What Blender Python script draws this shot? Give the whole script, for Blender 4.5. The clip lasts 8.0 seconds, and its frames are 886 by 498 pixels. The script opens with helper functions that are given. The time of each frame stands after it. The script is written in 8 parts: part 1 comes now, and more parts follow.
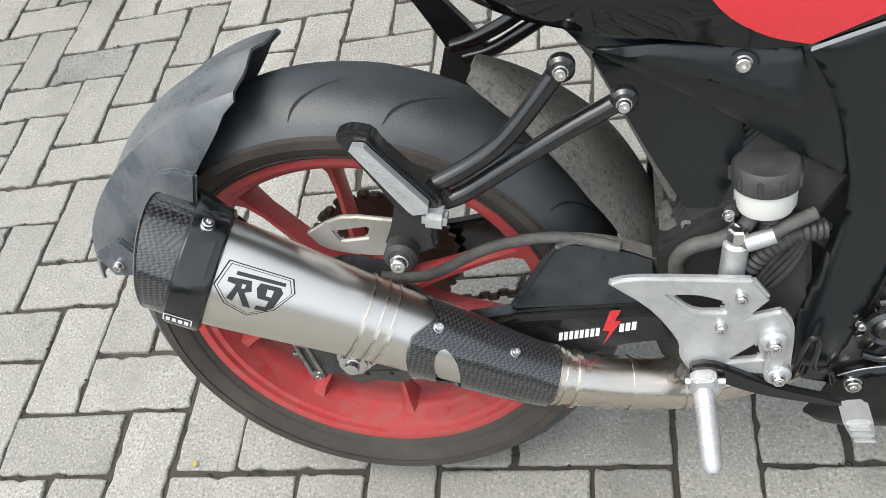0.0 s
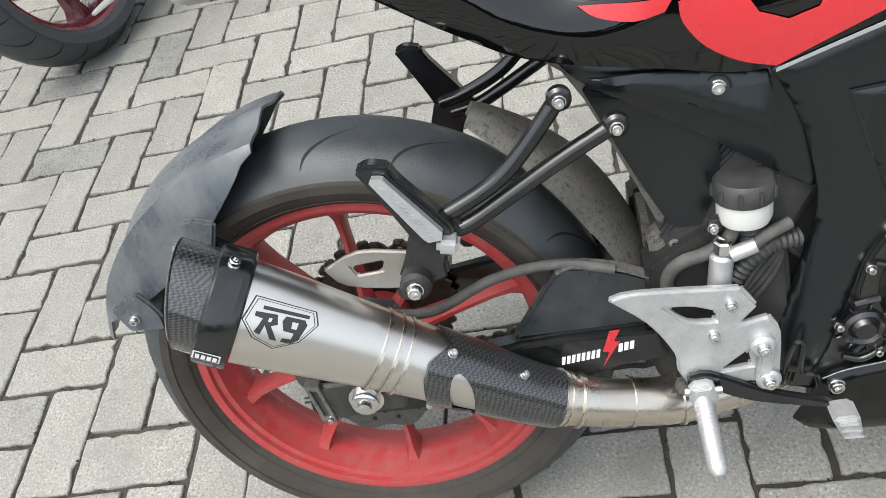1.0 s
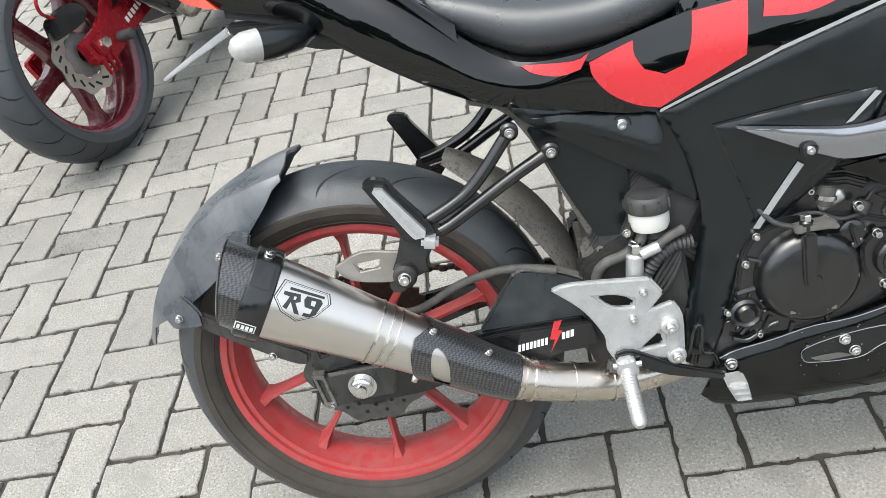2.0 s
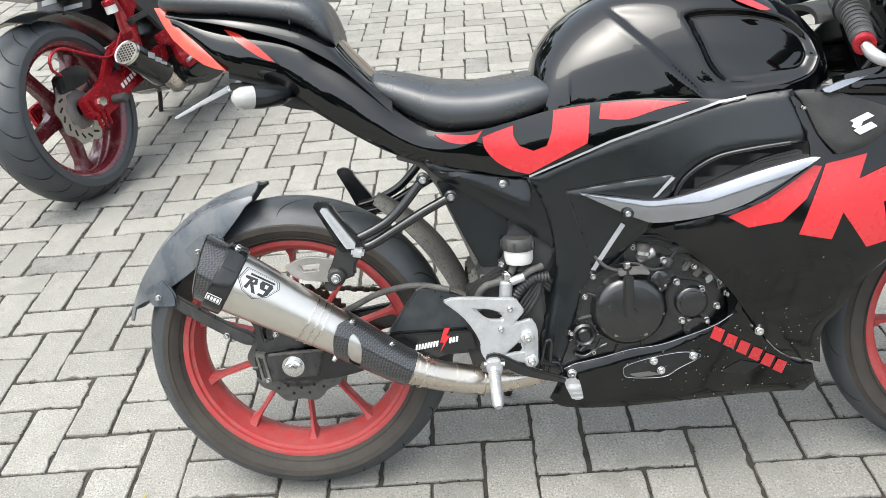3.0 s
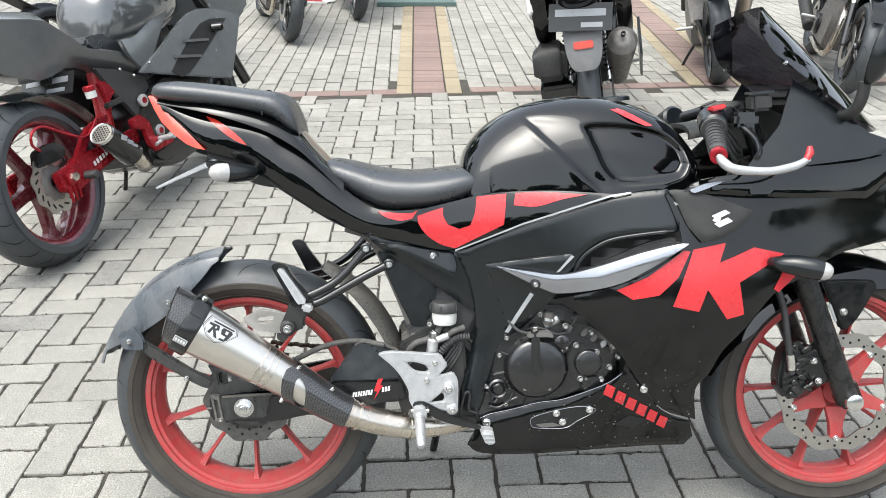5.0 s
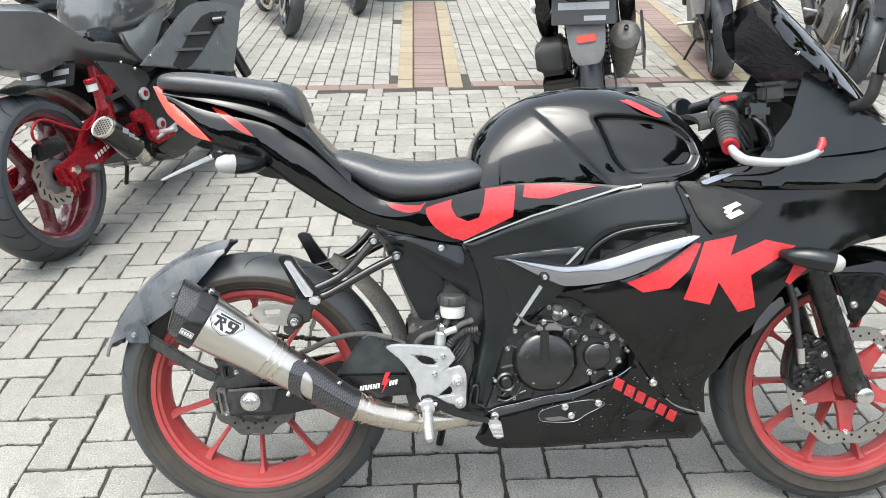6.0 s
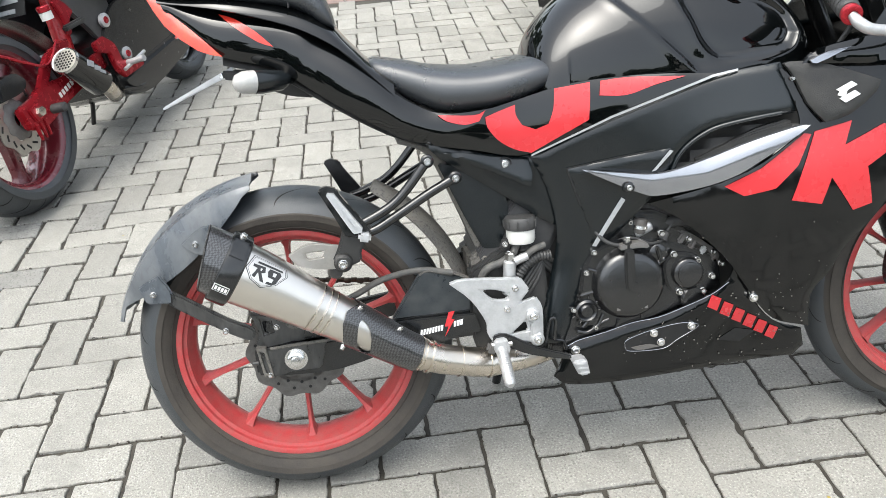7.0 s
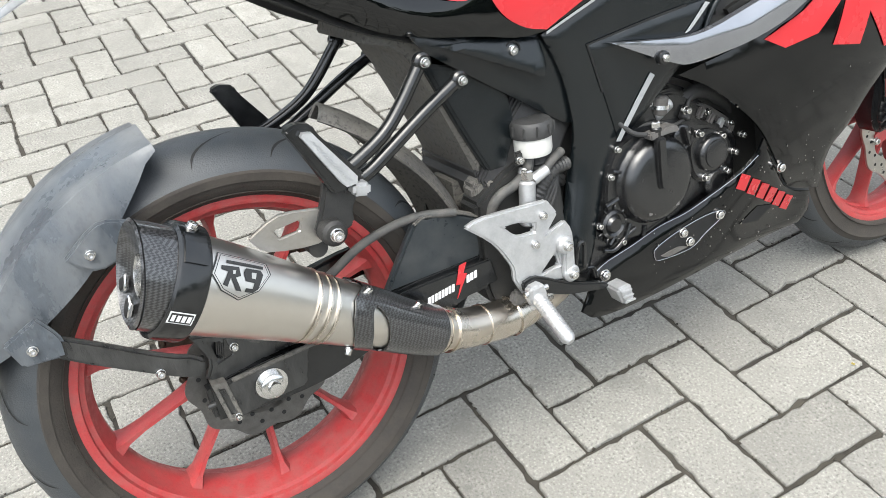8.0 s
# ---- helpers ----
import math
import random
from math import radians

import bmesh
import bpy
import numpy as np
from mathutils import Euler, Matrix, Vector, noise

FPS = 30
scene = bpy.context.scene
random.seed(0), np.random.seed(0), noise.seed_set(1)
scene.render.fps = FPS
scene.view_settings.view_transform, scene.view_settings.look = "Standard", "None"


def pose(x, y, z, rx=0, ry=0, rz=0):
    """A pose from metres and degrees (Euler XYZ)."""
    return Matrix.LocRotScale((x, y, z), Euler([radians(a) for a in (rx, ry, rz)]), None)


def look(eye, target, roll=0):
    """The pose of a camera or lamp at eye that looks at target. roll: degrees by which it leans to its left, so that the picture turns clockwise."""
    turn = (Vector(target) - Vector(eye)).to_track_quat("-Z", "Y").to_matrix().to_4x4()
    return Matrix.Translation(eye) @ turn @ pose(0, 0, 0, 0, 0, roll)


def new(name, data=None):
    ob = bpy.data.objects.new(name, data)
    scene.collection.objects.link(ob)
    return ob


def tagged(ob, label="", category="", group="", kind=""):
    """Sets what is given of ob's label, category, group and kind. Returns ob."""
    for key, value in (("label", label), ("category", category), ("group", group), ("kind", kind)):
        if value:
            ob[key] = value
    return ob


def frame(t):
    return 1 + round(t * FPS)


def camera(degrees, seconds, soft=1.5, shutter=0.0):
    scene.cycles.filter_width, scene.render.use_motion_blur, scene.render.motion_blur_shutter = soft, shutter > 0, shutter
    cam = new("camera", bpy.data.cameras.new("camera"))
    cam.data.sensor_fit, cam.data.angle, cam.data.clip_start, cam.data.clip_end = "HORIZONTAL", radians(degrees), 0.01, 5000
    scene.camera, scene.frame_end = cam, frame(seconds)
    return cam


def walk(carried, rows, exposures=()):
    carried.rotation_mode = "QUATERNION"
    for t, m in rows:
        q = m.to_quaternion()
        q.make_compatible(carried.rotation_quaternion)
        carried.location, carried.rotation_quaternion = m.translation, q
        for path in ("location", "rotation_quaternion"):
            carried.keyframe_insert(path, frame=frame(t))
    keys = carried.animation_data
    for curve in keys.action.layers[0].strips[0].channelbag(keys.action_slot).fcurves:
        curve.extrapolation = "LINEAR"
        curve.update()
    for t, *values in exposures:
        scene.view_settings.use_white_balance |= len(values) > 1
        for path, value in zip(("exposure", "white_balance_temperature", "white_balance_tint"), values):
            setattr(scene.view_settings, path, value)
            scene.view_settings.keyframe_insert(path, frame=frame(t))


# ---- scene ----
cam = camera(55.52, 8.0, soft=0.7)
ROWS = [
    (0.0, 0.3261, -0.5363, 1.1227, 35.871, 12.752, 5.657),
    (0.5, 0.3082, -0.548, 1.1285, 36.541, 12.174, 4.383),
    (1.0, 0.2759, -0.6266, 1.1383, 41.524, 12.172, 0.953),
    (1.2, 0.2566, -0.6794, 1.1483, 43.778, 12.618, -0.227),
    (2.5, 0.3133, -1.1149, 1.2679, 54.409, 8.328, -1.522),
    (3.0, 0.3353, -1.3391, 1.3199, 58.317, 3.551, -0.346),
    (3.5, 0.3169, -1.5533, 1.3709, 58.42, 1.406, -2.572),
    (4.0, 0.3121, -1.6086, 1.3839, 60.934, 0.685, -2.955),
    (4.5, 0.3324, -1.6134, 1.3835, 65.296, -0.478, -2.326),
    (5.0, 0.3554, -1.6132, 1.3898, 65.129, -0.417, -2.361),
    (6.5, 0.2851, -1.5754, 1.3438, 64.371, -0.455, -2.624),
    (7.0, 0.162, -1.3632, 1.2714, 59.332, 2.522, -6.881),
    (7.5, -0.001, -1.1085, 1.209, 54.319, 0.848, -19.733),
    (8.0, -0.1755, -0.8476, 1.1043, 51.817, 0.701, -30.561),
]
EXPOSURES = [(0.0, 1.52, 6500, 6), (1.0, 1.52, 6500, 6), (2.5, 1.72, 6500, 6), (4.5, 1.83, 6500, 6), (6.5, 1.83, 6500, 6), (8.0, 1.83, 6500, 6)]
walk(cam, [(t, pose(x, y, z, rx, ry, rz)) for t, x, y, z, rx, ry, rz in ROWS], EXPOSURES)

# ---- light: a bright overcast sky ----
SUN_ELEV, SUN_TURN = radians(70), radians(-126)
world = bpy.data.worlds.new("overcast_sky")
scene.world = world
world.use_nodes = True
wn, wl = world.node_tree.nodes, world.node_tree.links
sky = wn.new("ShaderNodeTexSky")
sky.sky_type, sky.sun_disc, sky.sun_elevation, sky.sun_rotation = "NISHITA", False, SUN_ELEV, SUN_TURN
sky.dust_density, sky.ozone_density, sky.air_density = 4.0, 1.0, 1.0
grey = wn.new("ShaderNodeHueSaturation")
grey.inputs["Saturation"].default_value = 0.42
wl.new(sky.outputs[0], grey.inputs["Color"])
wl.new(grey.outputs[0], wn["Background"].inputs["Color"])
wn["Background"].inputs["Strength"].default_value = 0.15
sun = new("sun", bpy.data.lights.new("sun", "SUN"))
sun.data.energy, sun.data.angle, sun.data.color = 0.5, radians(50), (1.0, 0.98, 0.95)
sun.matrix_world = look((-3.0, -2.2, 10), (0, 0, 0))


# ---- materials ----
def material(name, colour, rough=0.5, metal=0.0, second=None, mix=0.35, scale=30.0, bump=0.0, bump_scale=300.0, coat=0.0,
             rough_var=0.12, dust=0.0, dust_colour=(0.32, 0.29, 0.25), spec=0.5, island=False, per_object=0.0, stretch=(1, 1, 1), speck=0.0, speck_scale=320.0, stain=0.0):
    """A surface with broad and fine variation of colour and roughness, fine relief, and a thin layer of dust."""
    m = bpy.data.materials.new(name)
    m.use_nodes = True
    n, l = m.node_tree.nodes, m.node_tree.links
    b = n["Principled BSDF"]
    co = n.new("ShaderNodeTexCoord")
    mp = n.new("ShaderNodeMapping")
    mp.inputs["Scale"].default_value = stretch
    l.new(co.outputs["Object"], mp.inputs["Vector"])

    def noise_tex(s, detail=4.0, r=0.6):
        t = n.new("ShaderNodeTexNoise")
        t.inputs["Scale"].default_value, t.inputs["Detail"].default_value, t.inputs["Roughness"].default_value = s, detail, r
        l.new(mp.outputs[0], t.inputs["Vector"])
        return t.outputs["Fac"]

    def ramp(fac, a, z):
        r = n.new("ShaderNodeMapRange")
        r.inputs["From Min"].default_value, r.inputs["From Max"].default_value = a, z
        l.new(fac, r.inputs["Value"])
        return r.outputs[0]

    def blend(fac, a, c, kind="MIX"):
        x = n.new("ShaderNodeMix")
        x.data_type, x.blend_type = "RGBA", kind
        for sock, v in ((x.inputs[0], fac), (x.inputs[6], a), (x.inputs[7], c)):
            if isinstance(v, bpy.types.NodeSocket):
                l.new(v, sock)
            else:
                sock.default_value = v if isinstance(v, float) else (*v, 1.0)
        return x.outputs[2]

    broad, fine = noise_tex(scale, 3.0), noise_tex(scale * 7, 5.0)
    second = second or tuple(c * 0.72 for c in colour)
    fac = n.new("ShaderNodeMath")
    fac.operation = "MULTIPLY"
    l.new(ramp(broad, 0.35, 0.7), fac.inputs[0])
    fac.inputs[1].default_value = mix
    col = blend(fac.outputs[0], colour, second)
    fine_fac = n.new("ShaderNodeMath")
    fine_fac.operation = "MULTIPLY"
    l.new(ramp(fine, 0.45, 0.75), fine_fac.inputs[0])
    fine_fac.inputs[1].default_value = mix * 0.6
    col = blend(fine_fac.outputs[0], col, second)
    if speck:
        sp = noise_tex(speck_scale, 2.0)
        for a_, z_, k_ in ((0.55, 0.68, 0.45), (0.43, 0.32, 1.4)):
            sf = n.new("ShaderNodeMath")
            sf.operation = "MULTIPLY"
            l.new(ramp(sp, a_, z_), sf.inputs[0])
            sf.inputs[1].default_value = speck
            col = blend(sf.outputs[0], col, tuple(min(1.0, c * k_) for c in colour))
    if stain:
        geo = n.new("ShaderNodeNewGeometry")
        for s_, lo, hi, k_ in ((0.9, 0.46, 0.74, 0.62), (4.5, 0.54, 0.72, 0.55), (22.0, 0.57, 0.72, 0.55), (70.0, 0.57, 0.68, 0.6)):
            st = n.new("ShaderNodeTexNoise")
            st.inputs["Scale"].default_value, st.inputs["Detail"].default_value, st.inputs["Roughness"].default_value = s_, 6.0, 0.65
            l.new(geo.outputs["Position"], st.inputs["Vector"])
            sm = n.new("ShaderNodeMath")
            sm.operation = "MULTIPLY"
            l.new(ramp(st.outputs["Fac"], lo, hi), sm.inputs[0])
            sm.inputs[1].default_value = stain
            col = blend(sm.outputs[0], col, tuple(c * k_ for c in colour))
    if per_object:
        oi = n.new("ShaderNodeObjectInfo") if not island else n.new("ShaderNodeNewGeometry")
        rnd = oi.outputs["Random"] if not island else oi.outputs["Random Per Island"]
        hv = n.new("ShaderNodeHueSaturation")
        mr = n.new("ShaderNodeMapRange")
        mr.inputs["To Min"].default_value, mr.inputs["To Max"].default_value = 1 - per_object, 1 + per_object
        l.new(rnd, mr.inputs["Value"])
        l.new(mr.outputs[0], hv.inputs["Value"])
        l.new(col, hv.inputs["Color"])
        col = hv.outputs[0]
    rr = n.new("ShaderNodeMapRange")
    rr.inputs["To Min"].default_value, rr.inputs["To Max"].default_value = max(rough - rough_var, 0.02), min(rough + rough_var, 1.0)
    l.new(broad, rr.inputs["Value"])
    rough_out = rr.outputs[0]
    if dust:
        df = n.new("ShaderNodeMath")
        df.operation = "MULTIPLY"
        l.new(ramp(noise_tex(scale * 0.5, 8.0, 0.7), 0.42, 0.8), df.inputs[0])
        df.inputs[1].default_value = dust
        col = blend(df.outputs[0], col, dust_colour)
        ad = n.new("ShaderNodeMath")
        ad.operation, ad.use_clamp = "ADD", True
        l.new(rough_out, ad.inputs[0])
        l.new(df.outputs[0], ad.inputs[1])
        rough_out = ad.outputs[0]
    l.new(col, b.inputs["Base Color"])
    l.new(rough_out, b.inputs["Roughness"])
    b.inputs["Metallic"].default_value = metal
    b.inputs["Specular IOR Level"].default_value = spec
    b.inputs["Coat Weight"].default_value, b.inputs["Coat Roughness"].default_value = coat, 0.04
    if bump:
        bp = n.new("ShaderNodeBump")
        bp.inputs["Strength"].default_value, bp.inputs["Distance"].default_value = bump, 0.002
        l.new(noise_tex(bump_scale, 3.0), bp.inputs["Height"])
        l.new(bp.outputs[0], b.inputs["Normal"])
    return m


def clear_material(name, colour, rough=0.03, ior=1.45):
    m = bpy.data.materials.new(name)
    m.use_nodes = True
    b = m.node_tree.nodes["Principled BSDF"]
    b.inputs["Base Color"].default_value = (*colour, 1)
    b.inputs["Roughness"].default_value, b.inputs["Transmission Weight"].default_value, b.inputs["IOR"].default_value = rough, 1.0, ior
    return m


def carbon_material(name, scale=230.0, base=0.003, light=0.045, rough=0.05):
    """A woven twill under clear lacquer."""
    m = bpy.data.materials.new(name)
    m.use_nodes = True
    n, l = m.node_tree.nodes, m.node_tree.links
    b = n["Principled BSDF"]
    co = n.new("ShaderNodeTexCoord")
    mp = n.new("ShaderNodeMapping")
    mp.inputs["Rotation"].default_value = (radians(20), radians(35), radians(45))
    l.new(co.outputs["Object"], mp.inputs["Vector"])
    wave = n.new("ShaderNodeTexWave")
    wave.bands_direction = "X"
    wave.inputs["Scale"].default_value = scale / 3.6
    wave.inputs["Distortion"].default_value = 0.0
    l.new(mp.outputs[0], wave.inputs["Vector"])
    mp2 = n.new("ShaderNodeMapping")
    mp2.inputs["Rotation"].default_value, mp2.inputs["Scale"].default_value = (0, radians(34), 0), (1.0, 1.0, 2.0)
    l.new(co.outputs["Object"], mp2.inputs["Vector"])
    chk = n.new("ShaderNodeTexChecker")
    chk.inputs["Scale"].default_value = scale
    l.new(mp2.outputs[0], chk.inputs["Vector"])
    mix = n.new("ShaderNodeMix")
    mix.data_type = "FLOAT"
    mix.inputs[0].default_value = 0.62
    l.new(wave.outputs["Fac"], mix.inputs[2])
    l.new(chk.outputs["Fac"], mix.inputs[3])
    rp = n.new("ShaderNodeValToRGB")
    rp.color_ramp.elements[0].color, rp.color_ramp.elements[1].color = (base, base, base, 1), (light, light, light * 1.05, 1)
    rp.color_ramp.elements[0].position, rp.color_ramp.elements[1].position = 0.3, 0.75
    l.new(mix.outputs[0], rp.inputs[0])
    l.new(rp.outputs[0], b.inputs["Base Color"])
    b.inputs["Roughness"].default_value, b.inputs["Coat Weight"].default_value, b.inputs["Coat Roughness"].default_value = 0.35, 1.0, rough
    return m


GLOSS = material("gloss_black_paint", (0.0016, 0.0020, 0.0022), 0.040, 0, (0.0022, 0.0026, 0.0028), 0.3, 12, 0.0, rough_var=0.02, spec=0.55)
MATTE = material("matte_black_plastic", (0.0042, 0.0062, 0.0074), 0.20, 0, (0.0058, 0.0080, 0.0092), 0.5, 25, 0.10, 1500, dust=0.010, spec=0.52)
TRIM = material("rough_black_plastic", (0.012, 0.0122, 0.012), 0.5, 0, (0.024, 0.0235, 0.022), 0.5, 40, 0.4, 700, dust=0.10, dust_colour=(0.16, 0.15, 0.135), spec=0.45)
RED = material("red_decal", (0.47, 0.026, 0.032), 0.26, 0, (0.43, 0.024, 0.030), 0.4, 20, rough_var=0.06, spec=0.5, dust=0.05, dust_colour=(0.5, 0.17, 0.17))
PALE = material("grey_decal", (0.30, 0.31, 0.32), 0.3, 0, None, 0.3, 20, coat=0.2)
SILVER = material("silver_grey_paint", (0.30, 0.31, 0.335), 0.17, 0.8, (0.25, 0.26, 0.28), 0.4, 15, coat=0.5, dust=0.03)
WHEEL_RED = material("red_wheel_paint", (0.36, 0.036, 0.038), 0.38, 0, (0.31, 0.052, 0.050), 0.5, 85, 0.12, 400, dust=0.5, dust_colour=(0.29, 0.135, 0.118), spec=0.45, speck=0.25, speck_scale=300)
TREAD = material("tyre_tread_rubber", (0.026, 0.031, 0.036), 0.42, 0, (0.038, 0.042, 0.046), 0.6, 30, 0.3, 500, dust=0.2, dust_colour=(0.085, 0.085, 0.083), spec=0.6)
SIDEWALL = material("dusty_tyre_sidewall", (0.036, 0.032, 0.028), 0.72, 0, (0.058, 0.051, 0.043), 0.6, 26, 0.35, 350, dust=0.3, dust_colour=(0.105, 0.093, 0.079), spec=0.3)
STEEL = material("brushed_stainless_steel", (0.66, 0.63, 0.585), 0.31, 1.0, (0.56, 0.53, 0.485), 0.3, 9, 0.03, 900, rough_var=0.05)
PIPE = material("heat_tinted_steel", (0.62, 0.575, 0.51), 0.27, 1.0, (0.50, 0.44, 0.37), 0.5, 16, 0.04, 700, rough_var=0.07)
ALLOY = material("cast_aluminium", (0.52, 0.525, 0.53), 0.34, 0.65, (0.38, 0.385, 0.39), 0.6, 45, 0.25, 700, dust=0.3, dust_colour=(0.24, 0.23, 0.215))
CHROME = material("zinc_bolt_steel", (0.68, 0.68, 0.67), 0.22, 1.0, (0.5, 0.48, 0.45), 0.4, 120, 0.05, 900)
TUBE = material("gloss_black_steel_tube", (0.006, 0.0068, 0.0074), 0.17, 0, (0.011, 0.011, 0.0115), 0.4, 60, dust=0.07, dust_colour=(0.17, 0.165, 0.15), spec=0.6)
ENGINE = material("black_engine_casting", (0.0045, 0.005, 0.0056), 0.2, 0.0, (0.009, 0.009, 0.0095), 0.6, 40, 0.12, 700, dust=0.04, dust_colour=(0.12, 0.115, 0.105), spec=0.8)
ENGINE_GREY = material("grey_engine_casting", (0.16, 0.155, 0.15), 0.5, 0.5, (0.08, 0.075, 0.07), 0.7, 50, 0.4, 500, dust=0.35)
DISC = material("brake_disc_steel", (0.50, 0.48, 0.45), 0.32, 1.0, (0.36, 0.33, 0.30), 0.5, 40, 0.1, 900)
DISC_DARK = material("sooty_brake_disc_steel", (0.13, 0.125, 0.12), 0.42, 0.8, (0.08, 0.075, 0.07), 0.6, 60, 0.2, 700, dust=0.3, dust_colour=(0.14, 0.13, 0.115))
DIRTY = material("dirty_grey_plastic", (0.085, 0.082, 0.076), 0.7, 0, (0.135, 0.124, 0.106), 0.7, 22, 0.6, 300, dust=0.5, dust_colour=(0.17, 0.157, 0.136), speck=0.9, speck_scale=190)
BRACE = material("blue_black_satin_paint", (0.016, 0.021, 0.025), 0.30, 0, (0.024, 0.028, 0.031), 0.5, 24, 0.1, 500, dust=0.25, dust_colour=(0.15, 0.145, 0.13), spec=0.5)
SCRATCHED = material("scratched_black_steel", (0.008, 0.0085, 0.009), 0.25, 0, (0.016, 0.016, 0.016), 0.5, 50, 0.25, 400, dust=0.38, dust_colour=(0.16, 0.155, 0.14), spec=0.7, stretch=(1, 1, .35))
FORK_BLACK = material("grimy_black_fork_paint", (0.006, 0.0068, 0.0072), 0.26, 0, (0.012, 0.012, 0.012), 0.5, 40, 0.15, 500, dust=0.16, dust_colour=(0.16, 0.155, 0.14), spec=0.45, speck=0.6, speck_scale=150)
SPLASHED = material("splashed_gloss_black_paint", (0.0025, 0.0030, 0.0033), 0.06, 0, (0.005, 0.005, 0.005), 0.4, 18, dust=0.05, dust_colour=(0.10, 0.096, 0.09), spec=0.42)
SMOKE = material("scuffed_smoke_grey_plastic", (0.060, 0.070, 0.082), 0.27, 0, (0.105, 0.114, 0.122), 0.8, 16, 0.15, 500, dust=0.65, dust_colour=(0.20, 0.203, 0.20), spec=0.65, speck=0.35, speck_scale=160, stretch=(1, 1, .5))
LEATHER = material("black_seat_vinyl", (0.020, 0.023, 0.027), 0.30, 0, (0.027, 0.029, 0.033), 0.4, 25, 0.25, 1400, spec=0.85)
RUBBER = material("black_rubber", (0.026, 0.026, 0.026), 0.5, 0, (0.04, 0.04, 0.04), 0.5, 60, 0.3, 600, dust=0.14, dust_colour=(0.16, 0.155, 0.145))
HOSE = material("dusty_rubber_hose", (0.05, 0.05, 0.048), 0.6, 0, (0.09, 0.086, 0.08), 0.6, 60, 0.4, 500, dust=0.35, dust_colour=(0.22, 0.205, 0.18))
MILKY = material("milky_white_plastic", (0.58, 0.58, 0.55), 0.35, 0, (0.5, 0.49, 0.46), 0.3, 50)
LENS = material("clear_signal_lens", (0.30, 0.30, 0.295), 0.14, 0, (0.5, 0.48, 0.42), 0.3, 60, coat=0.8)
TAIL_RED = material("red_tail_lens", (0.50, 0.022, 0.008), 0.12, 0, (0.58, 0.075, 0.012), 0.4, 40, coat=0.35)
CARBON = carbon_material("carbon_twill", 250.0, 0.004, 0.045, 0.04)
BADGE_DARK = material("dark_print", (0.02, 0.02, 0.02), 0.35)
WHITE_PRINT = material("white_print", (0.75, 0.75, 0.75), 0.4)
MATTE_FRAME = material("matte_black_paint", (0.02, 0.02, 0.021), 0.5, 0, (0.035, 0.035, 0.036), 0.5, 30, 0.1, 900, dust=0.08)
CHAIN = material("oily_chain_steel", (0.10, 0.085, 0.065), 0.5, 0.8, (0.04, 0.035, 0.03), 0.7, 90, 0.3, 500)
# near-black painted in for the shade inside holes, cuts and gaps
GAP_SHADE = material("painted_gap_shade", (0.006, 0.006, 0.006), 0.8)
SCREEN = clear_material("smoke_tinted_screen", (0.055, 0.053, 0.068), 0.02)
ANOD_RED = material("red_anodised_metal", (0.36, 0.016, 0.026), 0.26, 0.55, (0.25, 0.010, 0.018), 0.4, 40)
MAROON = material("dark_red_wheel_paint", (0.12, 0.008, 0.016), 0.22, 0.2, (0.08, 0.006, 0.011), 0.4, 30, coat=0.6, dust=0.1)
ORANGE_RED = material("bright_red_paint", (0.50, 0.030, 0.018), 0.25, 0, None, 0.3, 20, coat=0.3)
PAVING = dict(rough=0.9, metal=0, second=(0.170, 0.165, 0.147), mix=0.75, scale=11, bump=1.0, bump_scale=260, dust=0.4, dust_colour=(0.335, 0.325, 0.298), stain=0.7)
PAVER = material("grey_concrete_paver", (0.262, 0.254, 0.228), per_object=0.14, speck=1.0, speck_scale=210, **PAVING)
PAVER_FAR = material("grey_concrete_paver_field", (0.262, 0.254, 0.228), per_object=0.14, speck=1.0, speck_scale=210, island=True, **PAVING)
PAVER_OLD = material("patched_concrete_paver", (0.17, 0.165, 0.15), 0.92, 0, (0.30, 0.295, 0.275), 1.0, 14, 1.0, 180, dust=0.7, dust_colour=(0.10, 0.098, 0.09), speck=1.0, speck_scale=160, stain=0.8)
PAVER_RED = material("brick_red_paver", (0.180, 0.122, 0.106), 0.88, 0, (0.16, 0.115, 0.102), 0.6, 9, 0.6, 420, per_object=0.12, island=True, dust=0.3, dust_colour=(0.27, 0.24, 0.215), speck=0.75)
PAVER_YELLOW = material("ochre_paver", (0.245, 0.203, 0.135), 0.88, 0, (0.225, 0.19, 0.132), 0.6, 9, 0.6, 420, per_object=0.11, island=True, dust=0.3, dust_colour=(0.25, 0.225, 0.17), speck=0.75)
SOIL = material("dark_joint_sand", (0.024, 0.021, 0.017), 0.95, 0, (0.05, 0.045, 0.036), 0.7, 9, 0.9, 160, dust=0.35, dust_colour=(0.10, 0.093, 0.072))


# ---- mesh helpers ----
def V(*a):
    return Vector(a)


def finish(name, bm, mat, smooth=40.0):
    me = bpy.data.meshes.new(name)
    bmesh.ops.remove_doubles(bm, verts=bm.verts, dist=1e-6)
    bmesh.ops.recalc_face_normals(bm, faces=bm.faces)
    bm.to_mesh(me)
    bm.free()
    me.materials.append(mat)
    if smooth:
        me.shade_smooth()
        me.set_sharp_from_angle(angle=radians(smooth))
    return me


def part(name, bm, mat, parent, label="", smooth=40.0):
    """Links bm as one mesh under a thing or a part; its vertices are in the thing's own frame."""
    ob = new(name, finish(name, bm, mat, smooth))
    ob.parent = parent
    if label:
        tagged(ob, label)
    return ob


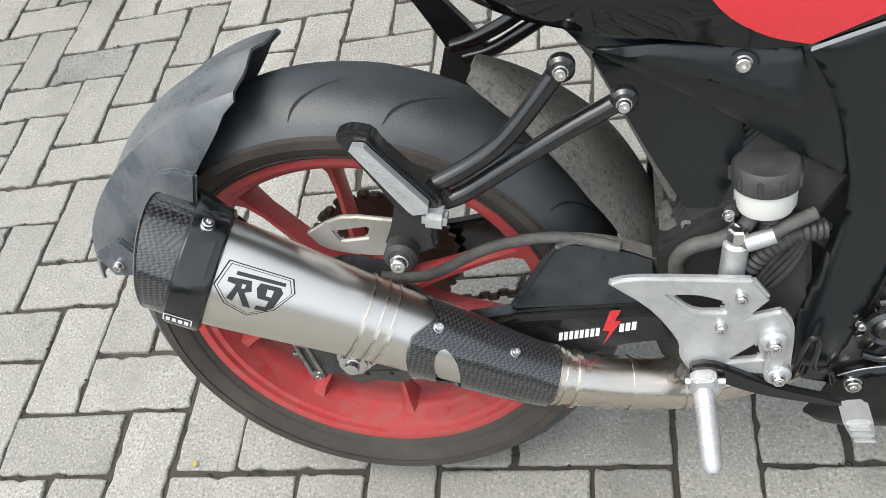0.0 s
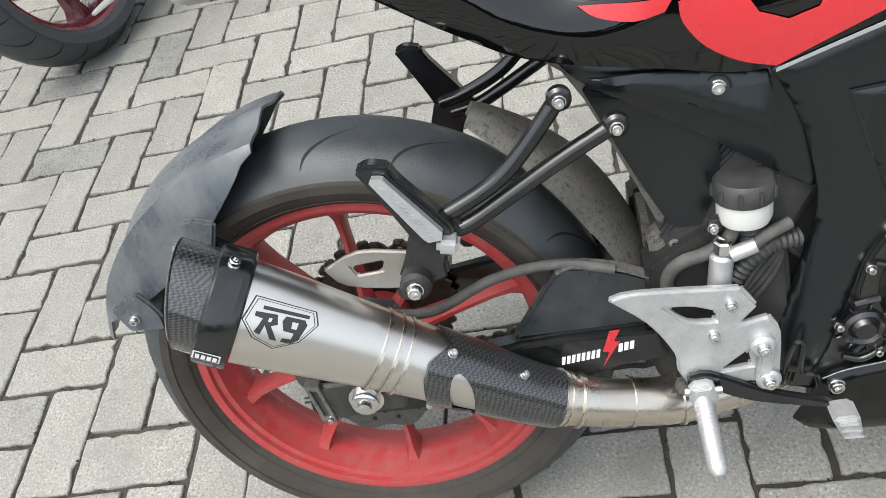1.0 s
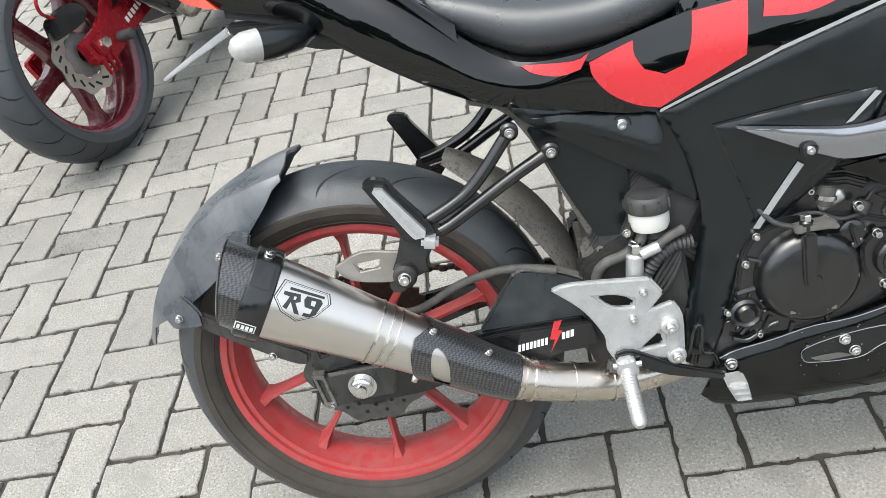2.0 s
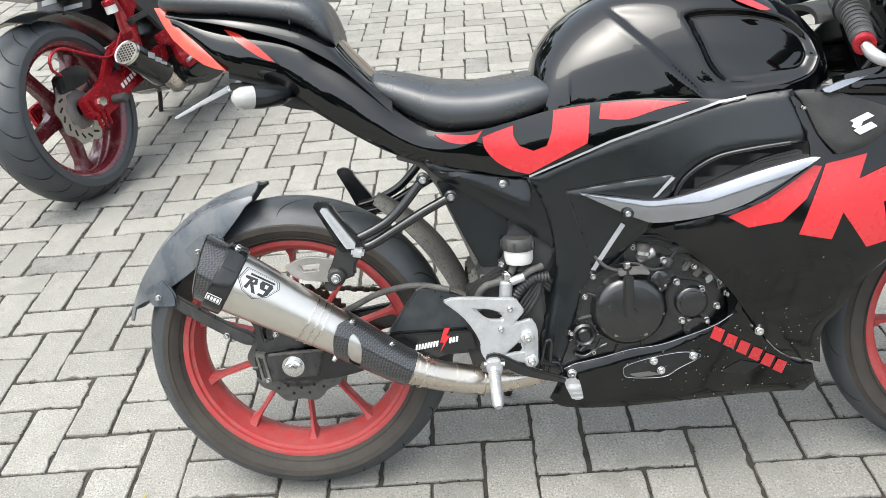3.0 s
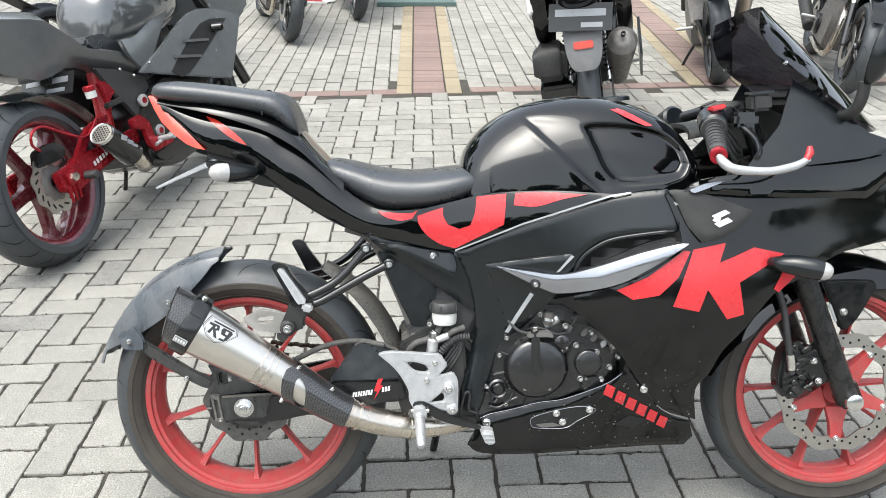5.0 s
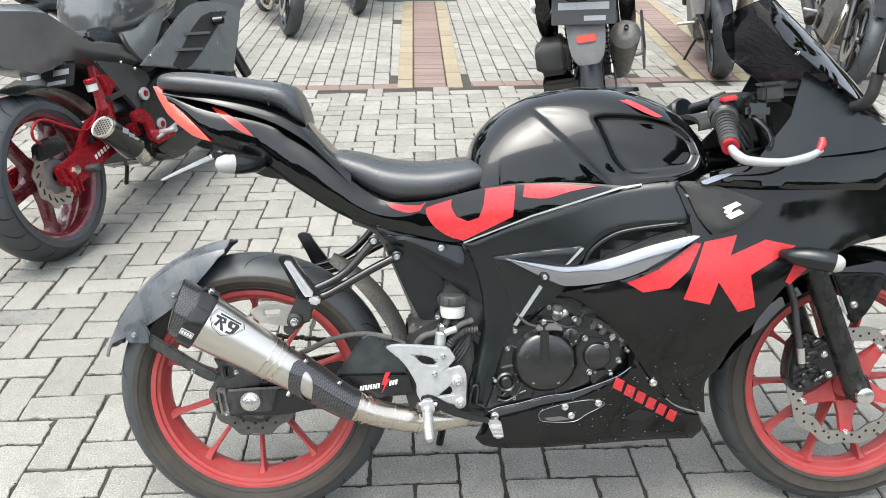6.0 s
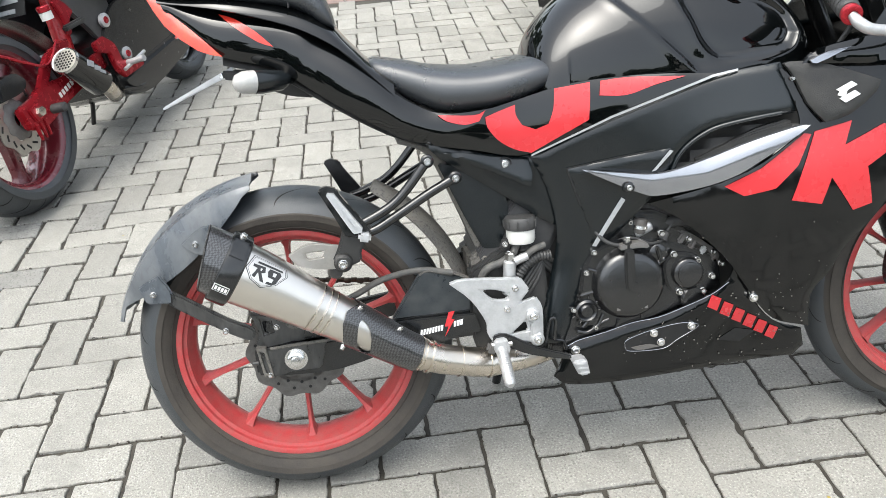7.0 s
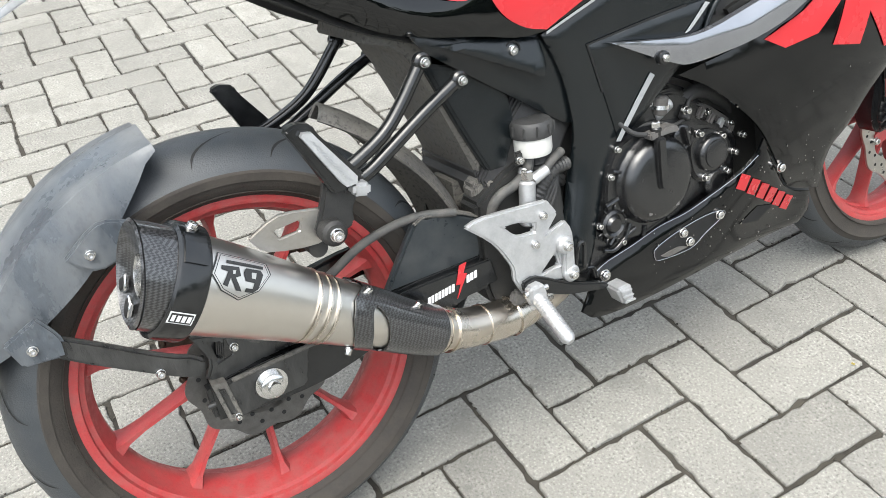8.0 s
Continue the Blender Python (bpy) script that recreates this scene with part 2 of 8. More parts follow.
def thing(name, m, label, category, group="", kind=""):
    ob = new(name)
    ob.matrix_world = m
    ob.empty_display_size = 0.1
    return tagged(ob, label, category, group, kind)


def ring(bm, pts):
    return [bm.verts.new(p) for p in pts]


def bridge(bm, a, b, closed=True):
    n = len(a)
    for i in range(n if closed else n - 1):
        q = (a[i], a[(i + 1) % n], b[(i + 1) % n], b[i])
        if len(set(q)) > 2:
            bm.faces.new(q)


def cap(bm, r):
    bm.faces.new(r)


def frame_of(d):
    d = d.normalized()
    u = d.cross(V(0, 0, 1) if abs(d.z) < 0.95 else V(0, 1, 0)).normalized()
    return u, d.cross(u)


def smooth_path(pts, steps=5):
    """Catmull-Rom through the points (tuples of any length)."""
    p = [np.array(q, float) for q in pts]
    p = [2 * p[0] - p[1]] + p + [2 * p[-1] - p[-2]]
    out = []
    for i in range(1, len(p) - 2):
        for k in range(steps):
            t = k / steps
            out.append(0.5 * (2 * p[i] + (p[i + 1] - p[i - 1]) * t + (2 * p[i - 1] - 5 * p[i] + 4 * p[i + 1] - p[i + 2]) * t * t
                              + (3 * p[i] - p[i - 1] - 3 * p[i + 1] + p[i + 2]) * t ** 3))
    out.append(p[-2])
    return out


def sweep(bm, path, seg=14, caps=True, arc=None):
    """A round tube along (x, y, z, r) points; arc: (from, to) degrees for an open shell."""
    rows, last = [], None
    for i, q in enumerate(path):
        c = V(*q[:3])
        d = V(*path[min(i + 1, len(path) - 1)][:3]) - V(*path[max(i - 1, 0)][:3])
        d.normalize()
        if last is None:
            last = frame_of(d)[0]
        u = (last - d * last.dot(d)).normalized()
        last = u
        w = d.cross(u)
        if arc:
            an = [radians(arc[0] + (arc[1] - arc[0]) * k / seg) for k in range(seg + 1)]
        else:
            an = [2 * math.pi * k / seg for k in range(seg)]
        rows.append(ring(bm, [c + (u * math.cos(a) + w * math.sin(a)) * q[3] for a in an]))
    for a, b in zip(rows, rows[1:]):
        bridge(bm, a, b, arc is None)
    if caps and not arc:
        cap(bm, rows[0][::-1]), cap(bm, rows[-1])
    return bm


def tube(pts, r, seg=12, steps=5, bm=None):
    """A bent tube of one radius through the points."""
    bm = bm or bmesh.new()
    return sweep(bm, [(*q, r) for q in (smooth_path(pts, steps) if len(pts) > 2 else pts)], seg)


def rod(p0, p1, r0, r1=None, seg=16, bm=None, bevel=0.0):
    bm = bm or bmesh.new()
    p0, p1, r1 = V(*p0), V(*p1), r0 if r1 is None else r1
    d = p1 - p0
    L = d.length
    b = min(bevel, L / 3, r0 * 0.8)
    steps = [(0, r0 - b), (b, r0), (L - b, r1), (L, r1 - b)] if b else [(0, r0), (L, r1)]
    u, w = frame_of(d)
    d.normalize()
    rows = [ring(bm, [p0 + d * s + (u * math.cos(2 * math.pi * k / seg) + w * math.sin(2 * math.pi * k / seg)) * r for k in range(seg)]) for s, r in steps]
    for a, c in zip(rows, rows[1:]):
        bridge(bm, a, c)
    cap(bm, rows[0][::-1]), cap(bm, rows[-1])
    return bm


def lathe(profile, centre, axis=(0, 1, 0), seg=64, closed=True, bm=None):
    """Turns (along the axis, radius) points about the axis through centre."""
    bm = bm or bmesh.new()
    c, d = V(*centre), V(*axis).normalized()
    u, w = frame_of(d)
    rows = []
    for s, r in profile:
        if r < 1e-5:
            rows.append([bm.verts.new(c + d * s)] * seg)
        else:
            rows.append(ring(bm, [c + d * s + (u * math.cos(2 * math.pi * k / seg) + w * math.sin(2 * math.pi * k / seg)) * r for k in range(seg)]))
    for a, b in zip(rows, rows[1:] + (rows[:1] if closed else [])):
        for k in range(seg):
            q = [a[k], a[(k + 1) % seg], b[(k + 1) % seg], b[k]]
            q = [v for i, v in enumerate(q) if v not in q[:i]]
            if len(q) > 2:
                try:
                    bm.faces.new(q)
                except ValueError:
                    pass
    return bm


def soften(bm, width, seg=2, limit=70):
    es = [e for e in bm.edges if len(e.link_faces) == 2 and e.calc_face_angle(0) > radians(limit)]
    bmesh.ops.bevel(bm, geom=es, offset=width, segments=seg, affect="EDGES", clamp_overlap=True)
    return bm


def block(c, size, bevel=0.004, rot=None, bm=None, seg=2):
    """A rounded block; rot: degrees about x, y, z."""
    b2 = bmesh.new()
    bmesh.ops.create_cube(b2, size=1.0)
    bmesh.ops.scale(b2, vec=size, verts=b2.verts)
    if bevel:
        soften(b2, min(bevel, min(size) * 0.45), seg, 30)
    m = Matrix.Translation(c) @ (Euler([radians(a) for a in rot]).to_matrix().to_4x4() if rot else Matrix())
    bmesh.ops.transform(b2, matrix=m, verts=b2.verts)
    if bm is None:
        return b2
    return join(bm, b2)


def join(bm, other):
    idx = {v: bm.verts.new(v.co) for v in other.verts}
    for f in other.faces:
        try:
            bm.faces.new([idx[v] for v in f.verts])
        except ValueError:
            pass
    other.free()
    return bm


def rounded(outline, steps=4, sharp=48):
    """A smoother outline: Catmull-Rom between corners, with sharp turns kept."""
    n = len(outline)
    p = [np.array(q, float) for q in outline]

    def corner(i):
        a, b = p[i] - p[i - 1], p[(i + 1) % n] - p[i]
        c = np.dot(a, b) / (np.linalg.norm(a) * np.linalg.norm(b) + 1e-12)
        return math.degrees(math.acos(max(-1, min(1, c)))) > sharp
    out = []
    for i in range(n):
        a, b = p[i], p[(i + 1) % n]
        pa = 2 * a - b if corner(i) else p[i - 1]
        pb = 2 * b - a if corner((i + 1) % n) else p[(i + 2) % n]
        for k in range(steps):
            t = k / steps
            out.append(0.5 * (2 * a + (b - pa) * t + (2 * pa - 5 * a + 4 * b - pb) * t * t + (3 * a - pa - 3 * b + pb) * t ** 3))
    return out


def slab(outline, y0, y1, bevel=0.003, holes=(), steps=3, bm=None):
    """A flat plate: an (x, z) outline between two y; holes: outlines cut through."""
    b2 = bmesh.new()
    loops = [rounded(outline, steps)] + [rounded(h, steps) for h in holes]
    es = []
    for lp in loops:
        vs = [b2.verts.new((q[0], y0, q[1])) for q in lp]
        es += [b2.edges.new((vs[i], vs[(i + 1) % len(vs)])) for i in range(len(vs))]
    if len(loops) == 1:
        b2.faces.new([v for v in b2.verts])
    else:
        bmesh.ops.triangle_fill(b2, use_beauty=True, use_dissolve=True, edges=es)
    ex = bmesh.ops.extrude_face_region(b2, geom=list(b2.faces))
    for v in ex["geom"]:
        if isinstance(v, bmesh.types.BMVert):
            v.co.y = y1
    bmesh.ops.recalc_face_normals(b2, faces=b2.faces)
    if bevel:
        soften(b2, bevel, 2, 50)
    return b2 if bm is None else join(bm, b2)


# half width of the bike's bodywork over its side view (x forward, z up from the rear axle)
WIDTHS = np.array([(-.45, .56, .05), (-.3, .52, .075), (-.1, .46, .105), (.1, .42, .125), (.3, .38, .13), (.4, .33, .12), (.55, .40, .15),
                   (.61, .28, .145), (.75, .42, .175), (.88, .24, .216), (.77, .055, .153), (.55, -.04, .125), (.95, .40, .21), (1.05, .20, .215),
                   (1.0, .0, .15), (1.15, .35, .2), (1.35, .42, .13), (1.3, .25, .17), (.9, -.06, .12), (.45, .1, .115), (.65, .15, .13),
                   (-.15, .645, .058), (.0, .635, .078), (.08, .612, .088), (.15, .545, .108), (-.06, .55, .094)])


def thin_plate(a, b):
    r2 = ((a[:, None] - b[None]) ** 2).sum(2) + 1e-12
    return r2 * np.log(r2) / 2


def spline_weights(w):
    n = len(w)
    p = np.c_[np.ones(n), w[:, :2]]
    a = np.block([[thin_plate(w[:, :2], w[:, :2]) + 0.002 * np.eye(n), p], [p.T, np.zeros((3, 3))]])
    return np.linalg.solve(a, np.r_[w[:, 2], 0, 0, 0])


BODY = spline_weights(WIDTHS)


def half_width(x, z):
    q = np.array([[x, z]])
    return float((np.c_[thin_plate(q, WIDTHS[:, :2]), [[1, x, z]]] @ BODY)[0])


def edge_distance(q, loop):
    a, b = loop, np.roll(loop, -1, axis=0)
    d = b - a
    t = np.clip(((q - a) * d).sum(1) / ((d * d).sum(1) + 1e-12), 0, 1)
    return float(np.linalg.norm(a + d * t[:, None] - q, axis=1).min())


def shell(outline, proud=0.0, thick=0.004, roll=0.006, edge=0.012, cell=0.02, steps=4, side=-1, width=None, bulge=None, sharp=48):
    """A body panel: an (x, z) outline laid on the bodywork's width, edges rolled in. bulge: extra y as a function of x and z."""
    loop = np.array(rounded(outline, steps, sharp))
    bm = bmesh.new()
    first = bm.faces.new([bm.verts.new((q[0], 0, q[1])) for q in loop])
    if roll:
        for k in range(3):
            bmesh.ops.inset_region(bm, faces=[first], thickness=edge / 3, use_even_offset=True)
    first.material_index = 1
    lo, hi = loop.min(0), loop.max(0)
    for ax, nrm in ((0, (1, 0, 0)), (1, (0, 0, 1))):
        for c in np.arange(lo[ax] + cell, hi[ax], cell):
            co = (c, 0, 0) if ax == 0 else (0, 0, c)
            mid = [f for f in bm.faces if f.material_index == 1]
            geo = set(mid)
            for f in mid:
                geo.update(f.verts)
                geo.update(f.edges)
            bmesh.ops.bisect_plane(bm, geom=list(geo), plane_co=co, plane_no=nrm, dist=1e-5)
    for f in bm.faces:
        f.material_index = 0
    w = width or half_width
    for v in bm.verts:
        x, z = v.co.x, v.co.z
        d = edge_distance(np.array([x, z]), loop)
        y = w(x, z) + proud - roll * max(0.0, 1 - d / edge) ** 2 + (bulge(x, z) if bulge else 0)
        v.co.y = y * side
    bmesh.ops.recalc_face_normals(bm, faces=bm.faces)
    outer = list(bm.faces)
    if (sum((f.normal.y for f in outer)) > 0) != (side > 0):
        bmesh.ops.reverse_faces(bm, faces=outer)
    if thick:
        inner = {v: bm.verts.new((v.co.x, v.co.y - side * thick, v.co.z)) for v in list(bm.verts)}
        rims = [e for e in bm.edges if len(e.link_faces) == 1]
        rims = [(e.verts[0], e.verts[1]) for e in rims]
        for f in outer:
            bm.faces.new([inner[v] for v in reversed(f.verts)])
        for a, b in rims:
            bm.faces.new((a, b, inner[b], inner[a]))
    return bm


def bolt(name, c, n, r, parent, mat=None, h=0.006):
    """A flanged hex-socket bolt head on a surface with the normal n."""
    n = V(*n).normalized()
    c, r = V(*c), r * 0.8
    bm = lathe([(-0.003, 0.0), (-0.003, r * 1.15), (0.0015, r * 1.15), (0.0015, r), (h, r * 0.95), (h * 1.15, r * 0.8), (h * 1.15, r * 0.45), (h * 0.5, r * 0.4), (h * 0.5, 0.0)],
               c, n, 14, closed=False)
    return part(name, bm, mat or CHROME, parent, "small bright steel bolt" if mat is None else "")


def mirrored(bm):
    """The same mesh on the other side of the bike."""
    b2 = bm.copy()
    for v in b2.verts:
        v.co.y = -v.co.y
    bmesh.ops.reverse_faces(b2, faces=b2.faces)
    return b2
# ---- the main bike: its frame has x forward, y to its left, z up, from the middle of the rear wheel ----
LEAN_DEG, AXLE_Z, NOSE_DOWN = 15.36, 0.2932, 0.341
BASE = V(0.62, 0.0, -0.2932)
bike_pose = Matrix.Translation((0, 0, AXLE_Z)) @ Matrix.Rotation(radians(-LEAN_DEG), 4, "X") @ Matrix.Rotation(radians(NOSE_DOWN), 4, "Y")
bike = thing("motorcycle", bike_pose @ Matrix.Translation(BASE),
             "black sport motorcycle with red wheels and graphics on its side stand", "motorcycle")


def bp_(name, bm, mat, parent=None, label="", smooth=40.0):
    """A part of the bike, built in the axle's frame and moved to the base's."""
    bmesh.ops.translate(bm, vec=-BASE, verts=bm.verts)
    return part(name, bm, mat, parent or bike, label, smooth)


def bbolt(c, n=(0, -1, 0), r=0.006, parent=None, mat=None, h=0.006):
    return bolt("bolt", V(*c) - BASE, n, r, parent or bike, mat, h)


# ---- wheels ----
def wheel(name, cx, half, crown, top, lip_half, spoke_turn, label, tyre_label, hub_r):
    """A cast ten-spoke wheel with its tyre; crown: radius of the tread's arc, top: the tyre's radius."""
    rim = [(-lip_half, .230), (-lip_half - .0015, .2225), (-lip_half + .0005, .2165), (-lip_half + .0065, .2150), (-lip_half + .0085, .2085), (-lip_half + .024, .2035), (-.014, .200), (-.010, .1975), (.010, .1975), (.014, .200), (lip_half - .024, .2035),
           (lip_half - .0085, .2085), (lip_half - .0065, .2150), (lip_half - .0005, .2165), (lip_half + .0015, .2225), (lip_half, .230), (lip_half - .008, .227), (lip_half - .02, .214), (0, .209), (-lip_half + .02, .214), (-lip_half + .008, .227)]
    w = bp_(name, lathe(rim, (cx, 0, 0), seg=120), WHEEL_RED, None, label)
    arc = [(crown * math.sin(a), top - crown + crown * math.cos(a)) for a in np.linspace(-1.12, 1.12, 17)]
    edge = arc[-1]
    tread = [arc[0]] + arc[1:-1] + [arc[-1]] + [(edge[0] * .8, edge[1] - .012), (0, top - .014), (-edge[0] * .8, edge[1] - .012)]
    t = bp_("tyre", lathe(tread, (cx, 0, 0), seg=128), TREAD, w, tyre_label)
    for s in (-1, 1):
        wall = [(edge[0], edge[1]), (half, edge[1] - .012), (half + .001, .26), (half - .003, .246), (lip_half + .006, .232), (lip_half + .001, .227), (lip_half - .006, .224), (edge[0] * .75, .25), (edge[0] * .85, edge[1] - .006)]
        bp_("sidewall", lathe([(s * a, r) for a, r in wall], (cx, 0, 0), seg=128), SIDEWALL, w, "dusty brown-black tyre sidewall")
        for rr in (.2335,):
            bp_("moulded_rib", lathe([(s * (half - .0005 if rr > .25 else lip_half + .0075), rr - .0012), (s * (half + .0022 if rr > .25 else lip_half + .0095), rr), (s * (half - .0005 if rr > .25 else lip_half + .0075), rr + .0012)], (cx, 0, 0), seg=128), SIDEWALL, w)
    for k in range(10):
        a = radians(spoke_turn + 36 * k)
        d, tn = V(math.cos(a), 0, math.sin(a)), V(-math.sin(a), 0, math.cos(a))
        bm = bmesh.new()
        rows = []
        for r, wd, dp in ((.030, .010, .026), (.06, .0062, .021), (.11, .0047, .016), (.165, .0045, .015), (.188, .0058, .018), (.203, .0125, .024)):
            prof = [(-1, -.55), (-.55, -1), (.55, -1), (1, -.55), (1, .55), (.55, 1), (-.55, 1), (-1, .55)]
            rows.append(ring(bm, [V(cx, 0, 0) + d * r + tn * (u * wd) + V(0, v * dp, 0) for u, v in prof]))
        for p, q in zip(rows, rows[1:]):
            bridge(bm, p, q)
        cap(bm, rows[0][::-1]), cap(bm, rows[-1])
        bp_("spoke", bm, WHEEL_RED, w)
    hub = [(-.048, 0), (-.048, hub_r * .7), (-.044, hub_r * .78), (-.03, hub_r * .8), (-.02, hub_r), (.02, hub_r), (.03, hub_r * .8), (.048, hub_r * .78), (.05, 0)]
    bp_("hub", lathe(hub, (cx, 0, 0), seg=40, closed=False), WHEEL_RED, w)
    return w


rear_wheel = wheel("rear_wheel", 0.0, .0685, .07, .3015, .0485, 199, "dusty red ten-spoke cast wheel", "wide black motorcycle tyre tread with worn grooves", .048)
front_wheel = wheel("front_wheel", 1.323, .0475, .045, .2945, .040, 2, "dusty red ten-spoke cast wheel", "black front tyre tread", .042)


def grooves(parent, cx, crown, top, count, span, slant):
    """Curved tread cuts, in pairs on both shoulders, lying in the tread's surface."""
    for k in range(count):
        for s in (-1, 1):
            bm = bmesh.new()
            a0 = 2 * math.pi * (k + (0.5 if s > 0 else 0)) / count
            left, right = [], []
            n = 8
            for i in range(n + 1):
                u = i / n
                la = s * (0.18 + span * u)
                th = a0 + slant * (u + 0.25 * math.sin(u * 3.1))
                wd = 0.0026 * math.sin(math.pi * min(max(u, 0.06), 0.94)) / top
                for side, lst in ((-1, left), (1, right)):
                    r = top - crown + (crown + 0.0006) * math.cos(la)
                    lst.append(bm.verts.new((cx + r * math.cos(th + side * wd), crown * 1.004 * math.sin(la), r * math.sin(th + side * wd))))
            for i in range(n):
                bm.faces.new((left[i], left[i + 1], right[i + 1], right[i]))
            bp_("tread_groove", bm, GAP_SHADE, parent)


grooves(rear_wheel, 0.0, .07, .3015, 18, .72, .22)
grooves(front_wheel, 1.323, .045, .2945, 16, .8, .25)


def wave_disc(name, cx, y, r, r_in, n_wave, holes, parent, label, mat=None):
    """A wavy brake disc with drilled holes shown as dark plugs."""
    bm = bmesh.new()
    seg = 96
    loops = []
    for yy in (y - .002, y + .002):
        o_, i_ = [], []
        for k in range(seg):
            a = 2 * math.pi * k / seg
            ro, ri = r + .004 * math.cos(n_wave * a), r_in + .004 * math.cos(n_wave * a + 1)
            o_.append(bm.verts.new((cx + ro * math.cos(a), yy, ro * math.sin(a))))
            i_.append(bm.verts.new((cx + ri * math.cos(a), yy, ri * math.sin(a))))
        loops.append((o_, i_))
    (o1, i1), (o2, i2) = loops
    bridge(bm, o1, i1), bridge(bm, i2, o2), bridge(bm, o2, o1), bridge(bm, i1, i2)
    d = bp_(name, bm, mat or DISC, parent, label)
    for k in range(holes):
        for j, f in enumerate((.30, .62)):
            a = 2 * math.pi * (k + .5 * j) / holes
            rr = r_in + (r - r_in) * f
            bp_("drilled_hole", rod((cx + rr * math.cos(a), y - .0024, rr * math.sin(a)), (cx + rr * math.cos(a), y + .0024, rr * math.sin(a)), .0032, seg=8), GAP_SHADE, d)
    return d


wave_disc("brake_disc", 0.0, -.064, .094, .055, 10, 16, rear_wheel, "small sooty drilled brake disc", DISC_DARK)
bp_("disc_carrier", lathe([(-.062, .03), (-.066, .03), (-.066, .066), (-.062, .066)], (0, 0, 0), seg=40), DISC_DARK, rear_wheel)
wave_disc("brake_disc", 1.323, -.060, .138, .108, 10, 22, front_wheel, "wavy drilled steel brake disc")
for k in range(5):
    a = radians(54 + 72 * k)
    p0, p1 = V(1.323 + .035 * math.cos(a), -.052, .035 * math.sin(a)), V(1.323 + .108 * math.cos(a), -.058, .108 * math.sin(a))
    bm = bmesh.new()
    d = (p1 - p0).normalized()
    tn = V(-d.z, 0, d.x)
    rows = [ring(bm, [p0 + (p1 - p0) * s + tn * (u * w_) + V(0, v * .007, 0) for u, v in ((-1, -1), (1, -1), (1, 1), (-1, 1))]) for s, w_ in ((0, .026), (.5, .016), (1, .012))]
    for p, q in zip(rows, rows[1:]):
        bridge(bm, p, q)
    cap(bm, rows[0][::-1]), cap(bm, rows[-1])
    soften(bm, .003)
    bp_("disc_mount", bm, WHEEL_RED, front_wheel)
    bbolt(p1 + V(0, -.006, 0), r=.008, parent=front_wheel)
# rear sprocket and chain on the far side
teeth = []
for k in range(76):
    a = 2 * math.pi * k / 76
    r = .098 if k % 2 else .091
    teeth.append((r * math.cos(a), r * math.sin(a)))
bp_("sprocket", slab(teeth, .066, .071, 0, steps=1), CHAIN, rear_wheel, "oily toothed rear sprocket")

def chain_links():
    pts = []
    for k in range(20):
        a = radians(80 + 200 * k / 19)
        pts.append((.097 * math.cos(a), .097 * math.sin(a)))
    low, high = [(x, -.097 + .062 * x / .4 + .0) for x in np.arange(.02, .40, .0127)], [(x, .096 - .04 * x / .4) for x in np.arange(.40, .02, -.0127)]
    pts = [(q[0], q[1]) for q in pts] + low + high
    n = 0
    for a, b in zip(pts, pts[1:]):
        if math.hypot(a[0] - b[0], a[1] - b[1]) > .03:
            continue
        mid = ((a[0] + b[0]) / 2, .0685 + (.003 if n % 2 else -.003), (a[1] + b[1]) / 2)
        yield mid, math.degrees(math.atan2(b[1] - a[1], b[0] - a[0]))
        n += 1


chain = None
for c, an in chain_links():
    b2 = block(c, (.016, .010, .010), .003, (0, -an, 0), seg=1)
    chain = b2 if chain is None else join(chain, b2)
bp_("chain", chain, CHAIN, None, "dark oily drive chain")

# ---- swingarm, axle, caliper ----
arm = bp_("swingarm", slab([(-.075, .02), (-.03, .032), (.06, .026), (.19, .05), (.33, .055), (.335, .005), (.20, -.004), (.08, -.034), (-.02, -.036), (-.075, -.03)], -.104, -.078, .005), TUBE, None, "gloss black box-section swingarm")
bp_("swingarm_brace", slab([(.180, .048), (.236, .130), (.256, .137), (.30, .128), (.335, .112), (.345, .052), (.27, .050)], -.094, -.079, .004), BRACE, arm)
bp_("brace_dust", slab([(.2365, .132), (.256, .139), (.30, .1300), (.335, .114), (.334, .110), (.30, .1262), (.256, .1348), (.2385, .1285)], -.0945, -.0785, .001), DIRTY, arm, "crust of dried mud along the top edge")
bp_("arm_cover", slab([(.176, .040), (.20, .050), (.336, .052), (.345, .015), (.30, .010), (.236, -.008), (.176, .004)], -.110, -.1035, .002), TUBE, arm, "black cover plate with red and white lettering marks")
# lettering on the cover: red slanted stroke with white bars
def print_mark(name, outline, y, mat, parent, steps=1, thick=.0012):
    return bp_(name, slab(outline, y - thick, y, 0, steps=steps), mat, parent)


print_mark("red_print", [(.286, .060), (.297, .061), (.290, .046), (.296, .045), (.276, .012), (.284, .032), (.277, .033)], -.1102, RED, arm)
for k in range(8):
    x = .2305 + .0055 * k
    print_mark("white_print", [(x, .0195 + .0008 * k), (x + .0038, .02 + .0008 * k), (x + .0055, .0305 + .0008 * k), (x + .0017, .030 + .0008 * k)], -.1102, WHITE_PRINT, arm)
for k in range(3):
    x = .2935 + .0062 * k
    print_mark("white_print", [(x, .0305 + .0012 * k), (x + .0045, .031 + .0012 * k), (x + .0058, .0415 + .0012 * k), (x + .0014, .041 + .0012 * k)], -.1102, WHITE_PRINT, arm)
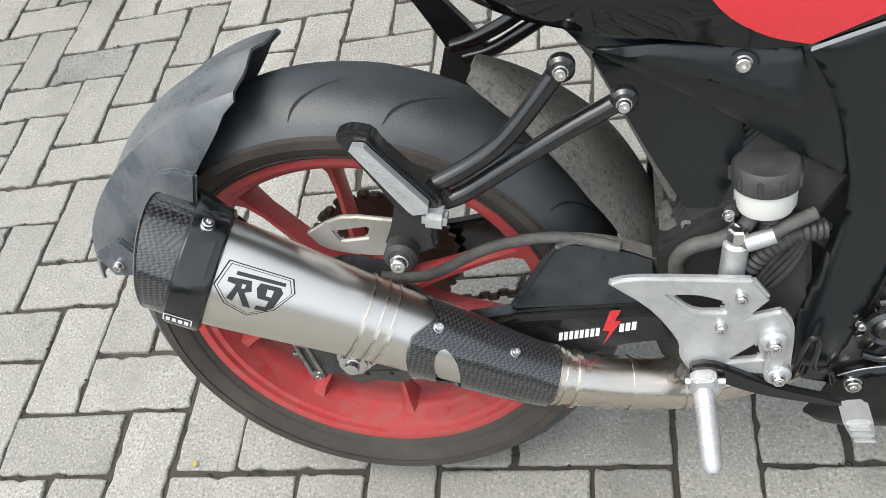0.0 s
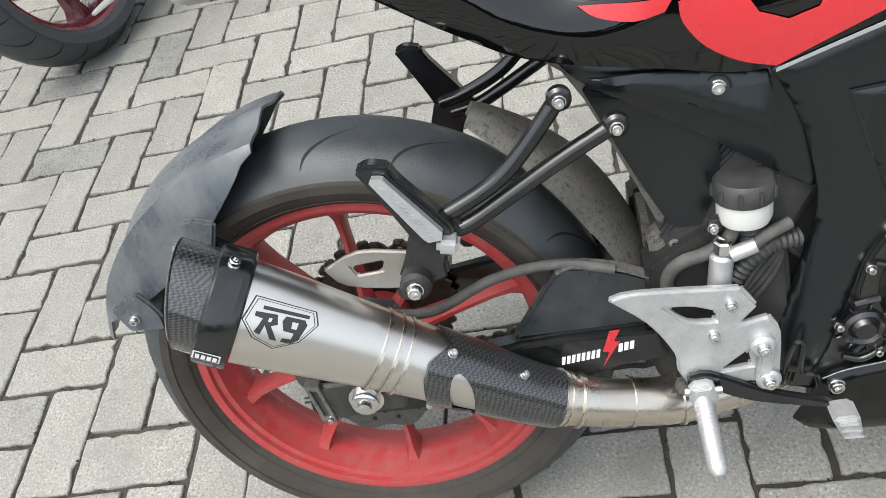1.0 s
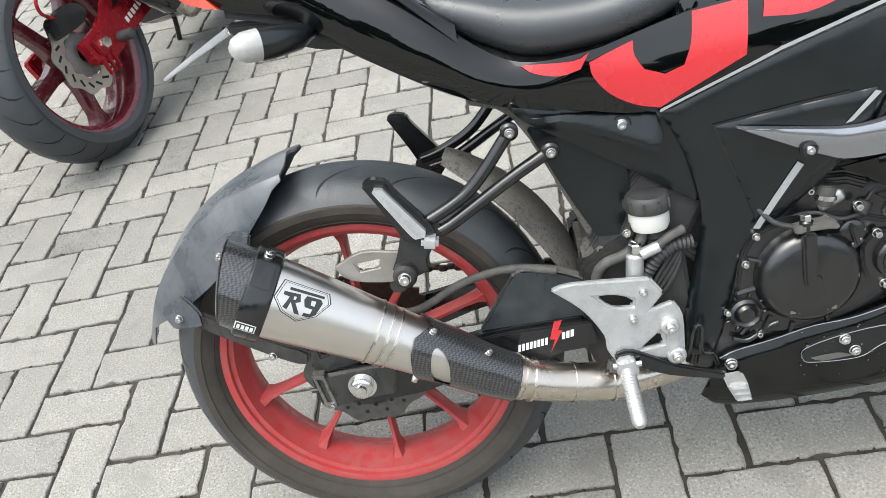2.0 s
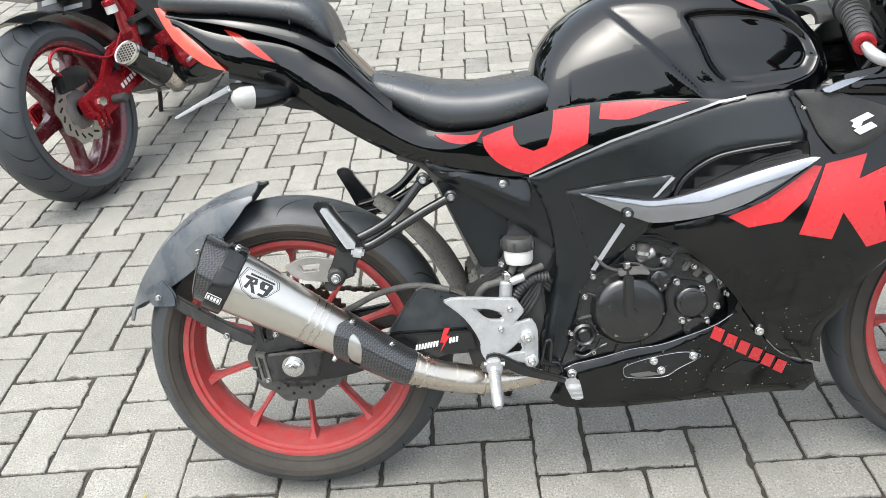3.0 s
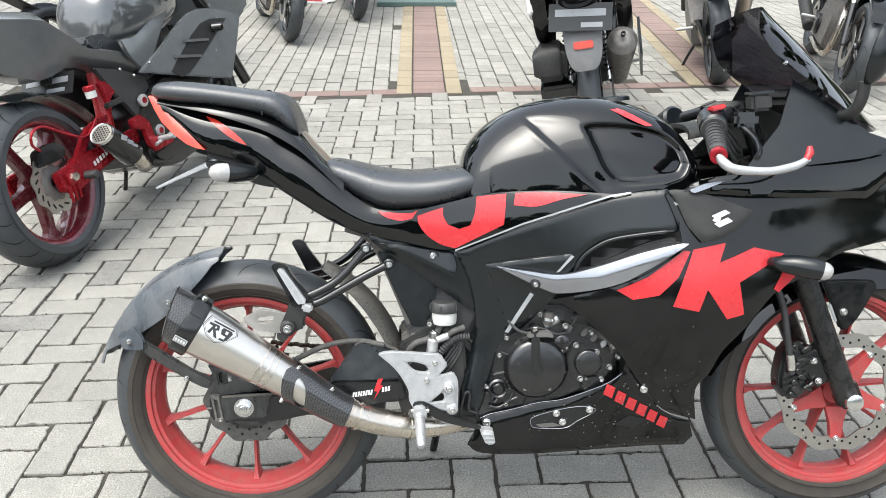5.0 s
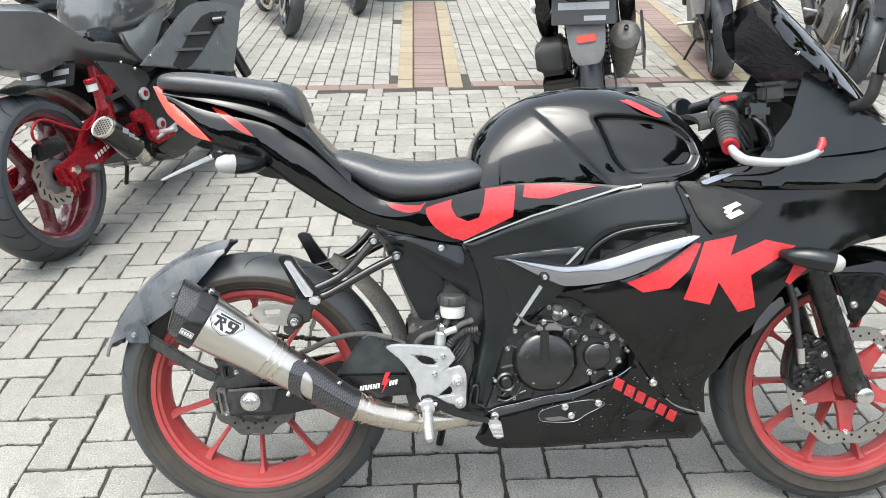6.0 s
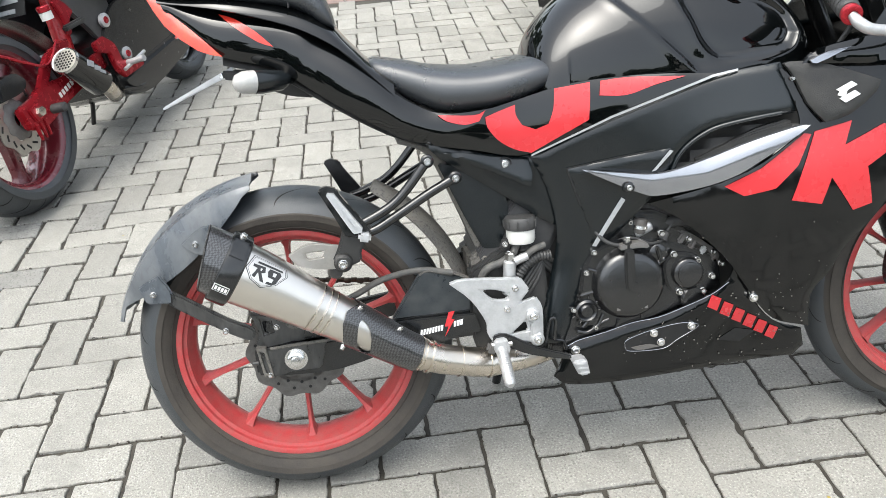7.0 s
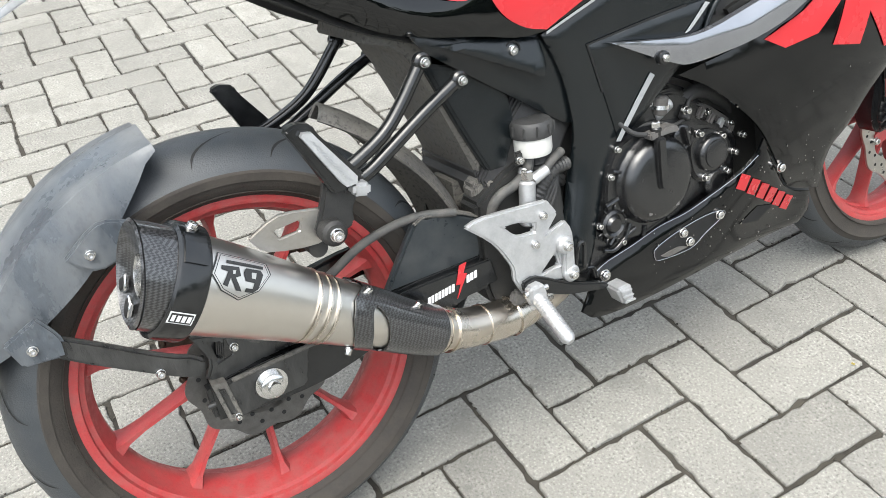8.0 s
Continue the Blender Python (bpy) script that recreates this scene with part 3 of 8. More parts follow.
bp_("axle_block", soften(slab([(-.068, .026), (-.047, .024), (.006, .029), (.060, .030), (.045, -.024), (-.008, -.027), (-.039, -.032), (-.058, -.028)], -.112, -.102, .003), .001), SCRATCHED, arm, "scratched black axle adjuster block")
bp_("block_cap", soften(slab([(-.070, .028), (-.052, .026), (-.043, -.033), (-.061, -.030)], -.1145, -.096, .002, holes=[[(-.064, .020), (-.056, .018), (-.050, -.022), (-.057, -.022)]]), .001), DIRTY, arm, "scuffed end cap of the swingarm")
bp_("arm_rib", rod((-.045, -.1125, .024), (.075, -.1125, .031), .003, seg=8), DIRTY, arm)
bp_("caliper_carrier", soften(slab([(-.078, .092), (-.048, .086), (.012, .075), (.060, .060), (.060, .032), (.0, .028), (-.050, .020), (-.072, .028), (-.062, .055)], -.100, -.088, .003, holes=[[(-.056, .075), (-.040, .072), (-.036, .052), (-.052, .048)]]), .001), SCRATCHED, arm, "black caliper carrier plate with dried mud")
bp_("carrier_mud", soften(slab([(-.015, .078), (.010, .074), (.016, .060), (.002, .052), (-.012, .060)], -.104, -.099, .002), .001), DIRTY, arm)
bbolt((.092, -.113, .022), r=.010, parent=arm, mat=TUBE)
bbolt((-.050, -.1135, -.026), r=.005, parent=arm)
bp_("adjuster", rod((-.080, -.100, -.006), (-.06, -.100, -.006), .004, seg=10), SCRATCHED, arm)
bp_("washer", lathe([(0, .008), (0, .021), (-.004, .021), (-.004, .008)], (0, -.111, 0), seg=24), CHROME, arm)
bp_("axle_nut", lathe([(0, .0), (0, .0165), (-.009, .0165), (-.011, .014), (-.011, .009), (-.017, .008), (-.018, .0)], (0, -.115, 0), seg=12, closed=False), CHROME, arm, "bright steel rear axle nut")
bp_("swingarm", slab([(-.075, .02), (-.03, .032), (.06, .026), (.19, .045), (.33, .05), (.335, .0), (.20, -.004), (.08, -.034), (-.02, -.036), (-.075, -.03)], .085, .105, .005), TUBE, None, "gloss black far swingarm leg")
bp_("swingarm_bridge", block((.34, 0, .03), (.05, .17, .06), .01), TUBE, arm)
cal = bp_("rear_caliper", soften(slab([(-.055, .035), (-.045, .085), (.0, .11), (.05, .10), (.07, .06), (.04, .03)], -.098, -.055, .006), .002), ENGINE, None, "dusty black rear brake caliper")
bp_("caliper_bracket", slab([(-.06, .02), (-.06, .07), (.06, .07), (.09, .02)], -.082, -.074, .003), MATTE_FRAME, cal)
for c in ((-.03, -.099, .06), (.045, -.099, .07)):
    bbolt(c, r=.006, parent=cal)
bp_("brake_hose", tube([(.05, -.09, .10), (.10, -.085, .095), (.17, -.08, .125), (.24, -.085, .138), (.30, -.095, .13)], .006), HOSE, None, "dusty rubber brake hose")
bp_("lower_stay", block((.015, -.07, -.012), (.09, .012, .035), .004, (0, 10, 0)), MATTE_FRAME, arm)

# ---- exhaust ----
EXH = [(-.138, -.187, .235, .0535), (-.085, -.182, .202, .0550), (-.035, -.176, .170, .0525), (.069, -.161, .099, .0420), (.100, -.157, .078, .0392), (.137, -.151, .053, .0358),
       (.175, -.146, .026, .0325), (.213, -.139, .001, .0302), (.26, -.130, -.021, .0288), (.30, -.122, -.034, .0283), (.354, -.112, -.046, .0280), (.43, -.092, -.050, .0245), (.50, -.07, -.046, .0195), (.56, -.04, -.04, .017)]
EXHP = smooth_path(EXH, 8)
OUTLET = 2  # the outlet lies a little inside the line's first stretch


def along(a, b, grow=0.0):
    """The stretch of the exhaust's line between two x, a little thicker or thinner."""
    return [(q[0], q[1], q[2], q[3] + grow) for q in EXHP if a <= q[0] <= b]


def oval(bm_):
    """The silencer is a little flatter across than it is high, and round again where it meets the pipe."""
    xs = [e[0] for e in EXHP]
    for v_ in bm_.verts:
        yc = float(np.interp(v_.co.x, xs, [e[1] for e in EXHP]))
        v_.co.y = yc + (v_.co.y - yc) * float(np.interp(v_.co.x, [.02, .14], [.89, 1.0]))
    return bm_


CAP_UP = V(.56, 0, .83).normalized()


def slash(bm_, whole=False):
    """Cuts the outlet end of the silencer on a slant: its top reaches further back than its bottom."""
    c0 = V(*EXHP[OUTLET][:3])
    ax_ = (V(*EXHP[OUTLET + 5][:3]) - c0).normalized()
    up_ = (CAP_UP - ax_ * CAP_UP.dot(ax_)).normalized()
    for v_ in bm_.verts:
        s_ = (v_.co - c0).dot(ax_)
        k_ = 1.0 if whole else max(0.0, 1 - s_ / .034)
        v_.co -= ax_ * ((v_.co - c0).dot(up_) * .24 * k_ - .004 * k_)
    return bm_


exhaust = bp_("exhaust_can", oval(sweep(bmesh.new(), along(-.098, .168), 64)), STEEL, None, "brushed stainless slip-on silencer with a carbon end cap")
bp_("end_cap", oval(slash(sweep(bmesh.new(), along(EXHP[OUTLET][0] - .0005, -.092, .0020), 64, caps=False))), CARBON, exhaust, "glossy woven carbon end cap")
capring = EXHP[OUTLET]
ax_e = (V(*EXHP[OUTLET + 4][:3]) - V(*EXHP[OUTLET][:3])).normalized()
bp_("cap_bezel", oval(slash(lathe([(-.002, .0565), (-.004, .053), (.004, .046), (.012, .030), (.014, .024), (.016, .026), (.012, .034), (.004, .052)], capring[:3], ax_e, 48), True)), CARBON, exhaust, "black outlet face of the silencer")
bp_("outlet_pipe", oval(slash(lathe([(.012, .021), (.05, .021), (.05, .024), (.008, .024), (.007, .0225)], capring[:3], ax_e, 32), True)), CHROME, exhaust)
bp_("outlet_dark", lathe([(.03, 0), (.03, .0215)], capring[:3], ax_e, 32, closed=False), GAP_SHADE, exhaust)
for k in range(2):
    a = radians(108 + 44 * k)
    u, w_ = frame_of(ax_e)
    c = V(*capring[:3]) - ax_e * .006 + (u * math.cos(a) + w_ * math.sin(a)) * .041
    for sz, mt, lift in ((.024, CHROME, .0045), (.0185, GAP_SHADE, .0062)):
        b2 = block(c + ax_e * (.012 - lift), (.005, sz, sz * .72), .0015, (math.degrees(a), 35, 0), seg=1)
        bp_("outlet_insert", oval(slash(b2, True)), mt, exhaust)
# the clamp: a broad band with rolled edges, standing well proud of the can
CLAMP_A, CLAMP_B = -.1010, -.0730
clamp_c = min(EXHP, key=lambda e: abs(e[0] - (CLAMP_A + CLAMP_B) / 2))
clamp_ax = (V(*EXHP[12][:3]) - V(*EXHP[4][:3])).normalized()
CW, CR = .0172, clamp_c[3]
bp_("clamp_band", oval(lathe([(-CW, CR - .001), (-CW - .0008, CR + .004), (-CW + .0015, CR + .0078), (-CW + .005, CR + .0086), (CW - .005, CR + .0090), (CW - .0015, CR + .0082), (CW + .0008, CR + .004), (CW, CR - .001)], clamp_c[:3], clamp_ax, 72)), TUBE, exhaust, "thick gloss black clamp round the silencer")


def on_can(x, ang, lift=0.0):
    """A point on the silencer: at x along it and ang degrees round it (0: outward to the side, 90: up)."""
    xs = [e[0] for e in EXHP]
    i = min(max(np.searchsorted(xs, x), 1), len(xs) - 1)
    t = (x - xs[i - 1]) / (xs[i] - xs[i - 1])
    q = EXHP[i - 1] * (1 - t) + EXHP[i] * t
    d = V(*(EXHP[i] - EXHP[i - 1])[:3]).normalized()
    side = V(0, -1, 0)
    side = (side - d * side.dot(d)).normalized()
    up = side.cross(d)
    up = up if up.z > 0 else -up
    a = radians(ang)
    p = V(*q[:3]) + (side * math.cos(a) + up * math.sin(a)) * (q[3] + lift)
    p.y = q[1] + (p.y - q[1]) * float(np.interp(x, [.02, .14], [.89, 1.0]))
    return p


def can_patch(outline, lift=0.0012, soft_steps=1):
    """A thin print on the silencer from an outline of (x, degrees)."""
    bm = bmesh.new()
    bm.faces.new([bm.verts.new((p[0], 0, p[1] / 1000)) for p in rounded(outline, soft_steps, 20)])
    zs = [p[1] / 1000 for p in outline]
    for c in np.arange(min(zs) + .006, max(zs), .006):
        bmesh.ops.bisect_plane(bm, geom=list(bm.verts) + list(bm.edges) + list(bm.faces), plane_co=(0, 0, c), plane_no=(0, 0, 1), dist=1e-6)
    for v in bm.verts:
        v.co = on_can(v.co.x, v.co.z * 1000, lift)
    return bm


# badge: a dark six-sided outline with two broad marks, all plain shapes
def hexagon(cx, ca, sx, sa):
    return [(cx + sx * u, ca + sa * v) for u, v in ((-.80, .92), (.86, 1.0), (1.0, .45), (.62, -.45), (0.0, -1.0), (-.62, -.72), (-1.0, -.1))]


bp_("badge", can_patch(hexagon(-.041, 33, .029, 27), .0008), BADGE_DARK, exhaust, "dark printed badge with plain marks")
bp_("badge", can_patch(hexagon(-.041, 33, .0278, 25.6), .0011), STEEL, exhaust)
bp_("badge", can_patch(hexagon(-.041, 33, .0264, 24), .0012), BADGE_DARK, exhaust)
bp_("badge", can_patch(hexagon(-.041, 33, .0257, 23.2), .0013), STEEL, exhaust)
for o_ in ([(-.050, 40), (-.032, 43), (-.030, 30), (-.035, 26), (-.027, 8), (-.033, 8), (-.040, 25), (-.042, 11), (-.047, 13), (-.043, 33), (-.050, 34)],
           [(-.025, 44), (-.009, 46), (-.006, 40), (-.010, 16), (-.015, 9), (-.024, 8), (-.023, 14), (-.016, 15), (-.015, 24), (-.024, 24), (-.027, 36)],
           [(-.045, 50), (-.006, 54), (-.006, 49), (-.045, 45)]):
    bp_("badge_mark", can_patch([(-.041 + (x_ + .028) * .92, 33 + (a_ - 29) * .78) for x_, a_ in o_], .0016), BADGE_DARK, exhaust)
for o_ in ([(-.0385, 36), (-.0355, 36.5), (-.0360, 31), (-.0385, 30.5)], [(-.0190, 39), (-.0135, 39.5), (-.0140, 30), (-.0185, 30)]):
    bp_("badge_mark", can_patch([(-.041 + (x_ + .028) * .92, 33 + (a_ - 29) * .78) for x_, a_ in o_], .0019), STEEL, exhaust)
bp_("clamp_print", can_patch([(-.0985, -12), (-.0765, -12), (-.0765, -25), (-.0985, -25)], .0096), WHITE_PRINT, exhaust)
bp_("clamp_print", can_patch([(-.0973, -13.2), (-.0777, -13.2), (-.0777, -23.8), (-.0973, -23.8)], .0100), BADGE_DARK, exhaust)
for k in range(4):
    x = -.0960 + .0046 * k
    bp_("clamp_mark", can_patch([(x, -15), (x + .0033, -15), (x + .0033, -22), (x, -22)], .0104), WHITE_PRINT, exhaust)
pad_ = bmesh.new()
lo_, hi_ = [[[pad_.verts.new(on_can(CLAMP_A + .004 + (CLAMP_B - CLAMP_A - .008) * i / 4, a_, l_)) for i in range(5)] for a_ in np.linspace(34, 66, 9)] for l_ in (.007, .0118)]
for j in range(8):
    for i in range(4):
        pad_.faces.new((hi_[j][i], hi_[j + 1][i], hi_[j + 1][i + 1], hi_[j][i + 1]))
for r_ in range(8):
    for k in (0, 4):
        pad_.faces.new((lo_[r_][k], lo_[r_ + 1][k], hi_[r_ + 1][k], hi_[r_][k]))
for i in range(4):
    for k in (0, 8):
        pad_.faces.new((lo_[k][i], lo_[k][i + 1], hi_[k][i + 1], hi_[k][i]))
bp_("clamp_pad", pad_, TUBE, exhaust, "raised pad on the clamp")
p_ = on_can(-.087, 80, .008)
bbolt(p_, on_can(-.087, 80, .03) - p_, .0075, exhaust)
for xx in (.046, .054, .068):
    q = min(EXHP, key=lambda e: abs(e[0] - xx))
    bp_("weld_seam", lathe([(-.0012, q[3] - .002), (-.0012, q[3] + .0008), (.0012, q[3] + .0008), (.0012, q[3] - .002)], q[:3], (V(.137, -.151, .053) - V(.069, -.158, .1)).normalized(), 48), PIPE, exhaust)
bp_("link_pipe", sweep(bmesh.new(), along(.160, .56, -.0005), 36), PIPE, exhaust, "straw-tinted stainless link pipe")
for xx, g in ((.222, .0018), (.232, .0012), (.242, .0022), (.30, .0010), (.352, .0020)):
    i = min(range(len(EXHP)), key=lambda k: abs(EXHP[k][0] - xx))
    d = V(*(EXHP[i + 1] - EXHP[i - 1])[:3]).normalized()
    q = EXHP[i]
    bp_("weld_seam", lathe([(-.002, q[3] - .002), (-.002, q[3] + g), (.002, q[3] + g), (.002, q[3] - .002)], q[:3], d, 36), PIPE, exhaust)
# carbon heat shield with a slot
bm = bmesh.new()
an = np.linspace(-115, 115, 61)


def shield_start(a_):
    return float(np.interp(a_, [-115, -80, -30, 10, 40, 80, 115], [.13, .12, .10, .088, .086, .102, .11]))




def slot_half(a_):
    """Half length of the slot along the pipe at a_ degrees round it."""
    u_ = (a_ + 10) / 48
    return .0115 * max(0.0, 1 - abs(u_) ** 3.0) ** .6 if abs(u_) < 1 else 0.0


def shield_rows(a_):
    mid_, h_, x0 = .128 - .00030 * (a_ + 10), slot_half(a_) + .0003, shield_start(a_)
    return list(np.linspace(x0, mid_ - h_, 12)) + list(np.linspace(mid_ + h_, .220, 26))


layers = [[[bm.verts.new(on_can(x, a_, lift_)) for x in shield_rows(a_)] for a_ in an] for lift_ in (.0042, .0018)]
for j in range(60):
    for i in range(37):
        if i == 11 and max(slot_half(an[j]), slot_half(an[j + 1])) > 0:
            continue
        for g_ in layers:
            bm.faces.new((g_[j][i], g_[j + 1][i], g_[j + 1][i + 1], g_[j][i + 1]))
twin = dict(zip([v for c_ in layers[0] for v in c_], [v for c_ in layers[1] for v in c_]))
for e_ in [e_ for e_ in bm.edges if len(e_.link_faces) == 1 and e_.verts[0] in twin and e_.verts[1] in twin]:
    bm.faces.new((e_.verts[0], e_.verts[1], twin[e_.verts[1]], twin[e_.verts[0]]))
shield = bp_("heat_shield", bm, CARBON, exhaust, "carbon heat shield with an oblong slot")
for xx, aa in ((.103, 62), (.172, 66), (.11, -70)):
    p_ = on_can(xx, aa, .004)
    bbolt(p_, on_can(xx, aa, .03) - p_, .0055, shield)

# ---- rear mudguard behind the tyre ----
bm = bmesh.new()
rows = []
NA, NU = 22, 16
for i in range(NA + 1):
    f = i / NA
    a = radians(99 + 66 * f)
    wid = .074 + .014 * math.sin(math.pi * min(f * 1.1, 1)) - .02 * max(0, f - .75) * 4
    skirt = .062 * (math.sin(math.pi * min(max((f - .03) / .86, 0), 1)) ** .7) + .006
    row = []
    for j in range(NU + 1):
        u = -1 + 2 * j / NU
        au = abs(u)
        if au < .62:
            y, drop = wid * u / .62 * .92, .008 * (au / .62) ** 2
        else:
            k = (au - .62) / .38
            y, drop = math.copysign(wid * (.92 + .10 * math.sin(k * 1.5)), u), .008 + skirt * k
        r = .331 - drop + .004 * math.cos(u * 9) * (1 - au) + .012 * max(0, f - .8) * 2
        row.append(bm.verts.new((r * math.cos(a), y, r * math.sin(a))))
    rows.append(row)
for p, q in zip(rows, rows[1:]):
    bridge(bm, p, q, False)
bmesh.ops.recalc_face_normals(bm, faces=bm.faces)
bmesh.ops.solidify(bm, geom=list(bm.faces), thickness=.003)
mud = bp_("mudguard", bm, SMOKE, None, "scuffed smoke-grey plastic rear mudguard over the tyre")
bp_("mud_bracket", slab([(-.262, .160), (-.222, .180), (-.205, .150), (-.205, .125), (-.25, .128)], -.106, -.098, .003), SMOKE, mud, "grey plastic bracket plate")
bp_("mud_bracket", slab([(-.178, .232), (-.135, .262), (-.10, .255), (-.115, .215), (-.15, .210)], -.108, -.100, .003), SMOKE, mud, "grey plastic bracket plate")
bp_("mud_stay", slab([(-.228, .148), (-.206, .148), (-.112, .086), (-.080, .070), (-.066, .058), (-.072, .040), (-.090, .043), (-.130, .066), (-.216, .124)], -.104, -.093, .004), SCRATCHED, mud, "black steel mudguard stay")
bp_("mud_stay", slab([(-.14, .235), (-.10, .225), (-.02, .09), (-.04, .08)], -.10, -.092, .003), TUBE, mud)
for c in ((-.236, -.107, .146), (-.15, -.109, .231), (-.12, -.105, .064)):
    bbolt(c, r=.0065, parent=mud)

# ---- inner fender (hugger) between wheel and frame ----
bm = bmesh.new()
rows = []
for i in range(19):
    f = i / 18
    a = radians(60 - 54 * f)
    wid = .016 + .064 * min(f * 2.0, 1) ** .7
    row = []
    for j in range(11):
        u = -1 + 2 * j / 10
        r = .346 - .022 * abs(u) ** 3 + .010 * f
        row.append(bm.verts.new((r * math.cos(a), wid * u, r * math.sin(a))))
    rows.append(row)
for p, q in zip(rows, rows[1:]):
    bridge(bm, p, q, False)
bmesh.ops.recalc_face_normals(bm, faces=bm.faces)
bmesh.ops.solidify(bm, geom=list(bm.faces), thickness=.004)
bp_("inner_fender", bm, DIRTY, None, "dirt-covered grey plastic inner fender over the tyre")
bp_("splash_box", soften(slab([(.285, .335), (.40, .30), (.412, .22), (.392, .165), (.362, .165), (.328, .235)], -.092, .07, .004), .002), MATTE, None, "dusty black plastic box above the swingarm")
bp_("mud_flap", soften(slab([(.225, .392), (.285, .375), (.335, .255), (.362, .168), (.350, .164), (.318, .245), (.270, .348), (.215, .374)], -.080, .075, .003), .001), DIRTY, None, "mud-caked inner flap under the seat")
bp_("shock_link", block((.365, 0, .10), (.06, .09, .12), .015), DIRTY, None)

# ---- passenger pegs, both sides ----
for s in (-1, 1):
    def m_(bm_):
        return bm_ if s < 0 else mirrored(bm_)
    pb = bp_("peg_bracket", m_(tube([(.265, -.131, .347), (.225, -.135, .300), (.195, -.138, .274), (.150, -.142, .252), (.118, -.144, .243)], .0085)), TUBE, None, "gloss black tubular passenger peg bracket")
    bp_("bracket_tube", m_(tube([(.312, -.131, .314), (.26, -.135, .288), (.20, -.139, .254), (.165, -.142, .236), (.130, -.144, .228)], .0085)), TUBE, pb)
    for c in ((.265, -.131, .347), (.312, -.131, .314)):
        bp_("bracket_eye", m_(rod((c[0], -.126, c[2]), (c[0], -.140, c[2]), .0115, seg=20, bevel=.003)), TUBE, pb)
        bbolt((c[0], s * .141, c[2]), (0, s, 0), .007, pb)
    bp_("peg_plate", m_(slab([(.110, .246), (.150, .256), (.164, .236), (.140, .206), (.138, .184), (.104, .172), (.086, .188), (.098, .212)], -.152, -.138, .004)), TRIM, pb, "dusty black peg mount plate")
    bp_("passenger_peg", m_(soften(slab([(.088, .309), (.091, .313), (.101, .311), (.105, .305), (.144, .248), (.142, .240), (.129, .239), (.121, .250)], -.172, -.164, .004), .002)), ALLOY, pb, "folded ribbed aluminium passenger peg")
    bp_("peg_cradle", m_(soften(slab([(.073, .317), (.088, .322), (.107, .317), (.114, .301), (.150, .251), (.152, .236), (.115, .230), (.098, .268)], -.163, -.143, .003), .001)), TUBE, pb, "black cradle behind the peg")
    for k in range(12):
        f = k / 11
        bp_("peg_rib", m_(block((.100 + .032 * f, -.1725, .302 - .054 * f), (.008 + .003 * f, .002, .0016), .0006, (0, 32, 0))), ALLOY, pb)
    bp_("peg_hinge", m_(block((.146, -.164, .231), (.022, .022, .016), .004, (0, 12, 0))), ALLOY, pb)
    bp_("pillar", m_(rod((.105, -.140, .187), (.105, -.170, .187), .016, seg=20, bevel=.004)), TRIM, pb)
    bbolt((.105, s * .171, .187), (0, s, 0), .0095, pb, None, .008)
# exhaust hanger plate
bp_("exhaust_hanger", slab([(.01, .205), (.05, .222), (.10, .215), (.12, .185), (.09, .172), (.03, .182)], -.145, -.139, .002, holes=[[(.04, .205), (.075, .208), (.07, .196), (.045, .194)]]), DISC, None, "bare aluminium silencer hanger plate")
bp_("hanger_spacer", rod((.09, -.10, .165), (.09, -.14, .165), .012), TRIM, None)
# ---- bodywork, right and left ----
TAIL_SIDE = [(-.162, .652), (-.044, .640), (.061, .626), (.090, .588), (.142, .549), (.188, .506), (.234, .458), (.292, .426), (.372, .427), (.418, .436), (.519, .460), (.645, .467), (.768, .462),
             (.702, .441), (.585, .402), (.449, .344), (.349, .358), (.245, .381), (.183, .412), (.115, .455), (.06, .495), (.022, .521), (-.06, .543), (-.101, .568), (-.150, .620)]
SIDE_MATTE = [(.262, .378), (.345, .357), (.449, .340), (.470, .335), (.492, .270), (.500, .205), (.485, .208), (.45, .232), (.40, .268), (.335, .314), (.285, .350)]
FRAME_COVER = [(.449, .338), (.585, .397), (.757, .455), (.872, .473), (.895, .42), (.893, .388), (.77, .372), (.716, .341), (.690, .297), (.67, .265), (.654, .24), (.588, .161), (.548, .099), (.520, .017), (.500, -.025),
               (.462, -.02), (.464, .036), (.481, .098), (.495, .185), (.479, .272)]
WING = [(.533, .312), (.594, .303), (.663, .297), (.731, .315), (.812, .346), (.883, .367), (.905, .369), (.864, .339), (.826, .313), (.787, .288), (.733, .269), (.664, .257), (.63, .265), (.581, .288)]
INTAKE = [(.69, .290), (.716, .341), (.77, .372), (.867, .390), (.905, .388), (.900, .360), (.814, .325), (.74, .291)]
MAIN = [(.654, .24), (.721, .258), (.784, .280), (.838, .308), (.895, .352), (.894, .39), (.866, .462), (.967, .492), (1.025, .506), (1.161, .520), (1.282, .533), (1.36, .565), (1.44, .50), (1.50, .41), (1.42, .37), (1.322, .355), (1.228, .337),
        (1.149, .296), (1.088, .264), (1.035, .194), (.996, .143), (.977, .089), (.956, .047), (.970, -.03), (.896, -.005), (.838, .062), (.783, .138), (.712, .206)]
BELLY = [(.505, -.030), (.528, -.018), (.578, -.007), (.628, .007), (.678, .015), (.722, .032), (.771, .057), (.798, .082), (.806, .108), (.838, .058), (.898, -.010), (.960, -.036), (.972, -.076), (.955, -.098), (.794, -.104), (.619, -.112), (.51, -.108), (.478, -.088), (.492, -.060)]


def step_up(t):
    t = min(max(t, 0.0), 1.0)
    return t * t * (3 - 2 * t)


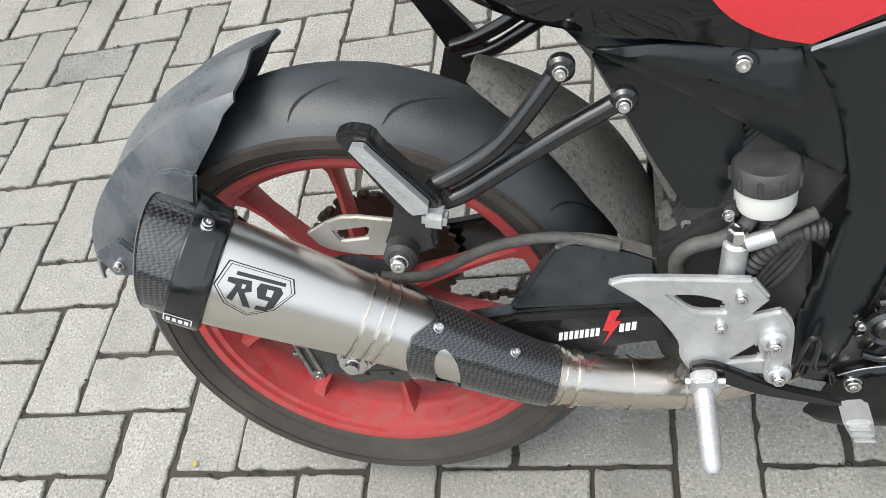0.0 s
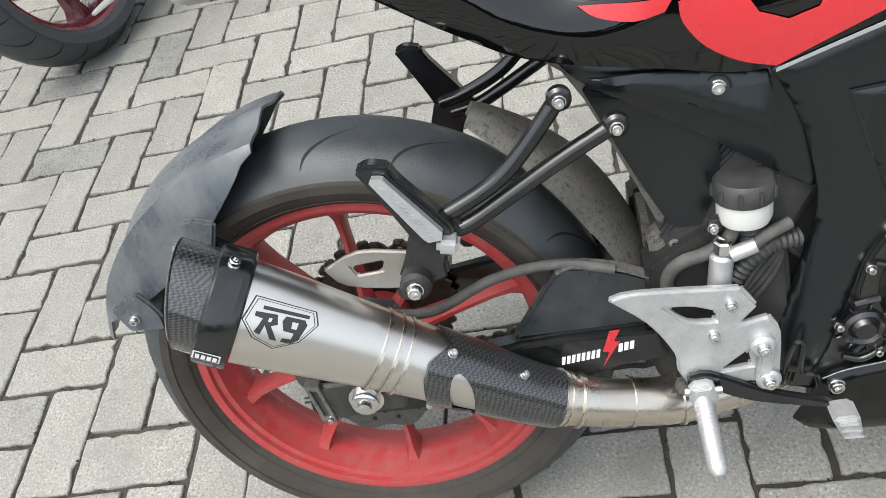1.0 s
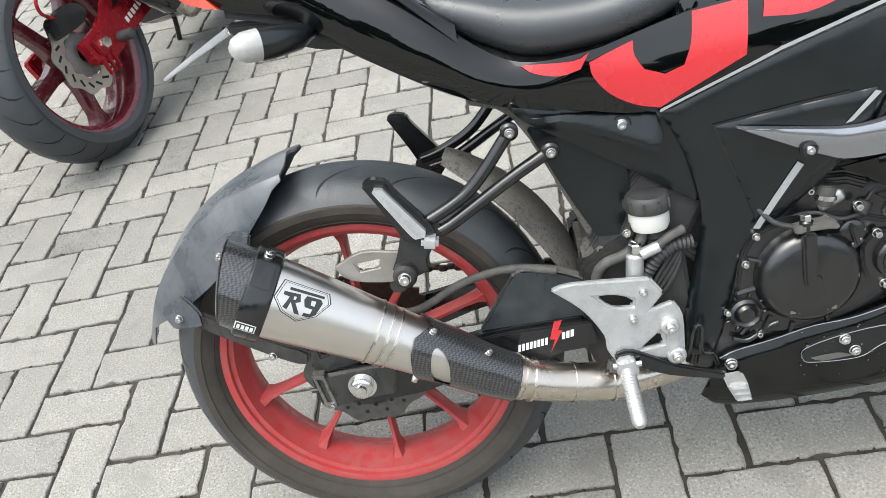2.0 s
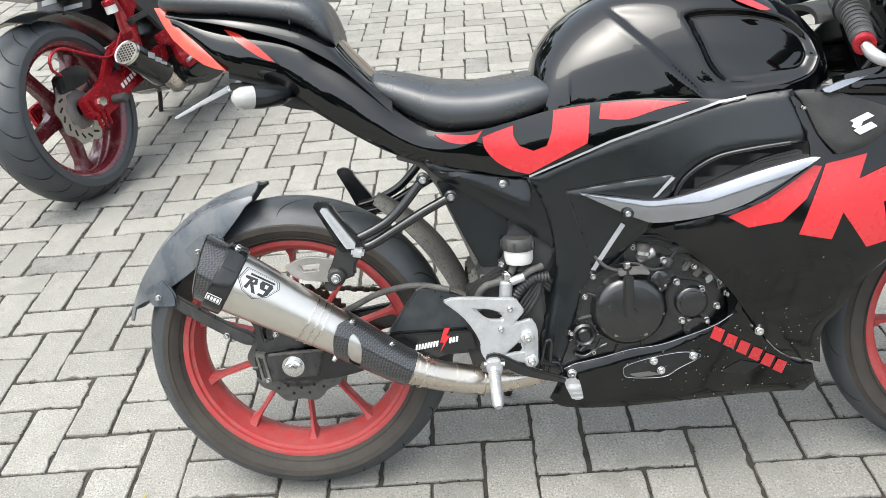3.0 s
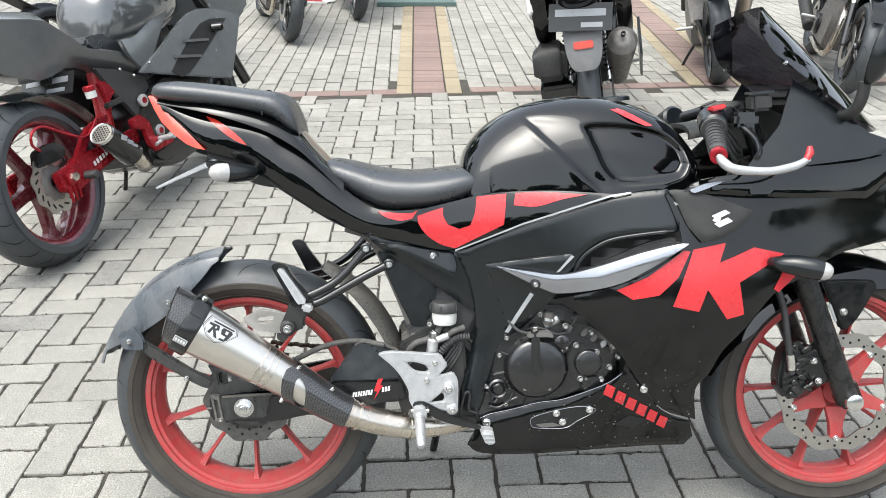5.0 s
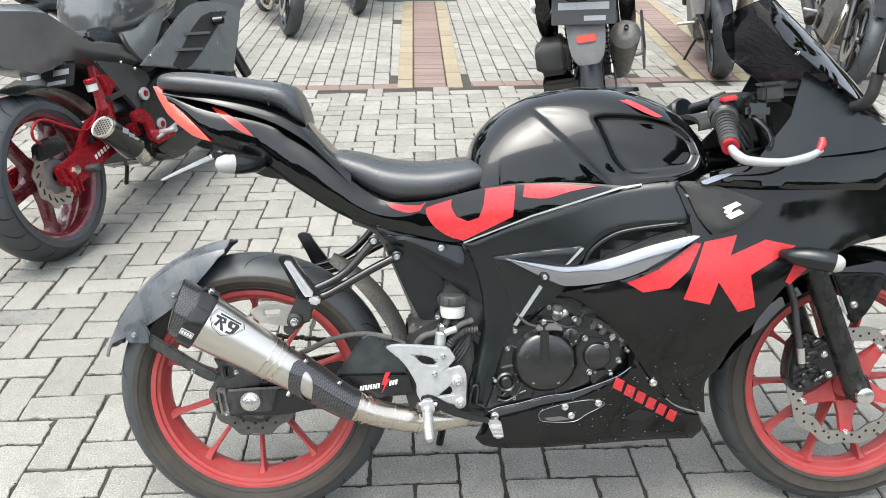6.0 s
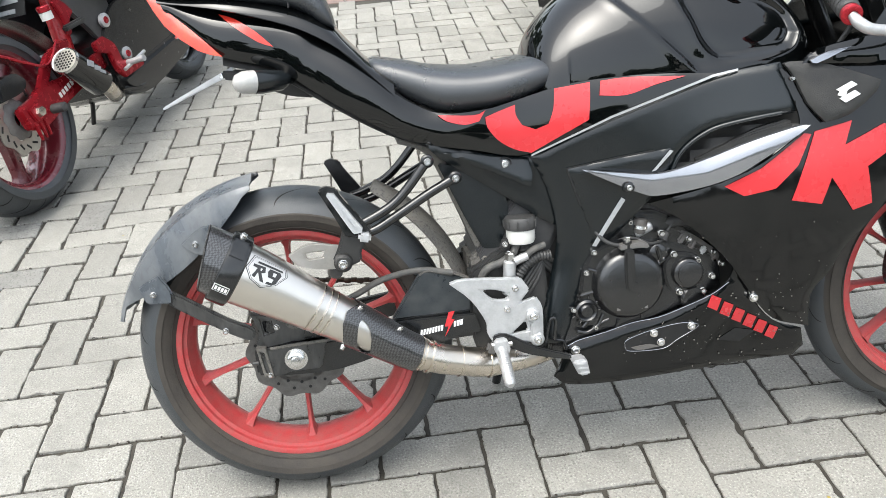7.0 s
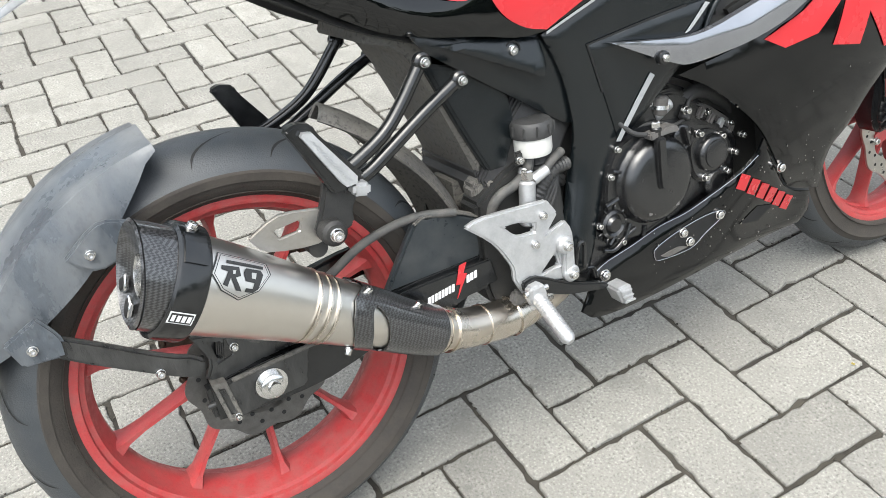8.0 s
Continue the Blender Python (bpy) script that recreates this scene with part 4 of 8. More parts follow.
def knee_relief(x, z):
    """The rounded pillar at the foot of the frame cover."""
    mid = float(np.interp(z, [-.03, .1, .18, .27], [.482, .514, .54, .56]))
    pillar = -9.0 * (x - mid) ** 2 * step_up((.20 - z) / .10)
    return max(pillar, -.02)


def facet_form(x, z):
    """The side cover's upper facet slopes outwards, down to a crease."""
    d = z - (.361 - (x - .291) * .482)
    return .017 * (1 - min(max(d, 0.0), .06) / .06)


def main_form(x, z):
    """A soft crease along the fairing's upper part."""
    k = min(max((x - .97) / .10, 0.0), 1.0)
    d = z - (.452 + .10 * (x - 1.0))
    return k * (.012 * math.exp(-(d / .05) ** 2) if d < 0 else .012 * math.exp(-(d / .012) ** 2))


WING_RIDGE = [(.54, .309), (.60, .294), (.65, .285), (.74, .297), (.815, .331), (.885, .358), (.905, .367)]


def wing_form(x, z):
    """A ridge along the blade, sharp towards its upper edge."""
    zr = float(np.interp(x, [q[0] for q in WING_RIDGE], [q[1] for q in WING_RIDGE]))
    d = z - zr
    return .006 - (.35 * d if d > 0 else -.16 * d)


def inside2(q, loop):
    """Whether a place of the side view lies in an outline."""
    hit = False
    for (x0, z0), (x1, z1) in zip(loop, loop[1:] + loop[:1]):
        if (z0 > q[1]) != (z1 > q[1]) and q[0] < x0 + (x1 - x0) * (q[1] - z0) / (z1 - z0):
            hit = not hit
    return hit


TAIL_TOP, TAIL_LOW = smooth_path(TAIL_SIDE[:13], 5), smooth_path(TAIL_SIDE[:12:-1], 5)


def tail_form(x, z):
    """The tail's upper facet turns in towards the seats, the lower one turns under."""
    zt = float(np.interp(x, [q[0] for q in TAIL_TOP], [q[1] for q in TAIL_TOP]))
    zb = float(np.interp(x, [q[0] for q in TAIL_LOW], [q[1] for q in TAIL_LOW]))
    v = (z - zb) / max(zt - zb, .012)
    k = min(max((.36 - x) / .16, 0.0), 1.0) * min(1.0, (zt - zb) / .06)
    k2 = step_up((x - .32) / .12) * min(1.0, (zt - zb) / .05)
    return -k2 * .020 * max(0.0, v - .28) ** 2 + k * (-.080 * max(0.0, v - .45) ** 2 - .050 * max(0.0, .55 - v) ** 2)


for s in (-1, 1):
    tail = bp_("tail_panel", shell(TAIL_SIDE, .002, side=s, cell=.008, roll=0, steps=5, bulge=tail_form), GLOSS, None, "glossy black tail side panel with red graphics")
    smc = bp_("side_cover", shell(SIDE_MATTE, -.014, side=s, roll=.004, edge=.008, cell=.012), MATTE, None, "matte black side cover under the seat")
    bp_("side_facet", shell([(.293, .358), (.340, .353), (.395, .346), (.447, .335), (.452, .305), (.447, .284), (.425, .294), (.370, .321)], -.013, .004, .003, .005, .008, 3, s, bulge=facet_form), MATTE, smc, "sloping upper facet with a sharp lower edge")
    bp_("bolt_recess", lathe([(0, .0115), (-s * -.001, .0125), (-s * -.0015, .0105), (0, .0100)], (.403, s * (half_width(.403, .328) - .0035), .328), (0, 1, 0), 24), GAP_SHADE, smc)
    bbolt((.403, s * (half_width(.403, .328) - .004), .328), (0, s, 0), .008, smc)
    fc = bp_("frame_cover", shell(FRAME_COVER, -.002, side=s, cell=.009, bulge=knee_relief, roll=.006, edge=.010), MATTE, None, "matte black moulded frame cover")
    bp_("knee_wedge", shell([(.512, .312), (.600, .3265), (.688, .339), (.684, .30), (.66, .268), (.62, .225), (.60, .19), (.563, .165), (.538, .237)], .0035, .004, .0035, .006, .009, 2, s, bulge=knee_relief), MATTE, fc, "raised wedge in the moulded cover")
    bp_("wedge_groove", shell([(.509, .3135), (.600, .3295), (.66, .338), (.66, .3345), (.600, .3265), (.513, .3105), (.538, .242), (.5345, .241)], .0002, .001, 0, .01, .02, 1, s, bulge=knee_relief), GAP_SHADE, fc)
    wing = bp_("side_wing", shell(WING, .014, side=s, cell=.007, roll=0, thick=.012, steps=6, bulge=wing_form), SILVER, None, "silver-grey blade trim on the fairing")
    bbolt((.612, s * (half_width(.612, .276) + .019), .276), (0, s, 0), .012, wing, TUBE, .004)
    bbolt((.612, s * (half_width(.612, .276) + .022), .276), (0, s, 0), .007, wing)
    duct = bp_("air_duct", shell(INTAKE, -.035, side=s, cell=.02, roll=-.03, edge=.03), TRIM, None, "dark recessed air duct with vanes")
    for k in range(3):
        o_ = [(.733 + .028 * k, .316 + .013 * k), (.79 + .022 * k, .341 + .011 * k), (.84 + .014 * k, .358 + .007 * k), (.890, .368 + .005 * k), (.890, .362 + .005 * k), (.84 + .014 * k, .351 + .007 * k), (.79 + .022 * k, .333 + .011 * k), (.738 + .028 * k, .308 + .013 * k)]
        bp_("duct_vane", shell(o_, -.014 - .003 * k, .008, 0, .01, .012, 2, s), TRIM, duct)
    LIP = [(.690, .291), (.700, .320), (.716, .341), (.742, .360), (.77, .372), (.82, .382), (.868, .389)]
    bp_("duct_lip", sweep(bmesh.new(), [(q[0], s * (half_width(q[0], q[1]) - .003), q[1], .0042) for q in smooth_path(LIP, 4)], 10), MATTE, duct, "rounded lip of the air duct")
    fair = bp_("main_fairing", shell(MAIN, .004, side=s, cell=.02, bulge=main_form, roll=.003, edge=.008), SPLASHED, None, "glossy black main fairing with large red graphics")
    belly = bp_("belly_fairing", shell(BELLY, .002, side=s, cell=.012, roll=.006, edge=.012), SPLASHED, None, "dusty black belly fairing")
    # the reflected light along the belly's edge, drawn as a thin silver bead
    EDGE_LINE = [(.505, -.027), (.528, -.017), (.578, -.006), (.628, .008), (.678, .016), (.722, .033), (.771, .058), (.799, .082)]
    bp_("edge_bead", sweep(bmesh.new(), [(q[0], s * (half_width(q[0], q[1]) - .001), q[1], .0009) for q in smooth_path(EDGE_LINE, 4)], 8), SILVER, belly, "thin silver bead standing for the light reflected along the belly fairing's edge")
    OPENING = [(.613, -.038), (.618, -.024), (.668, -.007), (.724, .003), (.752, -.006), (.714, -.032), (.686, -.049), (.624, -.048)]
    bp_("sump_opening", shell(OPENING, .0032, .001, 0, .01, .012, 3, s), GAP_SHADE, belly, "dark opening in the belly fairing")
    # the same drawn highlight round the opening, again as a silver bead
    bp_("opening_rim", sweep(bmesh.new(), [(q[0], s * (half_width(q[0], q[1]) + .0035), q[1], .0008) for q in smooth_path(OPENING + OPENING[:1], 4)], 8), SILVER, belly)
    for c in ((.668, -.014), (.682, -.034), (.738, -.004)):
        bbolt((c[0], s * (half_width(*c) + .004), c[1]), (0, s, 0), .0085, belly)
    bp_("sump_rib", shell([(.625, -.040), (.66, -.036), (.68, -.043), (.64, -.047)], .0050, .001, 0, .01, .012, 2, s), ENGINE_GREY, belly)
    bbolt((.519, s * .124, -.036), (0, s, 0), .010, belly)
    bbolt((.847, s * (half_width(.847, .048) + .004), .048), (0, s, 0), .009, belly)
    # thin edge lines
    for o_ in ([(.555, .165), (.563, .163), (.612, .250), (.605, .255)], [(.655, .300), (.662, .302), (.690, .335), (.684, .337)]):
        bp_("pale_stripe", shell(o_, .0062, .001, 0, .01, .006, 1, s, bulge=knee_relief), PALE, fc)
    bp_("seam_line", shell([(.449, .343), (.585, .402), (.757, .460), (.80, .467), (.80, .464), (.757, .456), (.585, .398), (.449, .3395)], .0045, .001, 0, .01, .012, 1, s, bulge=tail_form), PALE, tail)
    # red graphics on the tail panel: a broken ribbon, a curved band and a flag
    for o_, m_ in (([(.290, .423), (.352, .419), (.372, .426), (.360, .408), (.335, .404), (.305, .412)], RED),
                   ([(.371, .414), (.398, .423), (.424, .431), (.424, .414), (.434, .396), (.457, .387), (.479, .395), (.488, .420), (.492, .454), (.552, .461), (.547, .398), (.500, .373), (.449, .346), (.420, .354), (.392, .372), (.374, .396)], RED),
                   ([(.566, .438), (.570, .462), (.62, .465), (.712, .461), (.66, .450), (.612, .436)], RED),
                   ):
        bp_("red_graphic", shell(o_, .0050, .001, 0, .01, .012, 3, s, sharp=35, bulge=tail_form), m_, tail)
    # fairing: two large red shapes and a wedge
    for o_ in ([(.774, .268), (.831, .298), (.900, .354), (.912, .352), (.890, .300), (.855, .262), (.806, .250)],
               [(.918, .356), (.982, .370), (.970, .330), (1.04, .360), (1.105, .346), (1.012, .290), (1.026, .224), (.992, .214), (.948, .276), (.934, .230), (.882, .240)],
               [(1.115, .335), (1.165, .330), (1.095, .268), (1.085, .275)]):
        bp_("red_graphic", shell(o_, .0062, .001, 0, .01, .02, 1, s, bulge=main_form), RED, fair)
    # small red bars on the belly where the maker's name stands
    for k in range(6):
        x, z = .764 + .0245 * k, .046 - .0155 * k
        bp_("red_mark", shell([(x, z - .012), (x + .019, z - .022), (x + .024, z + .004), (x + .006, z + .013)], .0042, .001, 0, .01, .02, 1, s), RED, belly)
    bp_("belly_vent", shell([(.792, -.042), (.825, -.019), (.865, -.029), (.837, -.051)], .0035, .001, 0, .01, .02, 1, s), GAP_SHADE, belly, "dark slot in the belly fairing")
    # upper inlet panel with the pale emblem
    ip = bp_("inlet_panel", shell([(.867, .471), (.883, .474), (.937, .467), (1.032, .434), (1.022, .415), (.975, .382), (.932, .371), (.903, .404), (.884, .447)], .020, .008, .004, .008, .012, 2, s), TRIM, None, "matte black panel behind the handlebar")
    bp_("upper_cowl", shell([(.895, .470), (.928, .492), (1.0, .505), (1.102, .520), (1.284, .540), (1.36, .552), (1.37, .50), (1.30, .455), (1.272, .452), (1.145, .456), (1.014, .462), (.94, .467)], .024, .010, .006, .010, .015, 3, s), GLOSS, fair, "glossy upper cowl edge over the inlet")
    bbolt((.882, s * (half_width(.882, .44) + .008), .446), (0, s, 0), .004, ip)
    for o_ in ([(.948, .424), (.975, .436), (.985, .430), (.958, .418)], [(.953, .409), (.98, .421), (.990, .414), (.963, .402)], [(.95, .415), (.96, .43), (.968, .424), (.962, .41)]):
        bp_("pale_emblem", shell(o_, .0225, .001, 0, .01, .02, 1, s), WHITE_PRINT, ip)
    bp_("crease_trim", shell([(.905, .474), (.935, .487), (.975, .492), (.955, .484), (.915, .469)], .029, .006, .002, .01, .02, 2, s), SILVER, fair)
    # tail lamp and rear signal
    bp_("tail_lamp", shell([(-.186, .656), (-.166, .652), (-.131, .612), (-.095, .577), (-.064, .546), (-.103, .558), (-.156, .602)], .000, .012, .004, .01, .02, 2, s), TAIL_RED, None, "red tail lamp lens")
    bp_("tail_stripe", shell([(-.063, .615), (-.037, .606), (-.002, .582), (.024, .556), (-.002, .566), (-.043, .596)], .0035, .001, 0, .01, .012, 2, s, bulge=tail_form), ORANGE_RED, tail)
    bp_("tail_stripe", shell([(-.050, .624), (-.043, .629), (.034, .615), (.038, .608), (-.02, .611)], .0075, .001, 0, .01, .012, 2, s, bulge=tail_form), RED, tail)
    bp_("tail_stripe", shell([(-.02, .590), (.01, .578), (.03, .553), (-.012, .565)], .0030, .001, 0, .01, .012, 2, s, bulge=tail_form), MATTE, tail)
    sig = bp_("turn_signal", (lambda b: b if s < 0 else mirrored(b))(sweep(bmesh.new(), [(.045, -.075, .500, .008), (.036, -.095, .501, .012), (.030, -.11, .501, .017), (.0, -.13, .502, .020), (-.012, -.137, .503, .020)], 20)), MATTE, None, "black rear turn signal with a clear lens")
    bp_("signal_lens", (lambda b: b if s < 0 else mirrored(b))(sweep(bmesh.new(), [(-.012, -.137, .503, .0198), (-.028, -.147, .504, .0185), (-.038, -.153, .504, .013), (-.042, -.156, .504, .004)], 20)), LENS, sig)
    # front turn signal on the fairing
    flip = (lambda b_: b_) if s < 0 else mirrored
    fsig = bp_("turn_signal", flip(sweep(bmesh.new(), [(q[0], q[1], q[2], q[3]) for q in smooth_path([(1.085, -.20, .328, .010), (1.078, -.222, .330, .011), (1.088, -.240, .330, .016), (1.112, -.252, .329, .0205), (1.140, -.262, .325, .0215), (1.158, -.268, .321, .0190)], 4)], 24)), MATTE, None, "black front turn signal with a pale lens tip")
    bp_("signal_lens", flip(sweep(bmesh.new(), [(1.157, -.2675, .3212, .0192), (1.166, -.271, .319, .0172), (1.173, -.274, .317, .012), (1.176, -.275, .316, .004)], 24)), LENS, fsig)
    bp_("signal_boot", flip(rod((1.088, -.190, .327), (1.078, -.218, .330), .0165, .014, 18, bevel=.003)), RUBBER, fsig)
    # dried splashes on the lower bodywork
    rs_ = random.Random(41)
    bm = bmesh.new()
    for k in range(200):
        x, z = rs_.uniform(.60, .99), rs_.gauss(.0, .09)
        if z > .24 or not any(inside2((x, z), o_) for o_ in (MAIN, BELLY)):
            continue
        r_ = rs_.choice((.0006, .0008, .0011, .0016))
        y_ = half_width(x, z) + .0047
        bm.faces.new([bm.verts.new((x + r_ * math.cos(a_) * rs_.uniform(.7, 1.3), s * y_, z + r_ * math.sin(a_) * rs_.uniform(.7, 1.3))) for a_ in np.linspace(0, 5.2, 6)])
    tagged(bp_("dried_splashes", bm, DIRTY, fair), "pale dried mud specks", "", "", "stuff")

# ---- lofted middle pieces ----
def loft(sections, n=13, power=2.4):
    """Arched sections (x, z of top, z of side edge, half width) across the bike, closed below."""
    bm = bmesh.new()
    rows = []
    for q in smooth_path(sections, 4):
        x, zt, ze, w = q[:4]
        row = []
        for k in range(n):
            u = -1 + 2 * k / (n - 1)
            a = abs(u)
            row.append(bm.verts.new((x, w * math.copysign(math.sin(a * math.pi / 2) ** .8, u), ze + (zt - ze) * max(0, math.cos(a * math.pi / 2)) ** (2 / power))))
        rows.append(row)
    for p, q in zip(rows, rows[1:]):
        bridge(bm, p, q, False)
    bmesh.ops.recalc_face_normals(bm, faces=bm.faces)
    if sum(f.normal.z for f in bm.faces) < 0:
        bmesh.ops.reverse_faces(bm, faces=bm.faces)
    return bm


def thick_loft(sections, t, **k):
    bm = loft(sections, **k)
    bmesh.ops.solidify(bm, geom=list(bm.faces), thickness=t)
    return bm


def seat_form(sections, mat, name, label):
    bm = bmesh.new()
    rows = []
    for q in smooth_path(sections, 4):
        x, zt, zb, w = q[:4]
        row = []
        for k in range(28):
            a = 2 * math.pi * k / 28
            ca, sa = math.cos(a), math.sin(a)
            y = w * math.copysign(abs(ca) ** .55, ca)
            z = (zt + zb) / 2 + (zt - zb) / 2 * math.copysign(abs(sa) ** .75, sa)
            row.append(bm.verts.new((x, y, z)))
        rows.append(row)
    for p, q in zip(rows, rows[1:]):
        bridge(bm, p, q)
    cap(bm, rows[0][::-1]), cap(bm, rows[-1])
    return bp_(name, bm, mat, None, label)


seat = seat_form([(.178, .516, .500, .060), (.19, .524, .480, .088), (.24, .516, .448, .110), (.30, .502, .420, .126), (.37, .497, .420, .132), (.43, .503, .430, .134), (.48, .508, .445, .125), (.515, .500, .455, .105), (.525, .485, .46, .08)], LEATHER, "rider_seat", "smooth black vinyl rider seat")
bp_("seat_base", thick_loft([(.18, .49, .46, .085), (.25, .455, .42, .118), (.33, .43, .40, .128), (.50, .46, .43, .125)], .01), TRIM, seat)
pad = seat_form([(-.178, .668, .655, .05), (-.165, .682, .648, .075), (-.12, .686, .640, .092), (-.03, .678, .630, .100), (.05, .668, .616, .104), (.085, .662, .600, .104), (.108, .645, .580, .100), (.122, .612, .576, .094), (.128, .585, .575, .085)], LEATHER, "passenger_seat", "black vinyl passenger seat pad")
bp_("seat_seam", sweep(bmesh.new(), [(.056, y, .668 - 2.2 * y * y + .0008 - (.03 if abs(y) > .099 else 0), .0016) for y in np.linspace(-.1, .1, 15)], 8), GAP_SHADE, pad)
# tail hump between the seats and the tail's top
bp_("tail_hump", thick_loft([(-.165, .655, .64, .06), (-.05, .645, .62, .098), (.05, .63, .59, .105), (.11, .60, .56, .108), (.15, .556, .53, .110), (.19, .515, .49, .112), (.22, .50, .46, .115)], .006), GLOSS, None, "glossy black tail hump between the seats")
bp_("under_tail", thick_loft([(-.07, .555, .53, .05), (.02, .53, .505, .07), (.1, .48, .455, .085), (.2, .42, .395, .095), (.30, .38, .355, .10)], .006), TRIM, None, "rough black undertail tray")
bp_("tail_back", block((-.13, 0, .60), (.02, .09, .05), .008, (0, 40, 0)), TAIL_RED, None)
hang = bp_("plate_hanger", soften(slab([(.03, .505), (.08, .462), (.03, .470), (-.03, .495), (-.075, .505), (-.078, .520), (-.03, .515)], -.035, .035, .003), .002), TRIM, None, "black number plate hanger")
bp_("plate_bracket", soften(slab([(-.060, .526), (-.130, .493), (-.188, .464), (-.190, .458), (-.130, .484), (-.066, .512)], -.010, .010, .002), .001), ALLOY, hang, "bare metal plate bracket seen edge-on")
bbolt((-.078, -.023, .511), r=.006, parent=hang)

# tank: an arched body with a pressed knee recess and a crease behind it
KNEE = np.array(rounded([(.708, .598), (.744, .605), (.818, .601), (.880, .586), (.920, .556), (.934, .518), (.912, .490), (.852, .479), (.786, .479), (.752, .505), (.730, .550)], 4))
CREASE = [(.590, .613), (.628, .574), (.673, .533), (.718, .490), (.742, .466)]


def inside(q, loop):
    hit = False
    for (x0, z0), (x1, z1) in zip(loop, np.roll(loop, -1, axis=0)):
        if (z0 > q[1]) != (z1 > q[1]) and q[0] < x0 + (x1 - x0) * (q[1] - z0) / (z1 - z0):
            hit = not hit
    return hit


def ease(t):
    t = min(max(t, 0.0), 1.0)
    return t * t * (3 - 2 * t)


def tank_press(x, z):
    """How far the tank's side is pressed in at a place of its side view."""
    d = edge_distance(np.array([x, z]), KNEE) * (1 if inside((x, z), KNEE) else -1)
    deep = .021 * ease((d + .002) / .018)
    xc = float(np.interp(-z, [-q[1] for q in CREASE], [q[0] for q in CREASE]))
    fade = ease((.625 - z) / .03) * ease((z - .455) / .03)
    return deep + fade * (.0105 * ease((x - xc + .004) / .009) * (1 - .75 * ease((x - xc) / .11)) - .002 * math.exp(-((x - xc + .012) / .012) ** 2))


tank = bmesh.new()
rows = []
for q in smooth_path([(.462, .500, .44, .080), (.478, .548, .435, .125), (.520, .596, .435, .142), (.585, .634, .44, .154), (.658, .653, .445, .160), (.744, .658, .445, .162), (.832, .642, .445, .162), (.90, .612, .45, .158), (.945, .570, .465, .140), (.965, .535, .49, .10)], 18):
    x, zt, ze, w = q[:4]
    row, half_row = [], {}
    for k in range(121):
        u = -1 + 2 * k / 120
        a = abs(u)
        if 120 - k in half_row:
            y, z = half_row[120 - k]
            row.append(tank.verts.new((x, y, z)))
            continue
        ph = a * math.pi / 2 * 1.06
        tuck = .016 * max(0, a - .62) / .38 * (1 if .52 < x < .95 else .4)
        y, z = w * math.sin(min(ph, math.pi / 2)) ** .82 - tuck, zt - (zt - ze) * (1 - math.cos(ph)) ** .92
        y = max(y - (tank_press(x, z) * ease((y - .05) / .05) if y > .05 else 0), .0)
        half_row[k] = (y, z)
        row.append(tank.verts.new((x, math.copysign(y, u) if a > 1e-9 else 0, z)))
    rows.append(row)
for p, q in zip(rows, rows[1:]):
    bridge(tank, p, q, False)
cap(tank, rows[0][::-1])
tank_ob = bp_("fuel_tank", tank, GLOSS, None, "glossy black fuel tank with sculpted knee recess", 60)
for s in (-1, 1):
    bp_("tank_stripe", shell([(.768, .634), (.798, .631), (.84, .608), (.857, .598), (.84, .597), (.80, .616)], .0075, .001, 0, .01, .006, 2, s, width=lambda x, z: .162 * math.sin(min(math.acos(max(-1, min(1, 1 - ((.650 - .12 * max(0, x - .77) - z) / .205) ** (1 / .92) if z < .650 - .12 * max(0, x - .77) else 1))), math.pi / 2)) ** .82), RED, tank_ob)
bp_("filler_cap", lathe([(0, 0), (.004, 0), (.006, .028), (.004, .034), (-.004, .036)], (.80, 0, .652), (-.08, 0, 1), 32, closed=False), MATTE, tank_ob)
bp_("ignition_cover", thick_loft([(.94, .60, .57, .10), (.99, .605, .58, .09), (1.03, .61, .59, .07)], .01), TRIM, None)

# ---- rear-set plate, pegs, pedal, master cylinder ----
guard = bp_("heel_plate", slab([(.286, .124), (.316, .130), (.418, .123), (.434, .098), (.415, .076), (.445, .084), (.456, .060), (.456, .006), (.442, -.006), (.405, .000), (.366, -.006), (.352, .022), (.35, .045), (.325, .088)], -.142, -.132, .003,
              holes=[[(.345, .106), (.365, .087), (.392, .084), (.394, .095), (.37, .104)], [(.396, .016), (.424, .040), (.428, .020)]]), ALLOY, None, "cast aluminium rear-set heel plate")
bp_("heel_boss", rod((.437, -.132, .05), (.437, -.152, .05), .013, seg=20, bevel=.003), ALLOY, guard)
bp_("heel_boss", rod((.443, -.132, .004), (.443, -.152, .004), .013, seg=20, bevel=.003), ALLOY, guard)
bp_("heel_rib", block((.44, -.146, .027), (.016, .010, .05), .003, (0, 7, 0)), ALLOY, guard)
for c in ((.407, -.143, .104), (.390, -.143, .066)):
    bbolt(c, r=.0065, parent=guard)
for c in ((.437, -.152, .05), (.443, -.152, .004)):
    bbolt(c, r=.008, parent=guard)
fp = bp_("foot_peg", sweep(bmesh.new(), [(.373, -.158, -.002, .008), (.374, -.166, -.007, .0105), (.3755, -.200, -.030, .0105), (.3765, -.222, -.044, .0100), (.377, -.227, -.047, .006)], 12), ALLOY, None, "knurled aluminium rider foot peg")
bp_("peg_clevis", soften(slab([(.362, .014), (.384, .016), (.390, -.004), (.384, -.018), (.366, -.018), (.360, -.002)], -.164, -.146, .003), .001), ALLOY, fp)
bp_("clevis_pin", rod((.356, -.156, .004), (.394, -.156, .004), .0045, seg=10), CHROME, fp)
